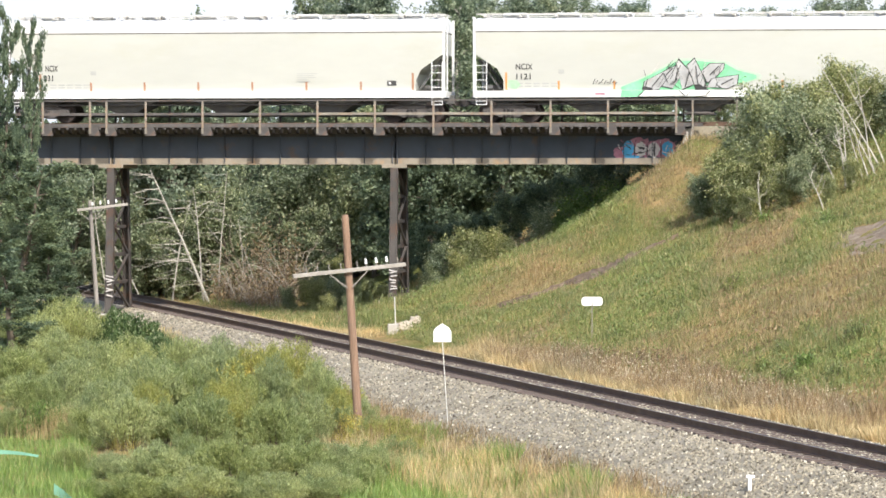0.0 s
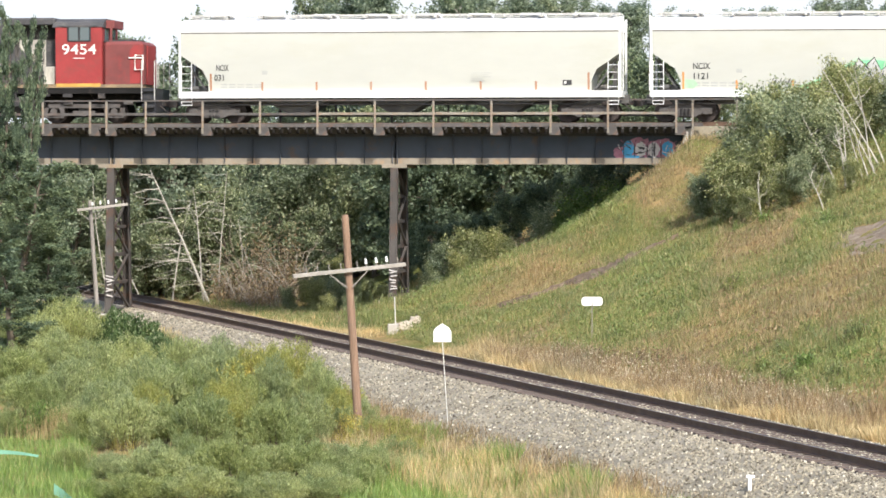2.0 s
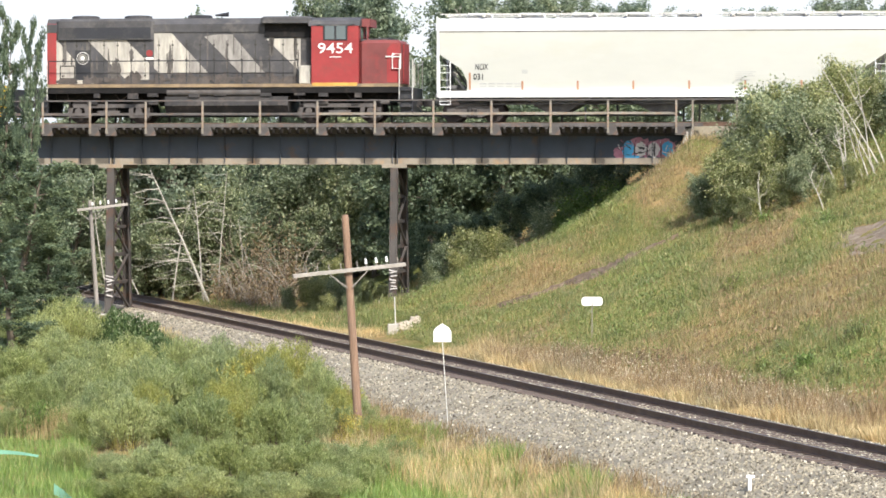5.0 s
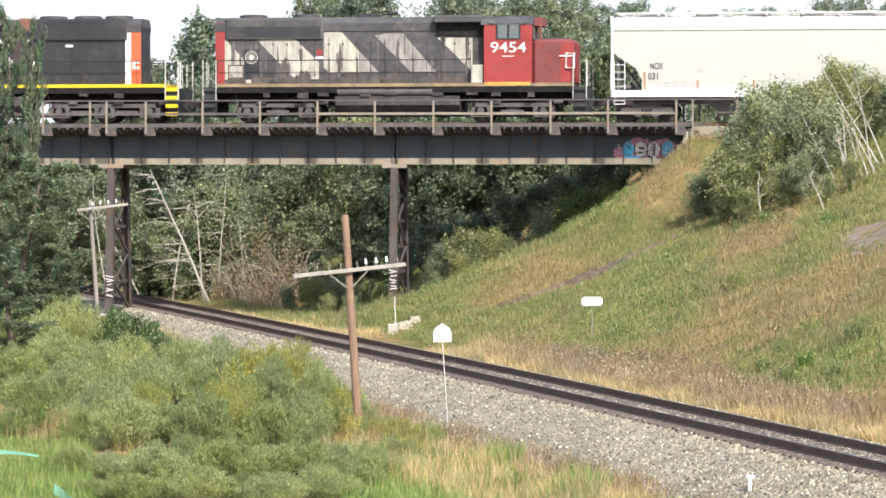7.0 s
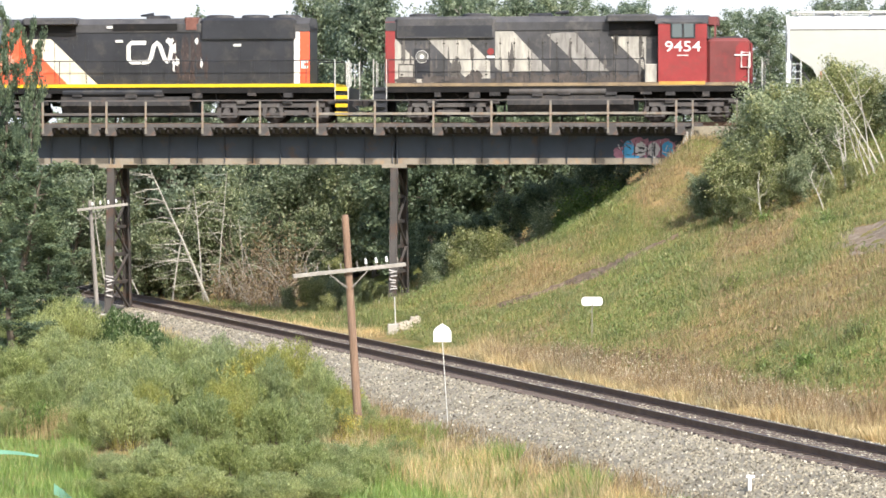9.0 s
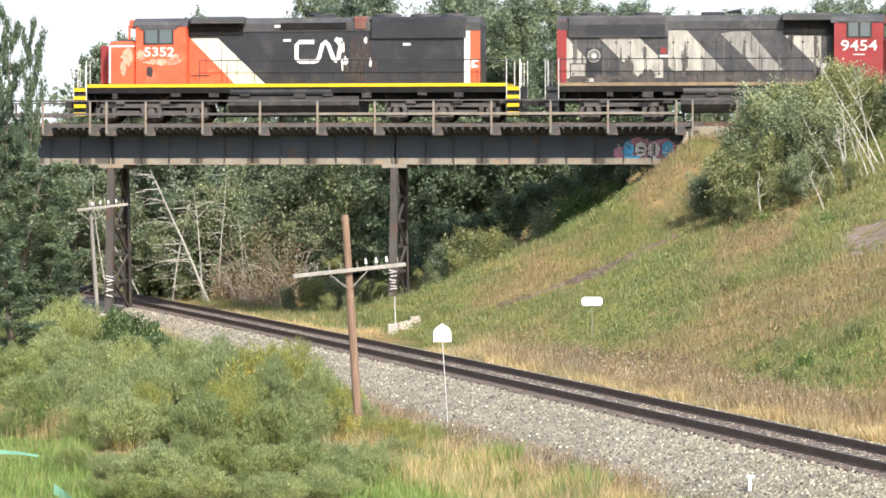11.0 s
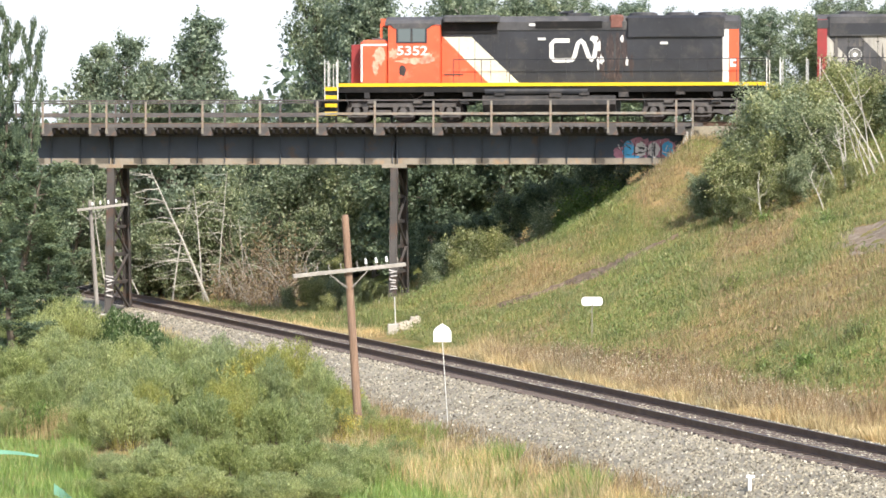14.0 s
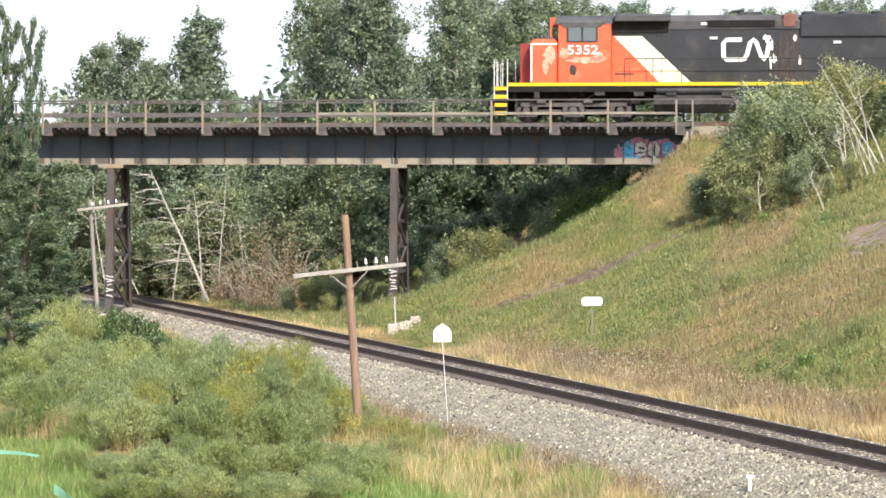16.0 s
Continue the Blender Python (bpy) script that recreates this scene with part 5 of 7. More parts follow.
def crooked(rng, start, direction, length, n=6, bend=0.12, rise=0.0):
    """A wavering line of points."""
    p, d = Vector(start), Vector(direction).normalized()
    pts = [p.copy()]
    for _ in range(n):
        d = (d + Vector((rng.gauss(0, bend), rng.gauss(0, bend), rng.gauss(0, bend) + rise))).normalized()
        p = p + d * (length / n)
        pts.append(p.copy())
    return pts


def make_tree(seed, height, spread, n_leaves, leaf, bark, leafage, low=0.25, limbs=34, lean=0.03, taper=1.0, clump=1.0, label="", category="tree", name="tree", cone=False):
    """A tapered trunk, limbs, and a ragged crown of single leaves round the twigs."""
    rng, g = random.Random(seed), np.random.default_rng(seed)
    t = thing(name, label, category)
    stem = crooked(rng, (0, 0, -0.3), (rng.gauss(0, lean), rng.gauss(0, lean), 1), height * 0.97, 9, 0.05, 0.03)
    r0 = 0.018 * height + 0.03
    wood = Shape().tube(stem, [r0 * (1 - 0.93 * i / 9) for i in range(10)], 7)
    twigs = []
    for i in range(limbs):
        f = low + (1 - low) * ((i + rng.random()) / limbs) ** 0.9
        k = min(8.99, f * 9)
        a = stem[int(k)].lerp(stem[int(k) + 1], k - int(k))
        w = 2.4 * i + rng.uniform(-0.5, 0.5)
        reach = spread * (0.35 + 0.65 * math.sin(math.pi * min(1, (0.12 + 0.88 * (1 - f) * taper)) ** 0.8)) * rng.uniform(0.5, 1.15)
        if cone:
            reach = spread * (0.14 + 0.90 * (1 - f) ** 0.5) * rng.uniform(0.6, 1.15)
        reach = max(reach, 0.25)
        limb = crooked(rng, a, (math.cos(w), math.sin(w), 0.35 + 0.9 * f * rng.random()), reach, 5, 0.16, 0.05)
        wood.tube(limb, [r0 * 0.34 * (1 - f * 0.6) * (1 - 0.9 * j / 5) for j in range(6)], 4)
        for j in (2, 3, 4, 5):
            twigs.append((limb[j], 0.20 + 0.16 * reach * (0.6 + 0.1 * j)))
            side = limb[j] + Vector((rng.gauss(0, 0.3), rng.gauss(0, 0.3), rng.gauss(0.1, 0.22))) * reach * 0.55
            twigs.append((side, 0.18 + 0.12 * reach))
    twigs.append((stem[-1], 0.3))
    part("trunk", wood, bark, t)
    c = np.array([p for p, _ in twigs])
    s = np.array([r for _, r in twigs])
    pick = g.choice(len(c), n_leaves, p=s / s.sum())
    pts = c[pick] + unit(g.normal(size=(n_leaves, 3))) * (clump * s[pick] * g.uniform(0.15, 1.15, n_leaves))[:, None]
    pts[:, 2] = np.maximum(pts[:, 2], 0.25)
    part("crown", quads_mesh("crown", spikes(g, pts, leaf, leaf * 0.8, 0.1), leafage, 3), leafage, t)
    return t


def make_bush(seed, height, spread, stems, n_leaves, length, width, leafage, label, category="bush", name="bush", bark=None, low=0.3, up=0.9):
    """Many thin stems from one root, feathered with narrow leaves."""
    rng, g = random.Random(seed), np.random.default_rng(seed)
    t = thing(name, label, category)
    wood, lines = Shape(), []
    for i in range(stems):
        w, o = rng.uniform(0, 6.283), math.sqrt(rng.random()) * spread
        top = height * (1 - 0.62 * (o / spread) ** 2) * rng.uniform(0.75, 1.08)
        line = crooked(rng, (0.35 * o * math.cos(w), 0.35 * o * math.sin(w), -0.1), (o * math.cos(w) * 0.7, o * math.sin(w) * 0.7, top), math.hypot(top, o * 0.7), 5, 0.09)
        lines.append(line)
        wood.tube([line[0], line[2], line[5]], [0.016, 0.011, 0.004], 3)
    part("stem", wood, bark or M_BARK, t)
    l = np.array([[tuple(p) for p in line] for line in lines])
    i = g.integers(0, stems, n_leaves)
    f = low + (1.0 - low) * g.uniform(0, 1, n_leaves) ** 0.8
    k = np.minimum((f * 5).astype(int), 4)
    fr = (f * 5 - k)[:, None]
    pts = l[i, k] * (1 - fr) + l[i, k + 1] * fr
    pts = pts + g.normal(size=pts.shape) * (0.05 + 0.10 * height / 2)
    part("foliage", quads_mesh("foliage", spikes(g, pts, length, width, up) if width < 0.03 else leaves(g, pts, length, width, up), leafage, 3 if width < 0.03 else 4), leafage, t)
    return t


def make_plumed(seed, height, spread, plumes, per, length, width, leafage, label, name="willow_bush", loose=1.0):
    """A billowing bush: feathery plumes that arch outwards from one root, leaves set along them."""
    rng, g = random.Random(seed), np.random.default_rng(seed)
    t = thing(name, label, "bush")
    wood, pts, dirs = Shape(), [], []
    for i in range(plumes):
        o = ((i + rng.random()) / plumes) ** 0.6
        w = 2.4 * i + rng.uniform(-0.4, 0.4)
        tip = Vector((spread * o * math.cos(w), spread * o * math.sin(w), height * (1.0 - 0.50 * o ** 2.5) * rng.uniform(0.70, 1.08)))
        root = Vector((0.25 * tip.x, 0.25 * tip.y, -0.1))
        mid = root.lerp(tip, 0.5) + Vector((rng.gauss(0, 0.06), rng.gauss(0, 0.06), 0.12 * height))
        wood.tube([root, mid, tip], [0.016, 0.011, 0.004], 3)
        f = 0.30 + 0.72 * g.uniform(0, 1, per) ** 0.85
        a, b, c = (np.array(q) for q in (root, mid, tip))
        ff = f[:, None]
        p = a * (1 - ff) ** 2 + 2 * (2 * b - (a + c) / 2) * ff * (1 - ff) + c * ff ** 2
        fat = loose * height * (0.035 + 0.13 * np.sin(np.pi * np.clip((f - 0.22) / 0.86, 0, 1)))
        p = p + unit(g.normal(size=(per, 3))) * (fat * g.uniform(0.2, 1.1, per))[:, None]
        pts.append(p)
        axis = unit(((c - a) * 0.6 + (c - b))[None, :])
        dirs.append(np.repeat(axis, per, 0))
    part("stem", wood, M_BARK, t)
    c, d = np.concatenate(pts), np.concatenate(dirs)
    n = len(c)
    d = unit(d * 0.8 + g.normal(size=(n, 3)) * 0.7 + np.array([0, 0, 0.8]))
    sd = unit(np.cross(d, g.normal(size=(n, 3))))
    l, w = (length * g.uniform(0.6, 1.3, n))[:, None], (width * g.uniform(0.6, 1.3, n))[:, None]
    v = np.stack([c - d * l / 2 - sd * w / 2, c - d * l / 2 + sd * w / 2, c + d * l / 2], 1).reshape(-1, 3)
    part("foliage", quads_mesh("foliage", v, leafage, 3), leafage, t)
    return t


def settle(thing_, x, y, scale=1.0, turn=0.0, sink=0.05, tall=1.0):
    own = thing_.matrix_basis.to_scale()
    return copy_thing(thing_, Matrix.Translation((x, y, on_land(x, y, sink))) @ Matrix.Rotation(turn, 4, "Z") @ Matrix.Diagonal((scale / own.x, scale / own.y, scale * tall / own.z, 1)))


def first(thing_, x, y, scale=1.0, turn=0.0, sink=0.05, tall=1.0):
    thing_.matrix_basis = Matrix.Translation((x, y, on_land(x, y, sink))) @ Matrix.Rotation(turn, 4, "Z") @ Matrix.Diagonal((scale, scale, scale * tall, 1))
    return thing_


def build_trees():
    kinds = []
    for s, (h, w, low) in enumerate(((12.0, 2.6, 0.12), (12.5, 2.3, 0.18), (11.5, 2.9, 0.10), (12.0, 2.1, 0.15))):
        kinds.append(make_tree(20 + s, h, w, 15000, 0.165, M_BIRCH if s == 1 else M_BARK, L_POPLAR, low, 46, clump=0.92, label="tall green poplar tree behind the railway bridge", name="poplar_tree"))
    for s in range(2):
        kinds.append(make_tree(27 + s, 12.0, 2.7, 15000, 0.165, M_BARK, L_POPLAR, 0.12, 60, clump=1.0, label="pointed green poplar tree behind the railway bridge", name="poplar_tree", cone=True))
    heights = (12.0, 12.5, 11.5, 12.0, 12.0, 12.0)
    # bearing, depth, height of the top above the lower rail, breadth
    rows = [(-103, 174, 12.8, 1.05), (-98, 172, 13.3, 0.85), (-87, 173, 12.0, 0.7), (-109, 172, 10.2, 0.8), (-83, 174, 11.8, 0.8), (-80, 172, 14.4, 1.15), (-70, 174, 12.4, 0.85),
            (-60, 182, 10.8, 0.7), (-53.5, 186, 10.4, 0.7), (-47, 182, 10.6, 0.7), (-41, 178, 11.0, 0.5), (-132, 186, 10.4, 0.7), (-29.5, 176, 15.4, 0.85), (-24, 172, 15.4, 1), (-19, 178, 15.6, 1), (-11, 171, 15.0, 1), (-4, 180, 16.0, 1), (4, 173, 15.2, 1), (11, 182, 16.0, 1), (19, 174, 14.8, 1), (27, 183, 15.6, 1),
            (34, 175, 15.0, 1), (42, 184, 15.2, 1), (50, 176, 14.6, 1), (58, 184, 15.0, 1), (64, 178, 14.2, 0.7), (73, 186, 13.4, 0.6), (81, 177, 13.9, 0.8), (88, 186, 14.8, 1), (96, 178, 14.3, 1), (103, 186, 15.0, 1),
            (110, 180, 14.6, 1), (118, 187, 15.3, 1), (126, 180, 14.8, 1), (134, 188, 15.3, 1), (142, 180, 14.5, 1)]
    rng = random.Random(5)
    for i, (b, y, top, broad) in enumerate(rows):
        x, y = place(b, y)
        k = 4 + i % 2 if i < 12 else i % 4
        tall = (top - on_land(x, y)) / heights[k]
        flat = (tall * 0.5 + 0.5) * broad
        (first if i < 2 or 12 <= i < 16 else settle)(kinds[k], x, y, flat, rng.uniform(0, 6.28), 0.1, tall / flat)
    # the wood's lower storey; leaf colour itself is darkened for shade, lightened for sun
    under = [make_tree(40 + s, 5.5, 2.0, 7000, 0.17, M_BARK, L_DARK, 0.05, 30, label="leafy young tree with shade put into its dark leaf colour", name="young_tree") for s in range(3)]
    light = [make_tree(50 + s, 5.5, 2.1, 8200, 0.145, M_BARK, L_YOUNG, 0.05, 30, label="grey-green young tree beside the track, leaf colour lightened for sunlight", name="young_tree") for s in range(3)]
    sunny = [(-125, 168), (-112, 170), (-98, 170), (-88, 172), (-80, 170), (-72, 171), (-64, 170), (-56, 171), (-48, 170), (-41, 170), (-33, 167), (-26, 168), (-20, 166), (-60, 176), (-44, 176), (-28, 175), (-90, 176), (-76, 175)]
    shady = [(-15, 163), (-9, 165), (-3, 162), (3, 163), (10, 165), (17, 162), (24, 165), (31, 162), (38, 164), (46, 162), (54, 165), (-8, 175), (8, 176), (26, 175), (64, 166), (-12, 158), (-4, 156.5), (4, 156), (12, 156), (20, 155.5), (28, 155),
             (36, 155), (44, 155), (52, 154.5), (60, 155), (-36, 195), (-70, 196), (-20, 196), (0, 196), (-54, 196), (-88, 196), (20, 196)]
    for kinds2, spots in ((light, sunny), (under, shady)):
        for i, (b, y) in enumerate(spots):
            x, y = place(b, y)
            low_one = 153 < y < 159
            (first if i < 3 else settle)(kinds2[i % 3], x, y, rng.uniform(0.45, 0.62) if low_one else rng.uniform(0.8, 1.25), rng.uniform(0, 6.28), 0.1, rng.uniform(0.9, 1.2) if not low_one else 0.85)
    # distant wood behind all
    g = np.random.default_rng(9)
    n = 36000
    xx = g.uniform(-75, 75, n)
    yy = g.uniform(205, 235, n)
    prof = 9.0 + 2.2 * np.sin(xx * 0.5) + 1.5 * np.sin(xx * 1.3 + 1) + np.where(xx > -18, 3.0, 0)
    zz = -1 + g.uniform(0, 1, n) ** 0.7 * prof
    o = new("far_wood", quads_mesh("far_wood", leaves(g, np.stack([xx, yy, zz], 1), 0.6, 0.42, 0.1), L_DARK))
    tagged(o, "distant dark green wood behind the trees", "woods", kind="stuff")
    # the dense tree beside the near end of the bridge
    big = [make_tree(60 + s, 12.0, 1.9, 15000, 0.15, M_BARK, L_SPRUCE, 0.02, 34, clump=0.72, label="dense dark green tree beside the bridge", name="tree") for s in range(2)]
    for i, (b, y, top, wd) in enumerate([(-131, 137, 12.5, 0.46), (-122.3, 136, 12.1, 0.36), (-143, 131, 11.0, 0.8), (-127, 138, 8.2, 0.85), (-131, 129, 6.6, 1.0), (-117, 140, 5.4, 0.6), (-121, 137, 7.7, 0.55), (-128, 122, 3.2, 0.8), (-119, 130, 3.4, 0.8), (-112, 138, 2.2, 0.5), (-124, 133, 5.5, 0.9)]):
        x, y = place(b, y)
        sc = (top - on_land(x, y)) / 12.0
        (first if i < 2 else settle)(big[i % 2], x, y, wd, 1.3 * i, 0.1, sc / wd)


def build_bank_shrubs():
    kinds = [make_tree(80 + s, 3.3, 1.35, 8200, 0.115, M_BIRCH, (L_SHRUB, L_YOUNG, L_SHRUB)[s], 0.10, 32, 0.08, clump=1.25, label=("olive green leafy shrub with pale stems on the bank", "grey-green leafy shrub with pale stems on the bank", "olive green spreading shrub with pale stems on the bank")[s], category="shrub", name="shrub") for s in range(3)]
    rows = [(86, 143, 0.8), (91, 143, 1.0), (80, 139, 0.7), (85, 139, 0.95), (92, 140, 1.1), (98, 142, 1.15), (104, 143, 1.2), (77, 135.5, 0.6), (83, 134, 0.8), (90, 135, 1.0), (97, 136, 1.2), (104, 138, 1.3), (111, 141, 1.3), (118, 142, 1.25),
            (88, 131, 0.75), (96, 131, 0.85), (103, 132, 1.05), (110, 135, 1.2), (118, 137, 1.35), (125, 141, 1.3), (132, 140, 1.3), (126, 134, 1.0), (110, 130, 0.8), (138, 143, 1.3), (101, 128.5, 0.5), (107, 128, 0.5), (91, 129, 0.4), (116, 131, 0.75), (132, 133, 0.8), (121, 126, 0.35), (114, 125.5, 0.3), (94, 138, 1.1), (101, 135, 1.15), (107, 134, 1.1), (87, 137, 0.95), (114, 138, 1.25), (122, 139, 1.25), (82, 141, 0.8), (93, 133, 0.8)]
    rng = random.Random(2)
    for i, (b, y, s) in enumerate(rows):
        x, y = place(b, y)
        cap = float(np.interp(b, [76, 82, 88, 92, 96, 114, 118, 122, 140], [5.6, 6.7, 7.9, 8.6, 9.2, 9.4, 10.2, 9.6, 9.6]))
        s = min(s * rng.uniform(0.9, 1.1), (cap - on_land(x, y)) / 3.4)
        if s > 0.12 or i < 3:
            (first if i < 3 else settle)(kinds[i % 3], x, y, s, rng.uniform(0, 6.28), 0.1)
    # lighter shrubs on the bank behind the bridge
    pale = make_bush(90, 2.6, 1.3, 40, 5200, 0.13, 0.08, L_BRIGHT, "light green leafy shrub behind the bridge", "shrub", "shrub", M_BARK, 0.1, 0.2)
    for i, (b, y, sc) in enumerate([(40, 151.5, 1.0), (50, 151, 0.85), (55, 150.5, 0.6), (36, 152, 0.7), (2, 150.2, 0.62), (8, 150, 0.75), (13.5, 150.3, 0.66), (-4, 150.5, 0.5), (18, 150.6, 0.5), (5, 149.4, 0.5), (30, 151.5, 0.6)]):
        x, y = place(b, y)
        if i < 4:
            (first if i == 0 else settle)(pale, x, y, sc, i * 1.3, 0.1)
        else:
            settle(kinds[i % 3], x, y, sc, i * 1.3, 0.1)
    for i, (b, y, sc) in enumerate([(-37, 158, 0.5), (-31, 156, 0.5), (-26, 154.5, 0.45), (-34, 152.5, 0.35), (-28, 151, 0.35), (-40, 160, 0.5), (-22, 153, 0.45), (-45, 161, 0.4), (-18, 151.5, 0.4), (-33, 162, 0.6)]):
        x, y = place(b, y)
        settle(kinds[i % 3], x, y, sc, i * 0.9, 0.1)
    # bare pale saplings
    for i, (b, y, h, dx) in enumerate([(129, 128, 4.6, -1.9), (127.5, 127, 4.2, -1.7), (124, 127, 3.0, -0.6), (130.5, 128, 3.9, -1.2), (112.5, 124, 1.6, -0.35), (94.5, 128, 1.7, -0.3), (122, 126, 2.3, -0.9), (119, 127, 2.6, -0.15), (126, 126, 2.2, -0.8), (120, 128, 3.4, -0.5), (128, 126, 2.6, -1.1), (116, 129, 3.0, -1.6)]):
        x, y = place(b, y)
        t = thing("sapling", "thin pale bare sapling leaning on the bank", "sapling", at=Matrix.Translation((x, y, on_land(x, y, 0.1))))
        s = Shape()
        line = crooked(rng, (0, 0, 0), (dx, 0.1, h), h, 7, 0.05)
        s.tube(line, [0.035 * (1 - 0.75 * j / 7) for j in range(8)], 6)
        part("trunk", s, M_BIRCH, t)
        for j in range(3, 7):
            part("branch", Shape().tube(crooked(rng, line[j], (rng.gauss(0, 1), rng.gauss(0, 1), 1.0), 0.7, 4, 0.15), [0.014, 0.012, 0.01, 0.007, 0.004], 4), M_BIRCH, t)


def build_willows():
    W, H = 1.25, 2.2
    kinds = [make_plumed(100, H, W, 40, 360, 0.13, 0.024, L_WILLOW, "feathery grey-green willow bush beside the ballast"),
             make_plumed(101, H, W, 36, 390, 0.13, 0.024, L_WILLOWD, "deep green feathery willow bush beside the ballast"),
             make_plumed(102, H, W, 38, 370, 0.12, 0.024, L_WILLOWY, "yellow-green feathery willow bush beside the ballast"),
             make_plumed(103, H, W, 34, 400, 0.13, 0.026, L_WILLOW, "pale grey-green willow bush in loose plumes", loose=1.25),
             make_plumed(104, H, W, 44, 240, 0.13, 0.055, L_THICKET, "dark green leafy thicket beside the ballast", "thicket_bush")]
    # bearing, depth, top above the lower rail, half width, kind
    rows = [(-124, 126, 0.95, 1.5, 0), (-112, 128, 1.1, 1.4, 3), (-101, 130, 0.7, 1.1, 1), (-90, 124, 0.75, 1.1, 4), (-85, 119, 0.25, 0.8, 4), (-95, 128, 0.9, 1.0, 4),
            (-127, 112, 0.30, 1.2, 1), (-114, 114, 0.55, 1.3, 0), (-102, 113, 0.25, 1.1, 3), (-92, 115, 0.35, 1.0, 0), (-76, 115, 0.35, 1.0, 3), (-66, 112, 0.50, 1.0, 0), (-83, 110, 0.0, 0.9, 1),
            (-121, 101, 0.0, 1.0, 1), (-109, 102, 0.30, 1.1, 0), (-97, 101, 0.10, 0.95, 1), (-87, 100, 0.45, 1.05, 3), (-76, 101, 0.15, 0.95, 1), (-66, 102, 0.48, 1.0, 0),
            (-55, 101, 0.72, 0.9, 2), (-45, 100, 1.0, 1.05, 2), (-50, 99, 0.55, 0.8, 0), (-37, 98.5, 0.35, 0.75, 0), (-33.5, 96, 0.1, 0.55, 1), (-60, 98.5, 0.1, 0.8, 1),
            (-104, 90, -0.2, 0.85, 1), (-93, 88, 0.12, 0.95, 0), (-82, 89, -0.15, 0.8, 1), (-71, 88, 0.28, 0.95, 1), (-60, 89, 0.02, 0.85, 2), (-49.5, 88, 0.15, 0.9, 1), (-40, 90, -0.05, 0.75, 0), (-25.5, 91, -0.22, 0.8, 1), (-31.5, 92, -0.1, 0.55, 2), (-15, 88, -0.5, 0.8, 2), (-20.5, 88.5, -0.40, 0.7, 1), (-11, 86, -0.75, 0.6, 2), (-28, 94, 0.05, 0.6, 2), (-23, 91.5, -0.2, 0.6, 0), (-64, 95, 0.2, 0.8, 2), (-100, 95, 0.0, 0.9, 0), (-88, 94, 0.15, 0.8, 2),
            (-109, 81, -0.6, 0.6, 1), (-98, 80, -0.75, 0.6, 3), (-85, 79, -0.35, 0.85, 0), (-74, 80, -0.55, 0.75, 1), (-63, 79, -0.25, 0.85, 1), (-52, 80, -0.5, 0.75, 3), (-41, 80, -0.3, 0.8, 1), (-31, 81, -0.55, 0.7, 0), (-22, 83, -0.7, 0.65, 1), (-14, 84.5, -0.75, 0.7, 1), (-9, 83, -1.0, 0.5, 0), (-19, 81, -0.7, 0.7, 0), (-25, 78, -0.8, 0.7, 1),
            (-104, 74.5, -0.8, 0.6, 1), (-93, 74, -0.65, 0.7, 1), (-82, 74.5, -0.75, 0.65, 1), (-71, 74, -0.55, 0.75, 0), (-60, 74.5, -0.75, 0.7, 1), (-49, 74, -0.6, 0.7, 3), (-39, 75, -0.8, 0.6, 1), (-30, 76, -0.85, 0.55, 0),
            (-99, 70, -0.95, 0.6, 1), (-87, 70, -0.85, 0.65, 0), (-76, 70, -0.9, 0.65, 1), (-65, 70, -0.85, 0.65, 3), (-54, 70, -0.9, 0.65, 1), (-44, 70.5, -0.95, 0.6, 0), (-35, 71, -1.0, 0.5, 1)]
    rng = random.Random(11)
    seen = set()
    for b, y, top, half, k in rows:
        x, y = place(b, y)
        flat = half * 1.12 / W
        tall = (top - on_land(x, y)) / H * rng.uniform(0.94, 1.04)
        (settle if k in seen else first)(kinds[k], x, y, flat, rng.uniform(0, 6.28), 0.1, tall / flat)
        seen.add(k)
    # low growth that fills the hollows between them
    for i in range(20):
        y = rng.uniform(76, 112)
        lo, hi = -0.134 * y, float(track_x(y)) - 6.4
        x = rng.uniform(lo, hi)
        if y < 81 and x / y < -0.088:
            continue
        settle(kinds[rng.choice((0, 1, 1, 3))], x, y, rng.uniform(0.35, 0.6), rng.uniform(0, 6.28), 0.1, rng.uniform(0.7, 1.0))
    bright = make_bush(110, 1.3, 0.9, 46, 4500, 0.16, 0.035, L_BRIGHT, "bright yellow-green low bush", "bush", "low_bush", None, 0.05, 0.8)
    for i, (b, y, sc) in enumerate([(-14, 86, 0.55), (-17, 86.5, 0.5), (-118, 92, 0.8), (-82, 104, 1.2)]):
        x, y = place(b, y)
        (first if i < 1 else settle)(bright, x, y, sc, i * 1.1, 0.05)
    gold = make_bush(111, 1.4, 0.55, 46, 5200, 0.07, 0.026, L_YELLOW, "yellow flowering weed clump among the bushes", "weed", "flowering_weed", None, 0.45, 0.8)
    for i, (b, y, sc) in enumerate([(-56, 100.5, 1.5), (-54, 100.8, 1.4), (-25.5, 88.6, 0.9), (-24.5, 89.0, 0.7), (-94.5, 88, 0.6)]):
        x, y = place(b, y)
        (first if i < 1 else settle)(gold, x, y, sc, i * 1.7, 0.05)


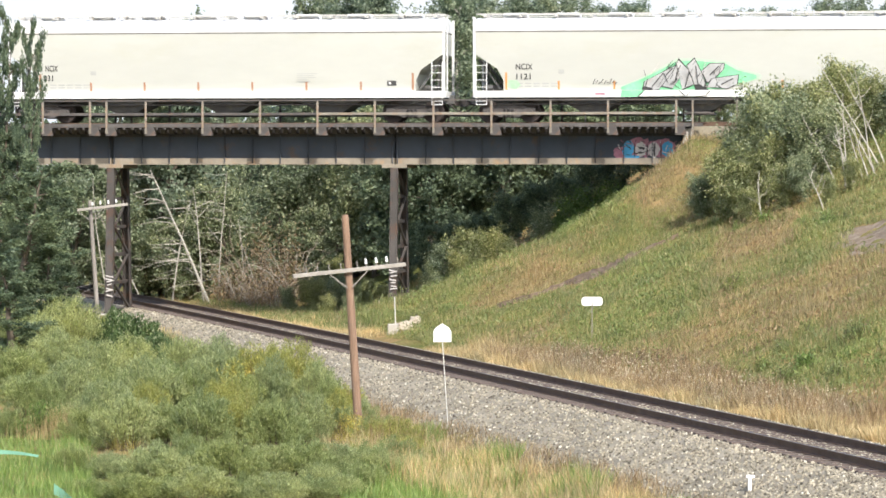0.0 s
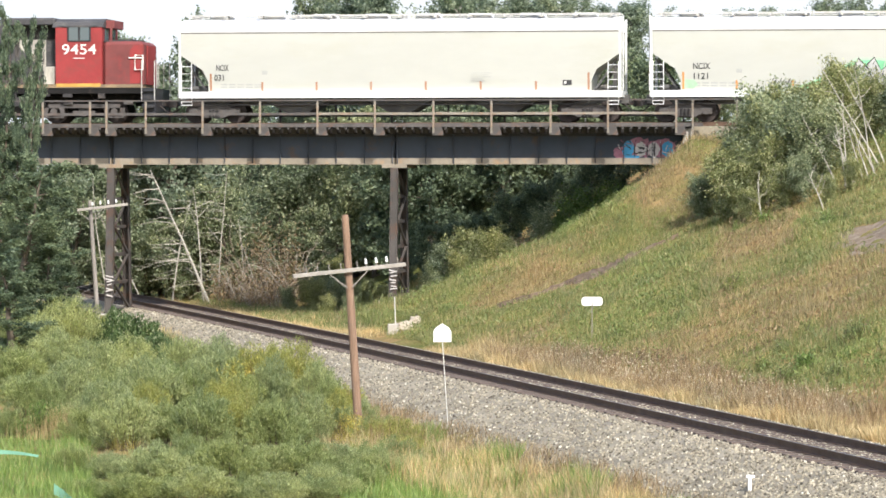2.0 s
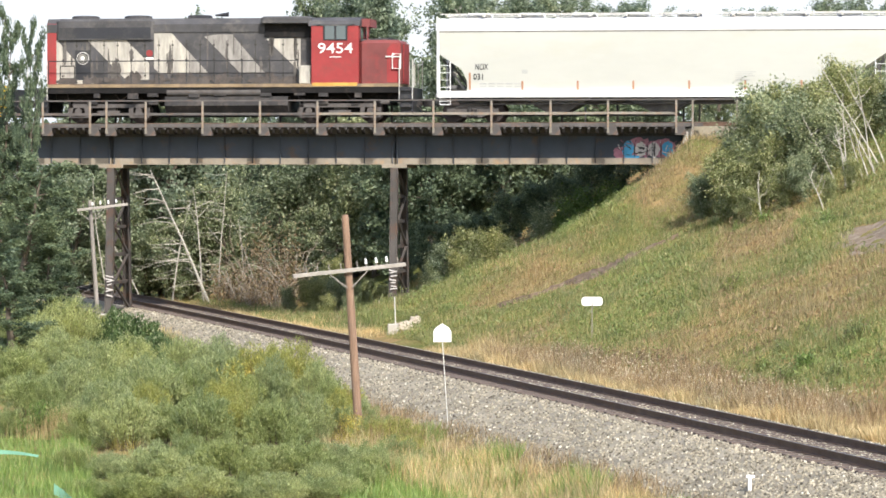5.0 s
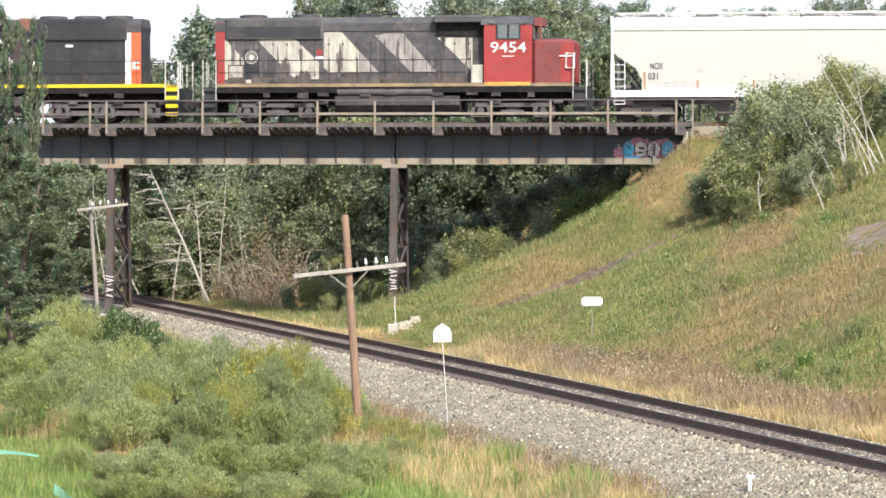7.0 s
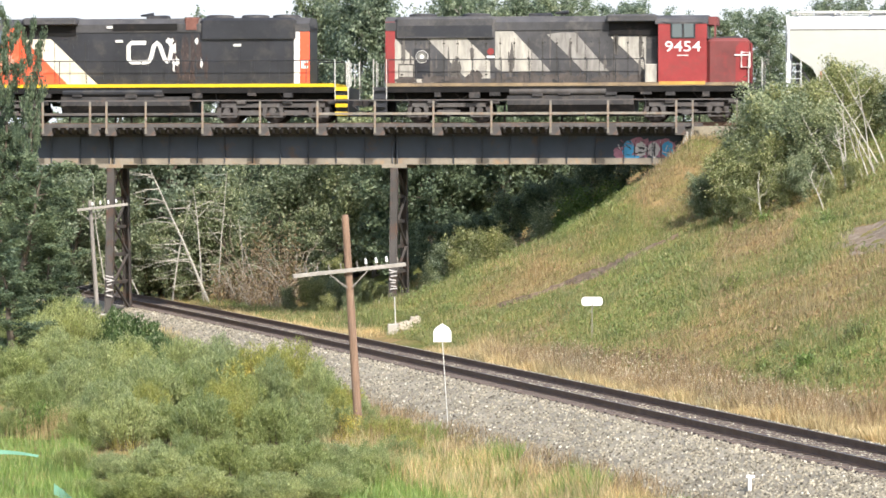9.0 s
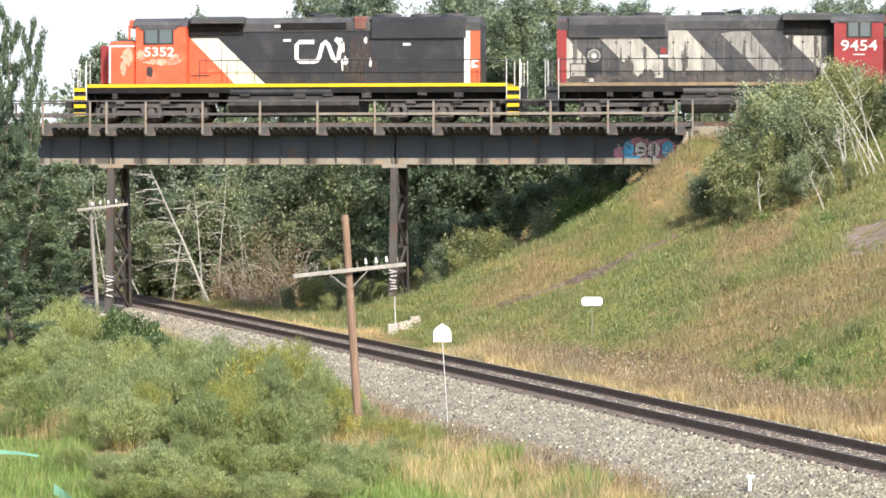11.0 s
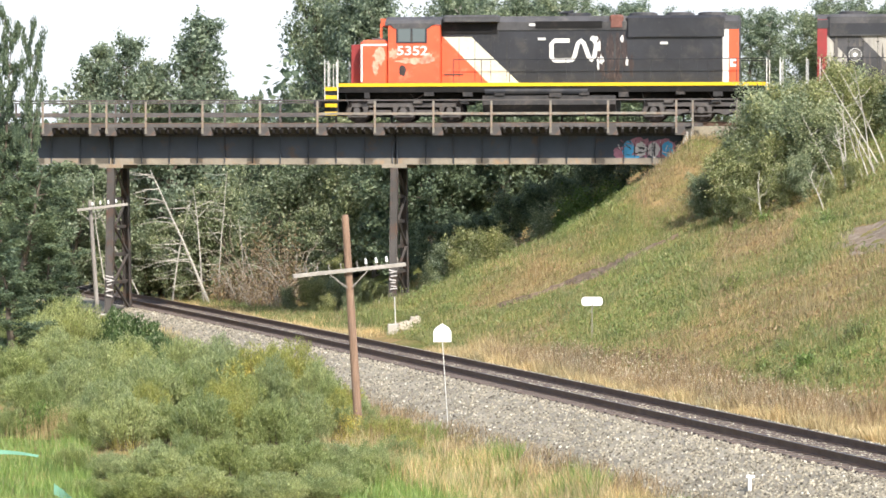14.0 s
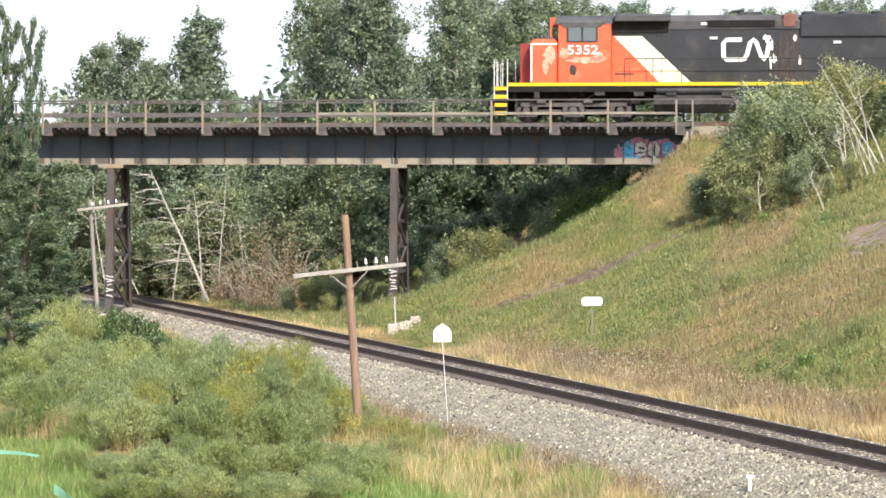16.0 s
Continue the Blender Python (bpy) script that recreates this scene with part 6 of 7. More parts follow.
def blades(name, seed, n, region, height, width, leafage, label, category="grass", lean=0.35):
    """Loose blades of grass on the land where region says so."""
    g = np.random.default_rng(seed)
    x, y, keep = region(g, n)
    x, y = x[keep], y[keep]
    z = land(x, y)
    n = len(x)
    # blades stand in tufts of uneven height
    h = height * g.uniform(0.45, 1.25, n) * (0.75 + 0.35 * np.sin(x * 1.7 + np.sin(y * 1.1) * 2) * np.cos(y * 0.9))
    w = g.uniform(0, 6.283, n)
    base = np.stack([x, y, z - 0.03], 1)
    side = np.stack([np.cos(w), np.sin(w), np.zeros(n)], 1) * (width * g.uniform(0.6, 1.3, n))[:, None] / 2
    tip = base + np.stack([g.normal(0, lean, n) * h, g.normal(0, lean, n) * h, h], 1)
    v = np.stack([base - side, base + side, tip], 1).reshape(-1, 3)
    o = new(name, quads_mesh(name, v, leafage, 3))
    return tagged(o, label, category, kind="stuff")


def across(x, y):
    return (x - track_x(y)) / 1.03


SCAR = [(2.1, 131.7), (3.4, 130.9), (4.7, 131.7), (6.0, 131.4), (7.4, 132.7), (8.4, 132.8), (9.4, 133.8)]


def scar_near(x, y):
    """How far a point lies from the worn path that climbs the bank."""
    best = np.full(np.shape(x), 99.0)
    for (ax, ay), (bx, by) in zip(SCAR, SCAR[1:]):
        f = np.clip(((x - ax) * (bx - ax) + (y - ay) * (by - ay)) / ((bx - ax) ** 2 + (by - ay) ** 2), 0, 1)
        best = np.minimum(best, np.hypot(x - ax - f * (bx - ax), (y - ay - f * (by - ay)) * 0.6))
    return best


def bare(x, y):
    """True on the bare soil patches of the bank."""
    a = np.hypot((x - 14.7) / 1.6, (y - 114.0) / 3.4) < 0.80 + 0.3 * np.sin(x * 5.1 + y) * np.sin(y * 1.9)
    return a | (scar_near(x, y) < 0.20 + 0.16 * np.sin(x * 3.1) * np.sin(y * 2.3) + 0.75 * np.exp(-((x - 5.6) / 1.1) ** 2))


def dryness(x, y):
    """Where the bank is parched (over 0) and where it is green (under 0)."""
    t = 0.45 * np.sin(x * 0.75 + 1.5 * np.sin(y * 0.13)) + 0.35 * np.sin(y * 0.31 + x * 0.4 + 2.0) + 0.3 * np.sin(x * 1.9 + y * 0.5) * np.sin(y * 0.9 - x)
    for cx, cy, rx, ry, k in ((9.3, 142, 1.3, 5.0, 2.2), (12.0, 103, 2.6, 8.0, 0.9), (9.5, 107, 1.6, 6.0, 0.6), (13.5, 110, 1.6, 5.0, 0.7), (2.5, 133.5, 3.0, 1.8, 0.9), (9.0, 138.5, 1.2, 2.5, 0.7), (11.6, 121, 1.2, 4, 0.7),
                              (6.2, 116, 2.2, 5.0, -1.2), (10.4, 97, 1.7, 4.5, -1.5), (11.6, 93, 1.4, 3.0, -0.9), (13.4, 121, 1.2, 4.0, -0.9), (8.2, 127, 2.0, 4.0, -1.0), (3.6, 128, 2.0, 3.5, -0.8), (4.5, 141, 3.0, 4.0, -0.7), (8.3, 112, 1.3, 3.0, -0.9), (0.0, 142, 2.5, 6.0, -0.8), (6.5, 144, 1.5, 4.0, -0.5)):
        t = t + k * np.exp(-((x - cx) / rx) ** 2 - ((y - cy) / ry) ** 2)
    return t


def build_grass():
    def strip(lo, hi, y0, y1, power=1.3):
        def region(g, n):
            y = y0 + (y1 - y0) * g.uniform(0, 1, n) ** power
            d = g.uniform(lo, hi, n)
            x = track_x(y) + d * 1.03
            return x, y, (np.abs(x) < 0.15 * y + 1)
        return region

    def bank(lo, hi):
        def region(g, n):
            y = 74 + 84 * g.uniform(0, 1, n)
            x = track_x(y) + (5.0 + 23 * g.uniform(0, 1, n)) * 1.03
            t = dryness(x, y) + g.normal(0, 0.35, n)
            return x, y, (x < 0.145 * y) & ~bare(x, y) & (t > lo) & (t < hi)
        return region

    def lower_left(g, n):
        y = 56 + 34 * g.uniform(0, 1, n)
        d = -4.3 - 16 * g.uniform(0, 1, n) ** 1.5
        x = track_x(y) + d * 1.03
        return x, y, (x > -0.145 * y) & (d < -4.6 - 0.5 * np.sin(y * 0.9)) & ((x < -0.104 * y) | (x > -0.030 * y) | (y < 66))

    blades("hill_grass", 1, 430000, bank(-9, 0.15), 0.30, 0.030, L_GRASS, "green and yellowing grass on the bank", lean=0.3)
    blades("hill_dry_grass", 2, 330000, bank(0.05, 9), 0.30, 0.026, L_HILLDRY, "dry tan grass patches on the bank", lean=0.25)
    blades("hill_straw", 12, 60000, bank(-0.6, 9), 0.48, 0.018, L_HILLDRY, "thin tall straw stalks on the bank", lean=0.18)
    blades("dry_grass", 3, 70000, strip(3.5, 5.6, 66, 122, 1.0), 0.58, 0.028, L_DRY, "tall dry straw-coloured grass beside the ballast")
    blades("brown_weeds", 4, 26000, strip(3.9, 5.9, 84, 116, 1.0), 0.80, 0.030, L_WEED, "brown seeding weeds beside the track", "weeds")
    blades("lush_grass", 5, 80000, lower_left, 0.55, 0.022, L_LUSH, "lush green grass below the ballast")
    blades("verge_weeds", 6, 26000, strip(-6.2, -3.7, 64, 132), 0.40, 0.022, L_WEED, "sparse brown weeds at the ballast edge", "weeds")
    blades("verge_straw", 7, 22000, strip(-7.5, -4.6, 58, 100), 0.75, 0.020, L_DRY, "pale straw grass by the ballast")
    blades("far_verge_grass", 8, 16000, strip(2.9, 5.2, 134, 174), 0.38, 0.03, L_DRY, "dry tan grass beside the track under the bridge")
    blades("far_verge_weeds", 9, 9000, strip(4.0, 7.0, 138, 172), 0.5, 0.05, L_BANK, "green weeds beside the track under the bridge", "weeds")
    blades("pier_verge_weeds", 10, 15000, strip(-7.0, -3.1, 118, 168), 0.45, 0.04, L_BANK, "green weeds beside the bridge pier", "weeds")
    blades("pier_verge_straw", 11, 9000, strip(-6.0, -2.8, 132, 168), 0.40, 0.03, L_DRY, "tan dry grass beside the bridge pier")
    g = np.random.default_rng(23)
    y = 86 + 28 * g.uniform(0, 1, 4200)
    x = track_x(y) + g.uniform(3.9, 5.9, 4200) * 1.03
    z = land(x, y) + g.uniform(0.45, 1.0, 4200) * (0.7 + 0.3 * np.sin(x * 4) * np.sin(y * 2.2))
    tagged(new("seed_heads", quads_mesh("seed_heads", leaves(g, np.stack([x, y, z], 1), 0.05, 0.035, 0.3), L_SEED)), "pale seed heads on the brown weeds", "weeds", kind="stuff")
    # straw tufts among the bushes
    for i, (b, yy, n) in enumerate(((-93, 81.5, 500), (-118, 92, 500), (-114, 91, 300), (-27, 93, 700), (-30, 95, 700), (-24, 90.5, 600), (-20, 90, 500), (-12, 87.5, 500))):
        cx, cy = place(b, yy)
        blades("straw_tuft", 30 + i, n, lambda g, n: (cx + g.normal(0, 0.5, n), cy + g.normal(0, 0.6, n), np.ones(n, dtype=bool)), 0.95 if i < 3 else 1.0, 0.022, L_HILLDRY if i < 3 else L_WEED, "tall pale straw grass tuft among the bushes", "grass", 0.16)
    # low broad-leaved weeds over the whole bank, in red-brown, tan and green drifts
    g = np.random.default_rng(17)
    for name, n, lo, hi, leafage, label in (("bank_weeds", 170000, -9, -0.05, L_BANK, "low leafy green weeds on the bank"), ("bank_brown_weeds", 130000, 0.25, 9, L_RUSSET, "brown and reddish seeding weeds on the bank"), ("bright_weeds", 60000, -9, -0.8, L_LUSH, "bright green leafy weeds on the bank")):
        y = g.uniform(72, 158, n)
        x = track_x(y) + g.uniform(5.0, 28, n) * 1.03
        t = dryness(x, y) + g.normal(0, 0.2, n)
        clump = 0.5 + 0.5 * np.sin(x * 3.1 + np.sin(y * 1.7)) * np.sin(y * 2.3)
        keep = (x < 0.145 * y) & ~bare(x, y) & (t > lo) & (t < hi) & (clump > g.uniform(0, 0.8, n))
        x, y, clump = x[keep], y[keep], clump[keep]
        z = land(x, y) + g.uniform(0.0, 1.0, len(x)) * (0.10 + 0.42 * clump)
        tagged(new(name, quads_mesh(name, spikes(g, np.stack([x, y, z], 1), 0.15, 0.040, 1.3), leafage, 3)), label, "weeds", kind="stuff")
    # leafy weeds that stand out of the turf
    weed = [make_bush(120, 0.6, 0.45, 26, 1000, 0.09, 0.04, L_LUSH, "green leafy weed on the bank", "weed", "leafy_weed", None, 0.15, 0.5),
            make_bush(121, 0.8, 0.45, 30, 1300, 0.08, 0.04, L_BANK, "grey-green seeding weed on the bank", "weed", "leafy_weed", None, 0.2, 0.8),
            make_bush(122, 0.8, 0.45, 30, 1300, 0.06, 0.03, L_WEED, "brown seeding weed on the bank", "weed", "seeding_weed", None, 0.3, 0.9)]
    spots = [(10.4, 96.5, 0.9, 0), (10.0, 99.5, 0.7, 1), (11.4, 95, 0.8, 0), (10.8, 93, 0.7, 1), (11.9, 92.5, 0.6, 0), (9.6, 95.5, 0.8, 1), (9.84, 114.4, 0.9, 1), (12.0, 97.5, 0.9, 1), (9.3, 98, 0.7, 1), (10.9, 101, 0.8, 1), (12.2, 127.5, 0.9, 0), (11.2, 128.5, 0.8, 0),
             (6.2, 106.5, 1.0, 2), (6.8, 105, 1.1, 2), (7.3, 102.5, 1.2, 2), (5.6, 108, 1.1, 2), (7.9, 100, 1.0, 2), (8.3, 97.8, 0.9, 2), (5.0, 110.5, 0.9, 2), (8.9, 95, 0.9, 2), (9.5, 92, 0.8, 2), (13.7, 121, 0.9, 0), (13.0, 122.5, 0.8, 0), (7.9, 112.3, 0.6, 1), (-1.2, 136, 0.9, 1), (0.2, 135.5, 0.8, 0), (0.9, 134.5, 0.7, 0)]
    for i, (x, y, sc, k) in enumerate(spots):
        (first if i in (0, 1, 12) else settle)(weed[k], x, y, sc, 1.9 * i, 0.04)
    # bare soil, a little proud of the turf
    for cx, cy, rx, ry, turn in ((14.7, 114.0, 1.7, 3.6, 0.0),):
        s = Shape()
        n, rings = 28, 6
        s.v.append((cx, cy, on_land(cx, cy) + 0.05))
        for r in range(1, rings + 1):
            for i in range(n):
                w = 2 * math.pi * i / n
                k = r / rings * (1 + 0.22 * math.sin(3 * w + 1) + 0.14 * math.sin(7 * w))
                a, b = rx * k * math.cos(w), ry * k * math.sin(w)
                x, y = cx + a * math.cos(turn) - b * math.sin(turn), cy + a * math.sin(turn) + b * math.cos(turn)
                s.v.append((x, y, on_land(x, y) + (0.02 + 0.07 * noise.noise(Vector((x * 1.7, y * 1.7, 0))) if r < rings else -0.05)))
        s.f += [(0, 1 + i, 1 + (i + 1) % n) for i in range(n)]
        for r in range(rings - 1):
            s.f += [(1 + r * n + i, 1 + (r + 1) * n + i, 1 + (r + 1) * n + (i + 1) % n, 1 + r * n + (i + 1) % n) for i in range(n)]
        tagged(new("bare_soil", s.mesh("bare_soil", M_SOIL, True)), "bare brown soil patch worn into the grassy bank", "soil", kind="structure")
    # the worn path: a shallow cut with a broken edge, ledge shade in its colour
    s, per, rng = Shape(), 7, random.Random(8)
    rows = []
    for (ax, ay), (bx, by) in zip(SCAR, SCAR[1:]):
        rows += [(ax + (bx - ax) * k / 8, ay + (by - ay) * k / 8) for k in range(8)]
    for i, (x, y) in enumerate(rows):
        f = i / (len(rows) - 1)
        wide = (0.14 + 0.85 * math.exp(-((f - 0.55) / 0.2) ** 2)) * rng.uniform(0.55, 1.3)
        for j in range(per):
            a = (j / (per - 1) - 0.5) * 2
            yy = y + a * wide * 1.5
            dip = 0.16 - 0.20 * abs(a) + 0.10 * noise.noise(Vector((x * 2.1, yy * 2.1, 0))) + (0.10 if j == per - 2 else 0)
            s.v.append((x, yy, on_land(x, yy) + dip))
    for i in range(len(rows) - 1):
        s.f += [(i * per + j, (i + 1) * per + j, (i + 1) * per + j + 1, i * per + j + 1) for j in range(per - 1)]
    tagged(new("worn_path", s.mesh("worn_path", M_DARKSOIL)), "bare brown soil of a worn path up the grassy bank, darkened with ledge shade", "path", kind="structure")


def build_deadwood():
    rng = random.Random(21)
    # a tangle of dead brush
    for b, y, w, h, n in ((-45.5, 164.5, 0.8, 5.0, 30), (-53.5, 165, 0.6, 5.6, 22), (-60, 165.5, 0.9, 3.6, 26), (-49.5, 164, 0.9, 3.0, 40), (-56, 164.3, 0.8, 2.2, 30), (-65, 166, 0.8, 2.4, 26), (23, 151, 0.5, 1.7, 22), (28, 151.3, 0.4, 1.4, 16)):
        x, y = place(b, y)
        t = thing("dead_brush", "tangled grey-brown dead brush beside the track", "brush", at=Matrix.Translation((x, y, on_land(x, y, 0.05))))
        for i in range(n):
            # limbs rise from the root, then arch over and hang
            a = rng.uniform(0, 6.283)
            o = 0.35 * w * math.sqrt(rng.random())
            line = crooked(rng, (o * math.cos(a), o * math.sin(a), 0), (0.25 * math.cos(a), 0.25 * math.sin(a), 1.0), h * rng.uniform(0.55, 1.2), 9, 0.13, 0.0)
            bow = rng.uniform(0.2, 1.6)
            pts = []
            for q, p in enumerate(line):
                f = q / 9
                pts.append(Vector((p.x + math.cos(a) * w * 0.5 * f * f, p.y + math.sin(a) * w * 0.5 * f * f, max(0.05, p.z - bow * h * 0.8 * max(0, f - 0.45) ** 1.5))))
            r = rng.uniform(0.014, 0.034)
            part("limb", Shape().tube(pts, [r * (1 - 0.8 * j / 9) for j in range(10)], 4), M_DEADWOOD if i % 3 else M_BIRCH, t)
        g = np.random.default_rng(int(y * 7 + b))
        pts = g.normal(size=(int(330 * h), 3)) * (w * 0.5, w * 0.5, h * 0.22) + (0, 0, h * 0.30)
        pts[:, 2] = np.abs(pts[:, 2])
        part("withered_foliage", quads_mesh("withered_foliage", leaves(g, pts, 0.13, 0.07), L_WEED), L_WEED, t)
    # leaning dead trunks
    for b, y, dx, h, r, side in ((-68.5, 166, -3.0, 7.4, 0.085, -1), (-70.5, 166.5, -0.5, 6.0, 0.05, 0), (-88, 166, -2.6, 5.4, 0.04, 0), (-98, 166, -1.2, 6.4, 0.04, 0), (-57, 167, -0.9, 4.6, 0.045, 0), (-66, 167, -0.2, 6.6, 0.04, -1), (-80, 168, 0.3, 5.4, 0.05, -1)):
        x, y = place(b, y)
        t = thing("dead_tree", "bare pale leaning dead tree", "tree", at=Matrix.Translation((x, y, on_land(x, y, 0.1))))
        line = crooked(rng, (0, 0, 0), (dx, 0.2, h), h, 8, 0.03)
        part("trunk", Shape().tube(line, [r * (1 - 0.7 * j / 8) for j in range(9)], 7), M_BIRCH, t)
        for q in range(16 if side else 8):
            f = rng.uniform(1.2, 7.9)
            start = line[int(f)].lerp(line[int(f) + 1], f - int(f))
            way = (side * rng.uniform(0.6, 1.2), rng.gauss(0, 0.4), rng.uniform(-0.15, 0.3)) if side else (rng.gauss(0, 1.0), rng.gauss(0, 0.6), rng.uniform(-0.2, 0.9))
            br = crooked(rng, start, way, rng.uniform(1.0, 2.4) if side else rng.uniform(0.6, 2.0), 7, 0.13, -0.03)
            part("branch", Shape().tube(br, [max(0.008, r * 0.38 * (1 - 0.8 * k / 7)) for k in range(8)], 4), M_BIRCH, t)


build_trees()
build_bank_shrubs()
build_willows()
build_deadwood()
build_grass()


# ---- poles, signs and small things ----
def utility_pole(x, y, lean_x, top, arm_len, arm_z, arm_off, tilt, pins, wood, label, r):
    z0 = on_land(x, y, 0.3)
    t = thing("utility_pole", label, "utility pole", "trackside utility poles", at=Matrix.Translation((x, y, z0)))
    h = top - z0
    part("shaft", Shape().tube([(0, 0, 0), (lean_x * 0.5, 0, h * 0.5), (lean_x * 0.985, 0, h - 0.06), (lean_x, 0, h)], [r * 1.15, r * 1.03, r * 0.92, r * 0.7], 14), wood, t, smooth=False)
    za = arm_z - z0
    xa = lean_x * za / h
    turn = Matrix.Translation((xa + arm_off, -r - 0.055, za)) @ Matrix.Rotation(radians(13), 4, "Z") @ Matrix.Rotation(radians(-tilt), 4, "Y")
    arm = part("crossarm", Shape().chamfer(-arm_len / 2, arm_len / 2, -0.045, 0.045, -0.05, 0.05, 0.012), M_ARM, t, "weathered grey timber crossarm", at=turn)
    for p, full in pins:
        part("pin", Shape().tube([(p, 0, 0.05), (p, 0, 0.21)], 0.016, 6), M_POLEGREY, arm)
        if full:
            part("insulator", Shape().tube([(p, 0, 0.12), (p, 0, 0.15), (p, 0, 0.18), (p, 0, 0.24), (p, 0, 0.26)], [0.042, 0.038, 0.032, 0.034, 0.016], 12), M_CERAMIC, arm, "white insulator")
    c = -arm_off
    for s in (-1, 1):
        part("brace", Shape().bar((c + s * 0.5, -0.03, -0.07), (c + s * 0.06, 0.0, -0.46), 0.012, 0.028), M_POLEGREY, arm)


utility_pole(-2.17, 89.5, -0.42, 4.70, 3.05, 3.24, 0.03, 5.6, [(-1.15, 0), (-0.85, 0), (-0.54, 0), (-0.22, 0), (0.22, 0), (0.46, 1), (0.74, 1), (1.02, 1), (1.32, 0)], M_POLE, "leaning brown wooden utility pole with one crossarm", 0.105)
utility_pole(-13.75, 136.0, -0.42, 4.72, 2.07, 4.46, 0.50, 6.6, [(-0.75, 0), (-0.38, 1), (-0.06, 1), (0.26, 1), (0.58, 1), (0.86, 0)], M_POLEGREY, "grey wooden utility pole with a leaning crossarm", 0.085)


def post_sign(name, x, y, base, lean, post_h, outline, label, post_r, metal):
    t = thing(name, label, "sign", at=Matrix.Translation((x, y, base)))
    part("post", Shape().bar((0, 0, -0.3), (lean, 0, post_h), post_r * 2, post_r), metal, t)
    plate = part("plate", Shape().prism(outline, 0.02, 0.026), M_SIGN, t, at=Matrix.Translation((lean, 0, post_h)))
    part("rib", Shape().box(-0.02, 0.02, 0.0, 0.017, min(p[1] for p in outline) + 0.02, max(p[1] for p in outline) - 0.03), M_STEELPOST, plate)


post_sign("sign_post", 0.163, 89.0, -1.03, -0.18, 2.46, [(-0.235, -0.07), (0.235, -0.07), (0.235, 0.22), (0.16, 0.32), (0.0, 0.42), (-0.16, 0.32), (-0.235, 0.22)], "blank white back of a trackside sign on a thin post", 0.022, M_STEELPOST)
rounded = [(sx * 0.26 + 0.10 * math.cos(w), sz * 0.05 + 0.10 * math.sin(w)) for sx, sz, w0 in ((1, 1, 0), (-1, 1, 90), (-1, -1, 180), (1, -1, 270)) for w in [radians(w0 + k * 30) for k in range(4)]]
sx2, sy2 = place(44.0, 115)
post_sign("marker_sign", sx2, sy2, on_land(sx2, sy2), 0.0, 1.32, rounded, "small white rounded sign on a thin post in grass", 0.014, M_POLEGREY)

st = thing("marker_stake", "short white stake in the ballast", "stake", at=Matrix.Translation((6.19, 68.3, -0.66)))
part("shaft", Shape().chamfer(-0.035, 0.035, -0.03, 0.03, -0.2, 0.36, 0.01), M_SIGN, st)
part("cap", Shape().box(-0.07, 0.10, -0.032, 0.032, 0.30, 0.355), M_SIGN, st)


def boulder(seed, x, y, w, h, label):
    rng = random.Random(seed)
    bm = bmesh.new()
    bmesh.ops.create_icosphere(bm, subdivisions=3, radius=1)
    for v in bm.verts:
        k = 1 + 0.5 * noise.noise(v.co * 1.4 + Vector((seed, 0, 0))) + 0.22 * noise.noise(v.co * 3.3 + Vector((0, seed, 0)))
        v.co = Vector((v.co.x * w / 2 * k, v.co.y * w * 0.36 * k, v.co.z * h * 0.62 * k))
    me = bpy.data.meshes.new("boulder")
    bm.to_mesh(me)
    bm.free()
    me.materials.append(M_BOULDER)
    o = new("boulder", me)
    o.matrix_basis = Matrix.Translation((x, y, on_land(x, y) + h * 0.35)) @ Matrix.Rotation(rng.random(), 4, "Z")
    tagged(o, label, "boulder")


boulder(3, -1.55, 134.5, 0.85, 0.40, "pale limestone boulder in the grass")
boulder(5, -1.12, 135.0, 0.55, 0.34, "small pale boulder in the grass")
boulder(9, -12.75, 140.5, 1.0, 0.5, "pale boulder below the bridge pier")
cb = thing("concrete_marker", "grey concrete block with a thin rod", "marker", at=Matrix.Translation((-1.98, 134.2, on_land(-1.98, 134.2))))
part("block", Shape().chamfer(-0.22, 0.22, -0.2, 0.2, -0.3, 0.42, 0.04), M_CONCRETE, cb)
part("rod", Shape().tube([(0.1, 0, 0.4), (0.06, 0, 1.5)], 0.025, 6), M_STEELPOST, cb)
wp = thing("white_post", "slim white post at the end of the bridge", "post", at=BRIDGE @ Matrix.Translation((u_of(1316), -2.75, -0.75)))
part("shaft", Shape().bar((0, 0, -0.3), (0.1, 0, 1.92), 0.09, 0.06), M_SIGN, wp)
wp2 = thing("white_post", "short white marker post on the far walkway", "post", at=BRIDGE @ Matrix.Translation((u_of(1018) + 0.1, 2.1, -0.14)))
part("shaft", Shape().bar((0, 0, 0), (0, 0, 0.85), 0.08, 0.05), M_SIGN, wp2)


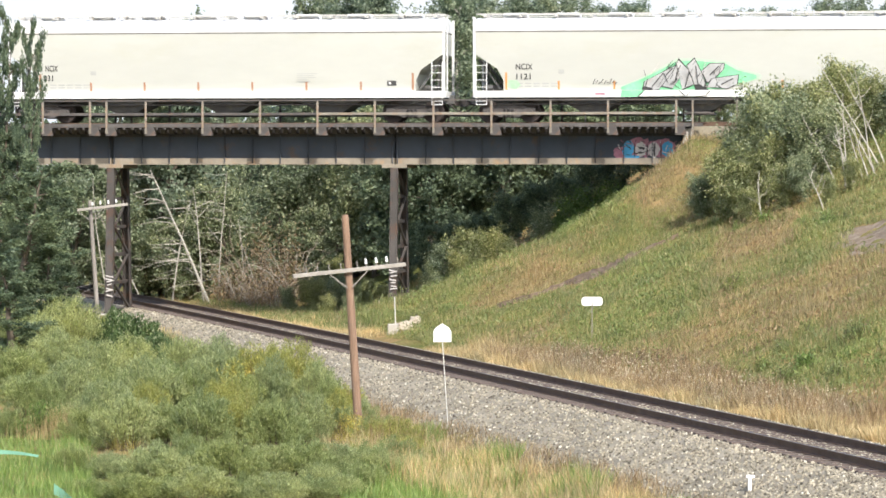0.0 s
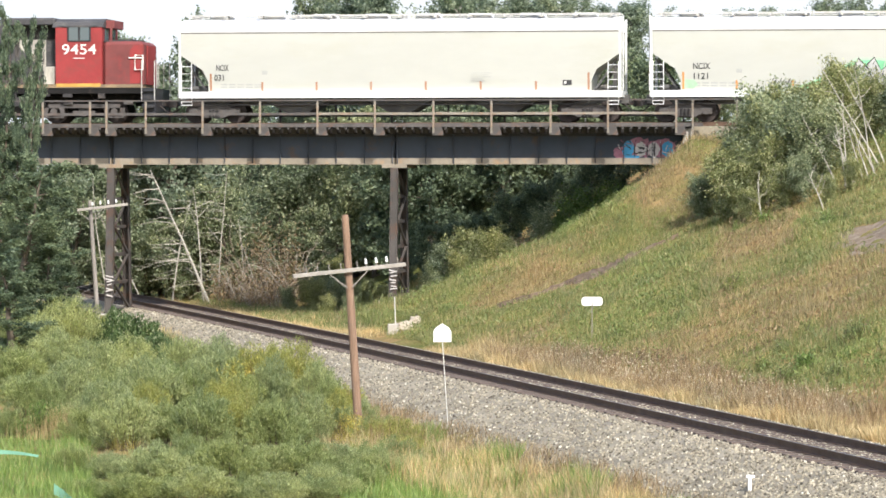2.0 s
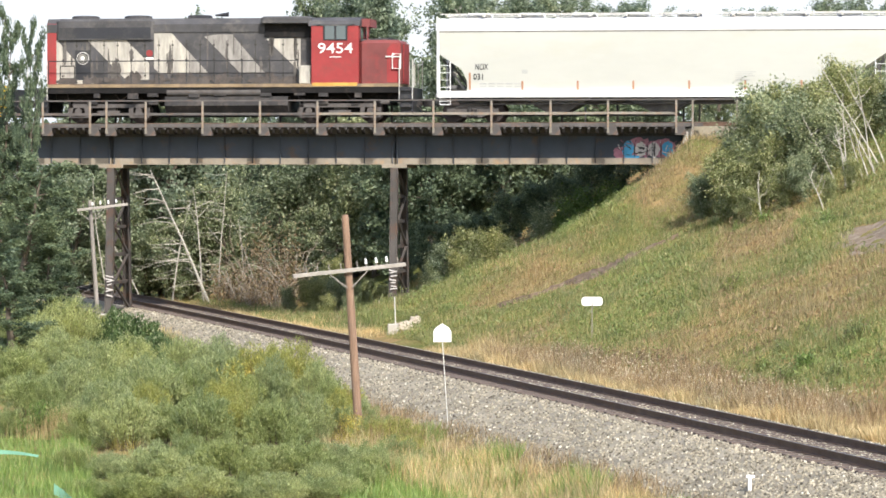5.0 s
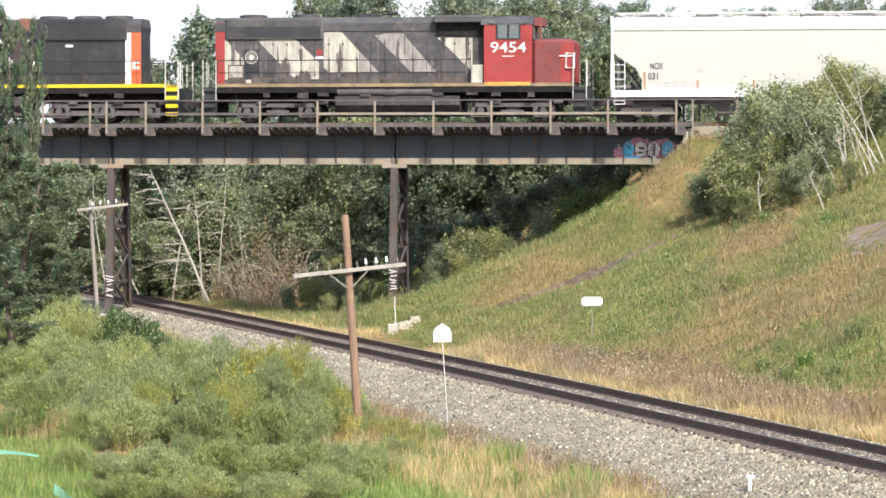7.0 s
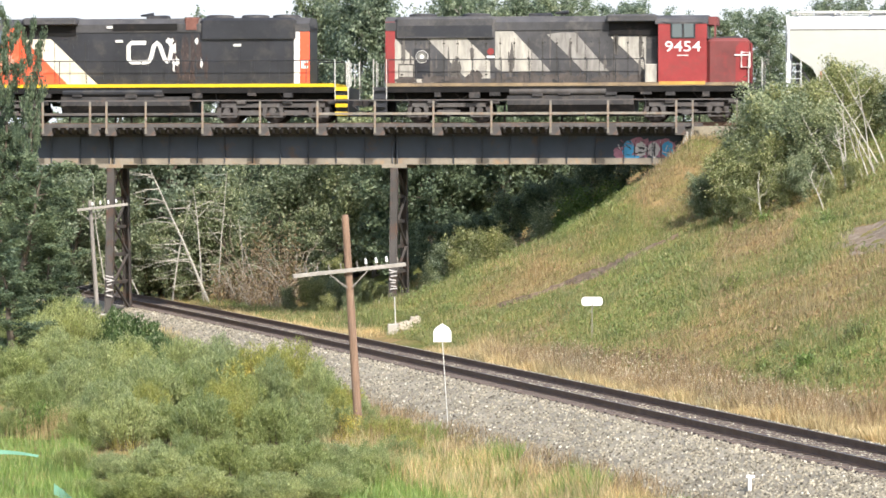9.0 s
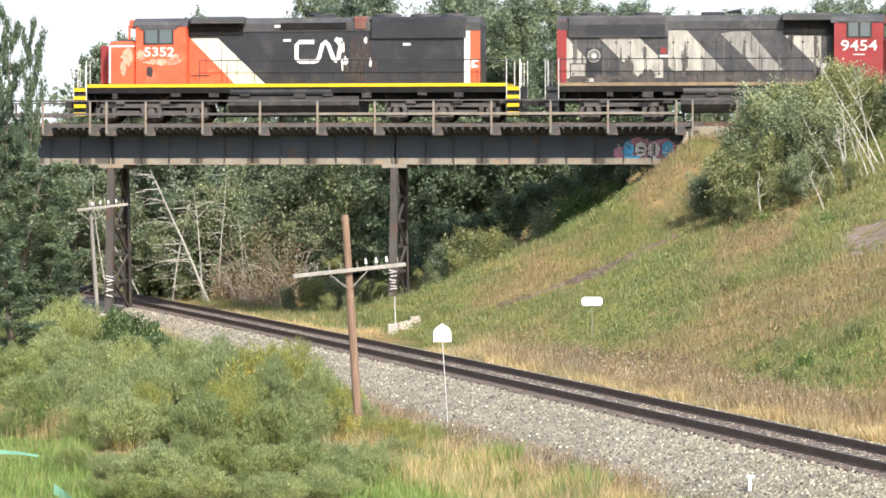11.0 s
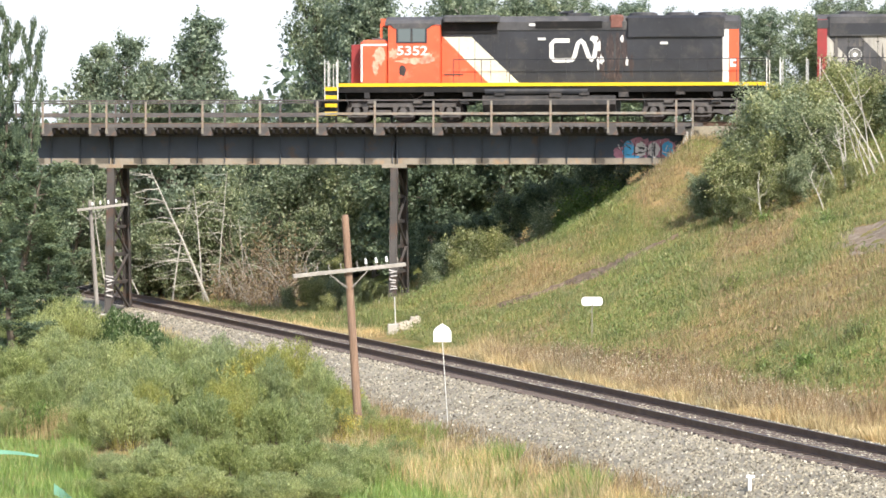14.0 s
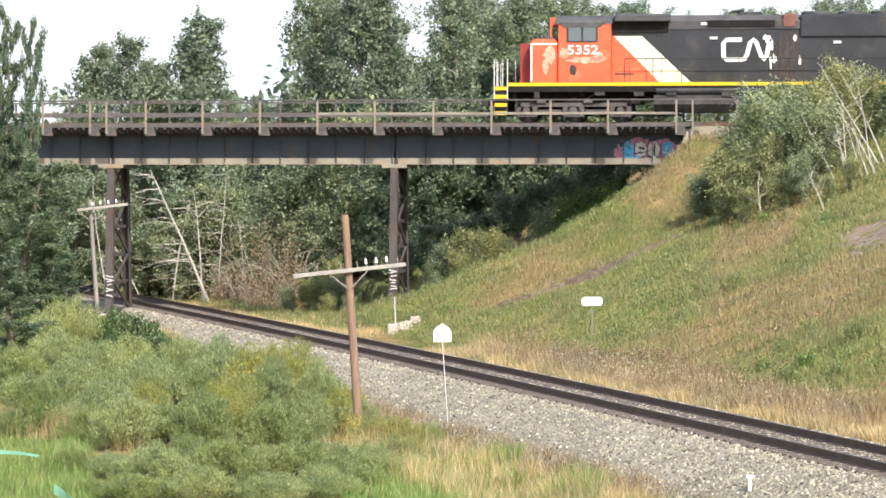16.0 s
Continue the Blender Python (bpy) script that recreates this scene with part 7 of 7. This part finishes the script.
# spray paint on the bridge
def bridge_paint():
    rng = random.Random(13)
    y = -G_Y - 0.014
    cx, cz = u_of(1140), -1.13
    for dx, dz, rx, rz, m in ((-1.0, -0.25, 0.36, 0.30, M_SPRAYP), (-0.2, 0.0, 0.7, 0.42, M_SPRAYP), (0.75, -0.02, 0.62, 0.42, M_SPRAYP), (-0.72, -0.05, 0.26, 0.34, M_SPRAYB), (-0.18, -0.06, 0.24, 0.33, M_SPRAYW),
                              (0.40, -0.08, 0.24, 0.34, M_SPRAYW), (0.98, -0.06, 0.26, 0.36, M_SPRAYB), (-0.55, -0.38, 0.35, 0.06, M_SPRAYB), (0.42, -0.1, 0.06, 0.28, M_INK), (-0.15, 0.0, 0.13, 0.05, M_INK), (-0.2, -0.2, 0.12, 0.05, M_INK), (-0.45, -0.1, 0.03, 0.33, M_INK), (0.1, -0.1, 0.03, 0.33, M_INK), (0.7, -0.1, 0.03, 0.33, M_INK)):
        part("spray_paint", Shape().prism(blob(rng, cx + dx, cz + dz, rx, rz), y, y + 0.01), m, bridge, "blue and pink spray paint")
        y -= 0.0022
    for i in range(40):
        a, b, w, l = rng.uniform(-1.2, 1.2), rng.uniform(-0.34, 0.28), rng.uniform(0, 3.14), rng.uniform(0.08, 0.3)
        part("spray_stroke", Shape().bar((cx + a, y - 0.003, cz + b), (cx + a + l * math.cos(w), y - 0.003, cz + max(-0.42, min(0.36, b + l * math.sin(w)))), 0.006, rng.uniform(0.02, 0.045)), (M_INK, M_SPRAYP, M_INK, M_SPRAYW)[i % 4], bridge)
    for up, zb in ((u_of(197), 0.9), (u_of(697), 1.2)):
        for k in range(7):
            z = zb - DECK_Z + (k - 3) * 0.14
            part("spray_stroke", Shape().bar((up - 0.16 + rng.uniform(0, 0.1), -2.03, z), (up + 0.12 + rng.uniform(0, 0.1), -2.03, z + rng.uniform(-0.1, 0.1)), 0.02, 0.05), M_SPRAYW, bridge)


bridge_paint()

# green plastic netting lying in the grass
M_NET = mat("green_plastic_net", (0.20, 0.42, 0.29), 0.8, 0, 0.2, 2, 30)
for b0, b1, ya, yb, h in ((-133, -119.5, 74.0, 73.6, 0.10), (-115, -106, 70.6, 69.8, 0.22)):
    x0, x1 = b0 / 1000 * ya, b1 / 1000 * yb
    s = Shape()
    n = 14
    for i in range(n + 1):
        f = i / n
        x, y = x0 + (x1 - x0) * f, ya + (yb - ya) * f + 0.08 * math.sin(5 * f)
        z = on_land(x, y) + (0.86 if ya > 72 else 0.42 - 0.35 * f)
        hh = h * (1 - 0.6 * f)
        s.v += [(x, y, z), (x, y + 0.03, z + hh), (x, y + 0.05, z + hh), (x, y + 0.02, z)]
    for i in range(n):
        for j in range(4):
            s.f.append((i * 4 + j, (i + 1) * 4 + j, (i + 1) * 4 + (j + 1) % 4, i * 4 + (j + 1) % 4))
    tagged(new("plastic_netting", s.mesh("plastic_netting", M_NET)), "translucent green plastic netting lying in the grass", "netting")

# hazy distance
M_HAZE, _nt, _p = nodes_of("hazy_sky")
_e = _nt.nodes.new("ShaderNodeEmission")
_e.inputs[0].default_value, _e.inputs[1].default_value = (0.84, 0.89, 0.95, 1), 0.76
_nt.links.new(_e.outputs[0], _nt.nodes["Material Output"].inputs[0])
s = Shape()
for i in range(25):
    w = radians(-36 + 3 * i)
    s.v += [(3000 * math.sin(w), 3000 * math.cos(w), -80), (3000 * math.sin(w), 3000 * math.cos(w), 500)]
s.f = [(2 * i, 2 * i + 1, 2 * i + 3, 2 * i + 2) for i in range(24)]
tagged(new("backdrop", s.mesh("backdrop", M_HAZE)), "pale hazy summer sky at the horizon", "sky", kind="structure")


def motions():
    for ob, centre in VEHICLES:
        walk(ob, [(t, BRIDGE @ Matrix.Translation((centre + travel(t), 0, 0))) for t in range(0, 17)])
    for w, a, r in WHEELS:
        rows = []
        for i in range(0, 129):
            t = i * 0.125
            rows.append((t, pose(a, 0, r, 0, math.degrees((travel(t) - travel(0)) / r), 0)))
        walk(w, rows)


motions()
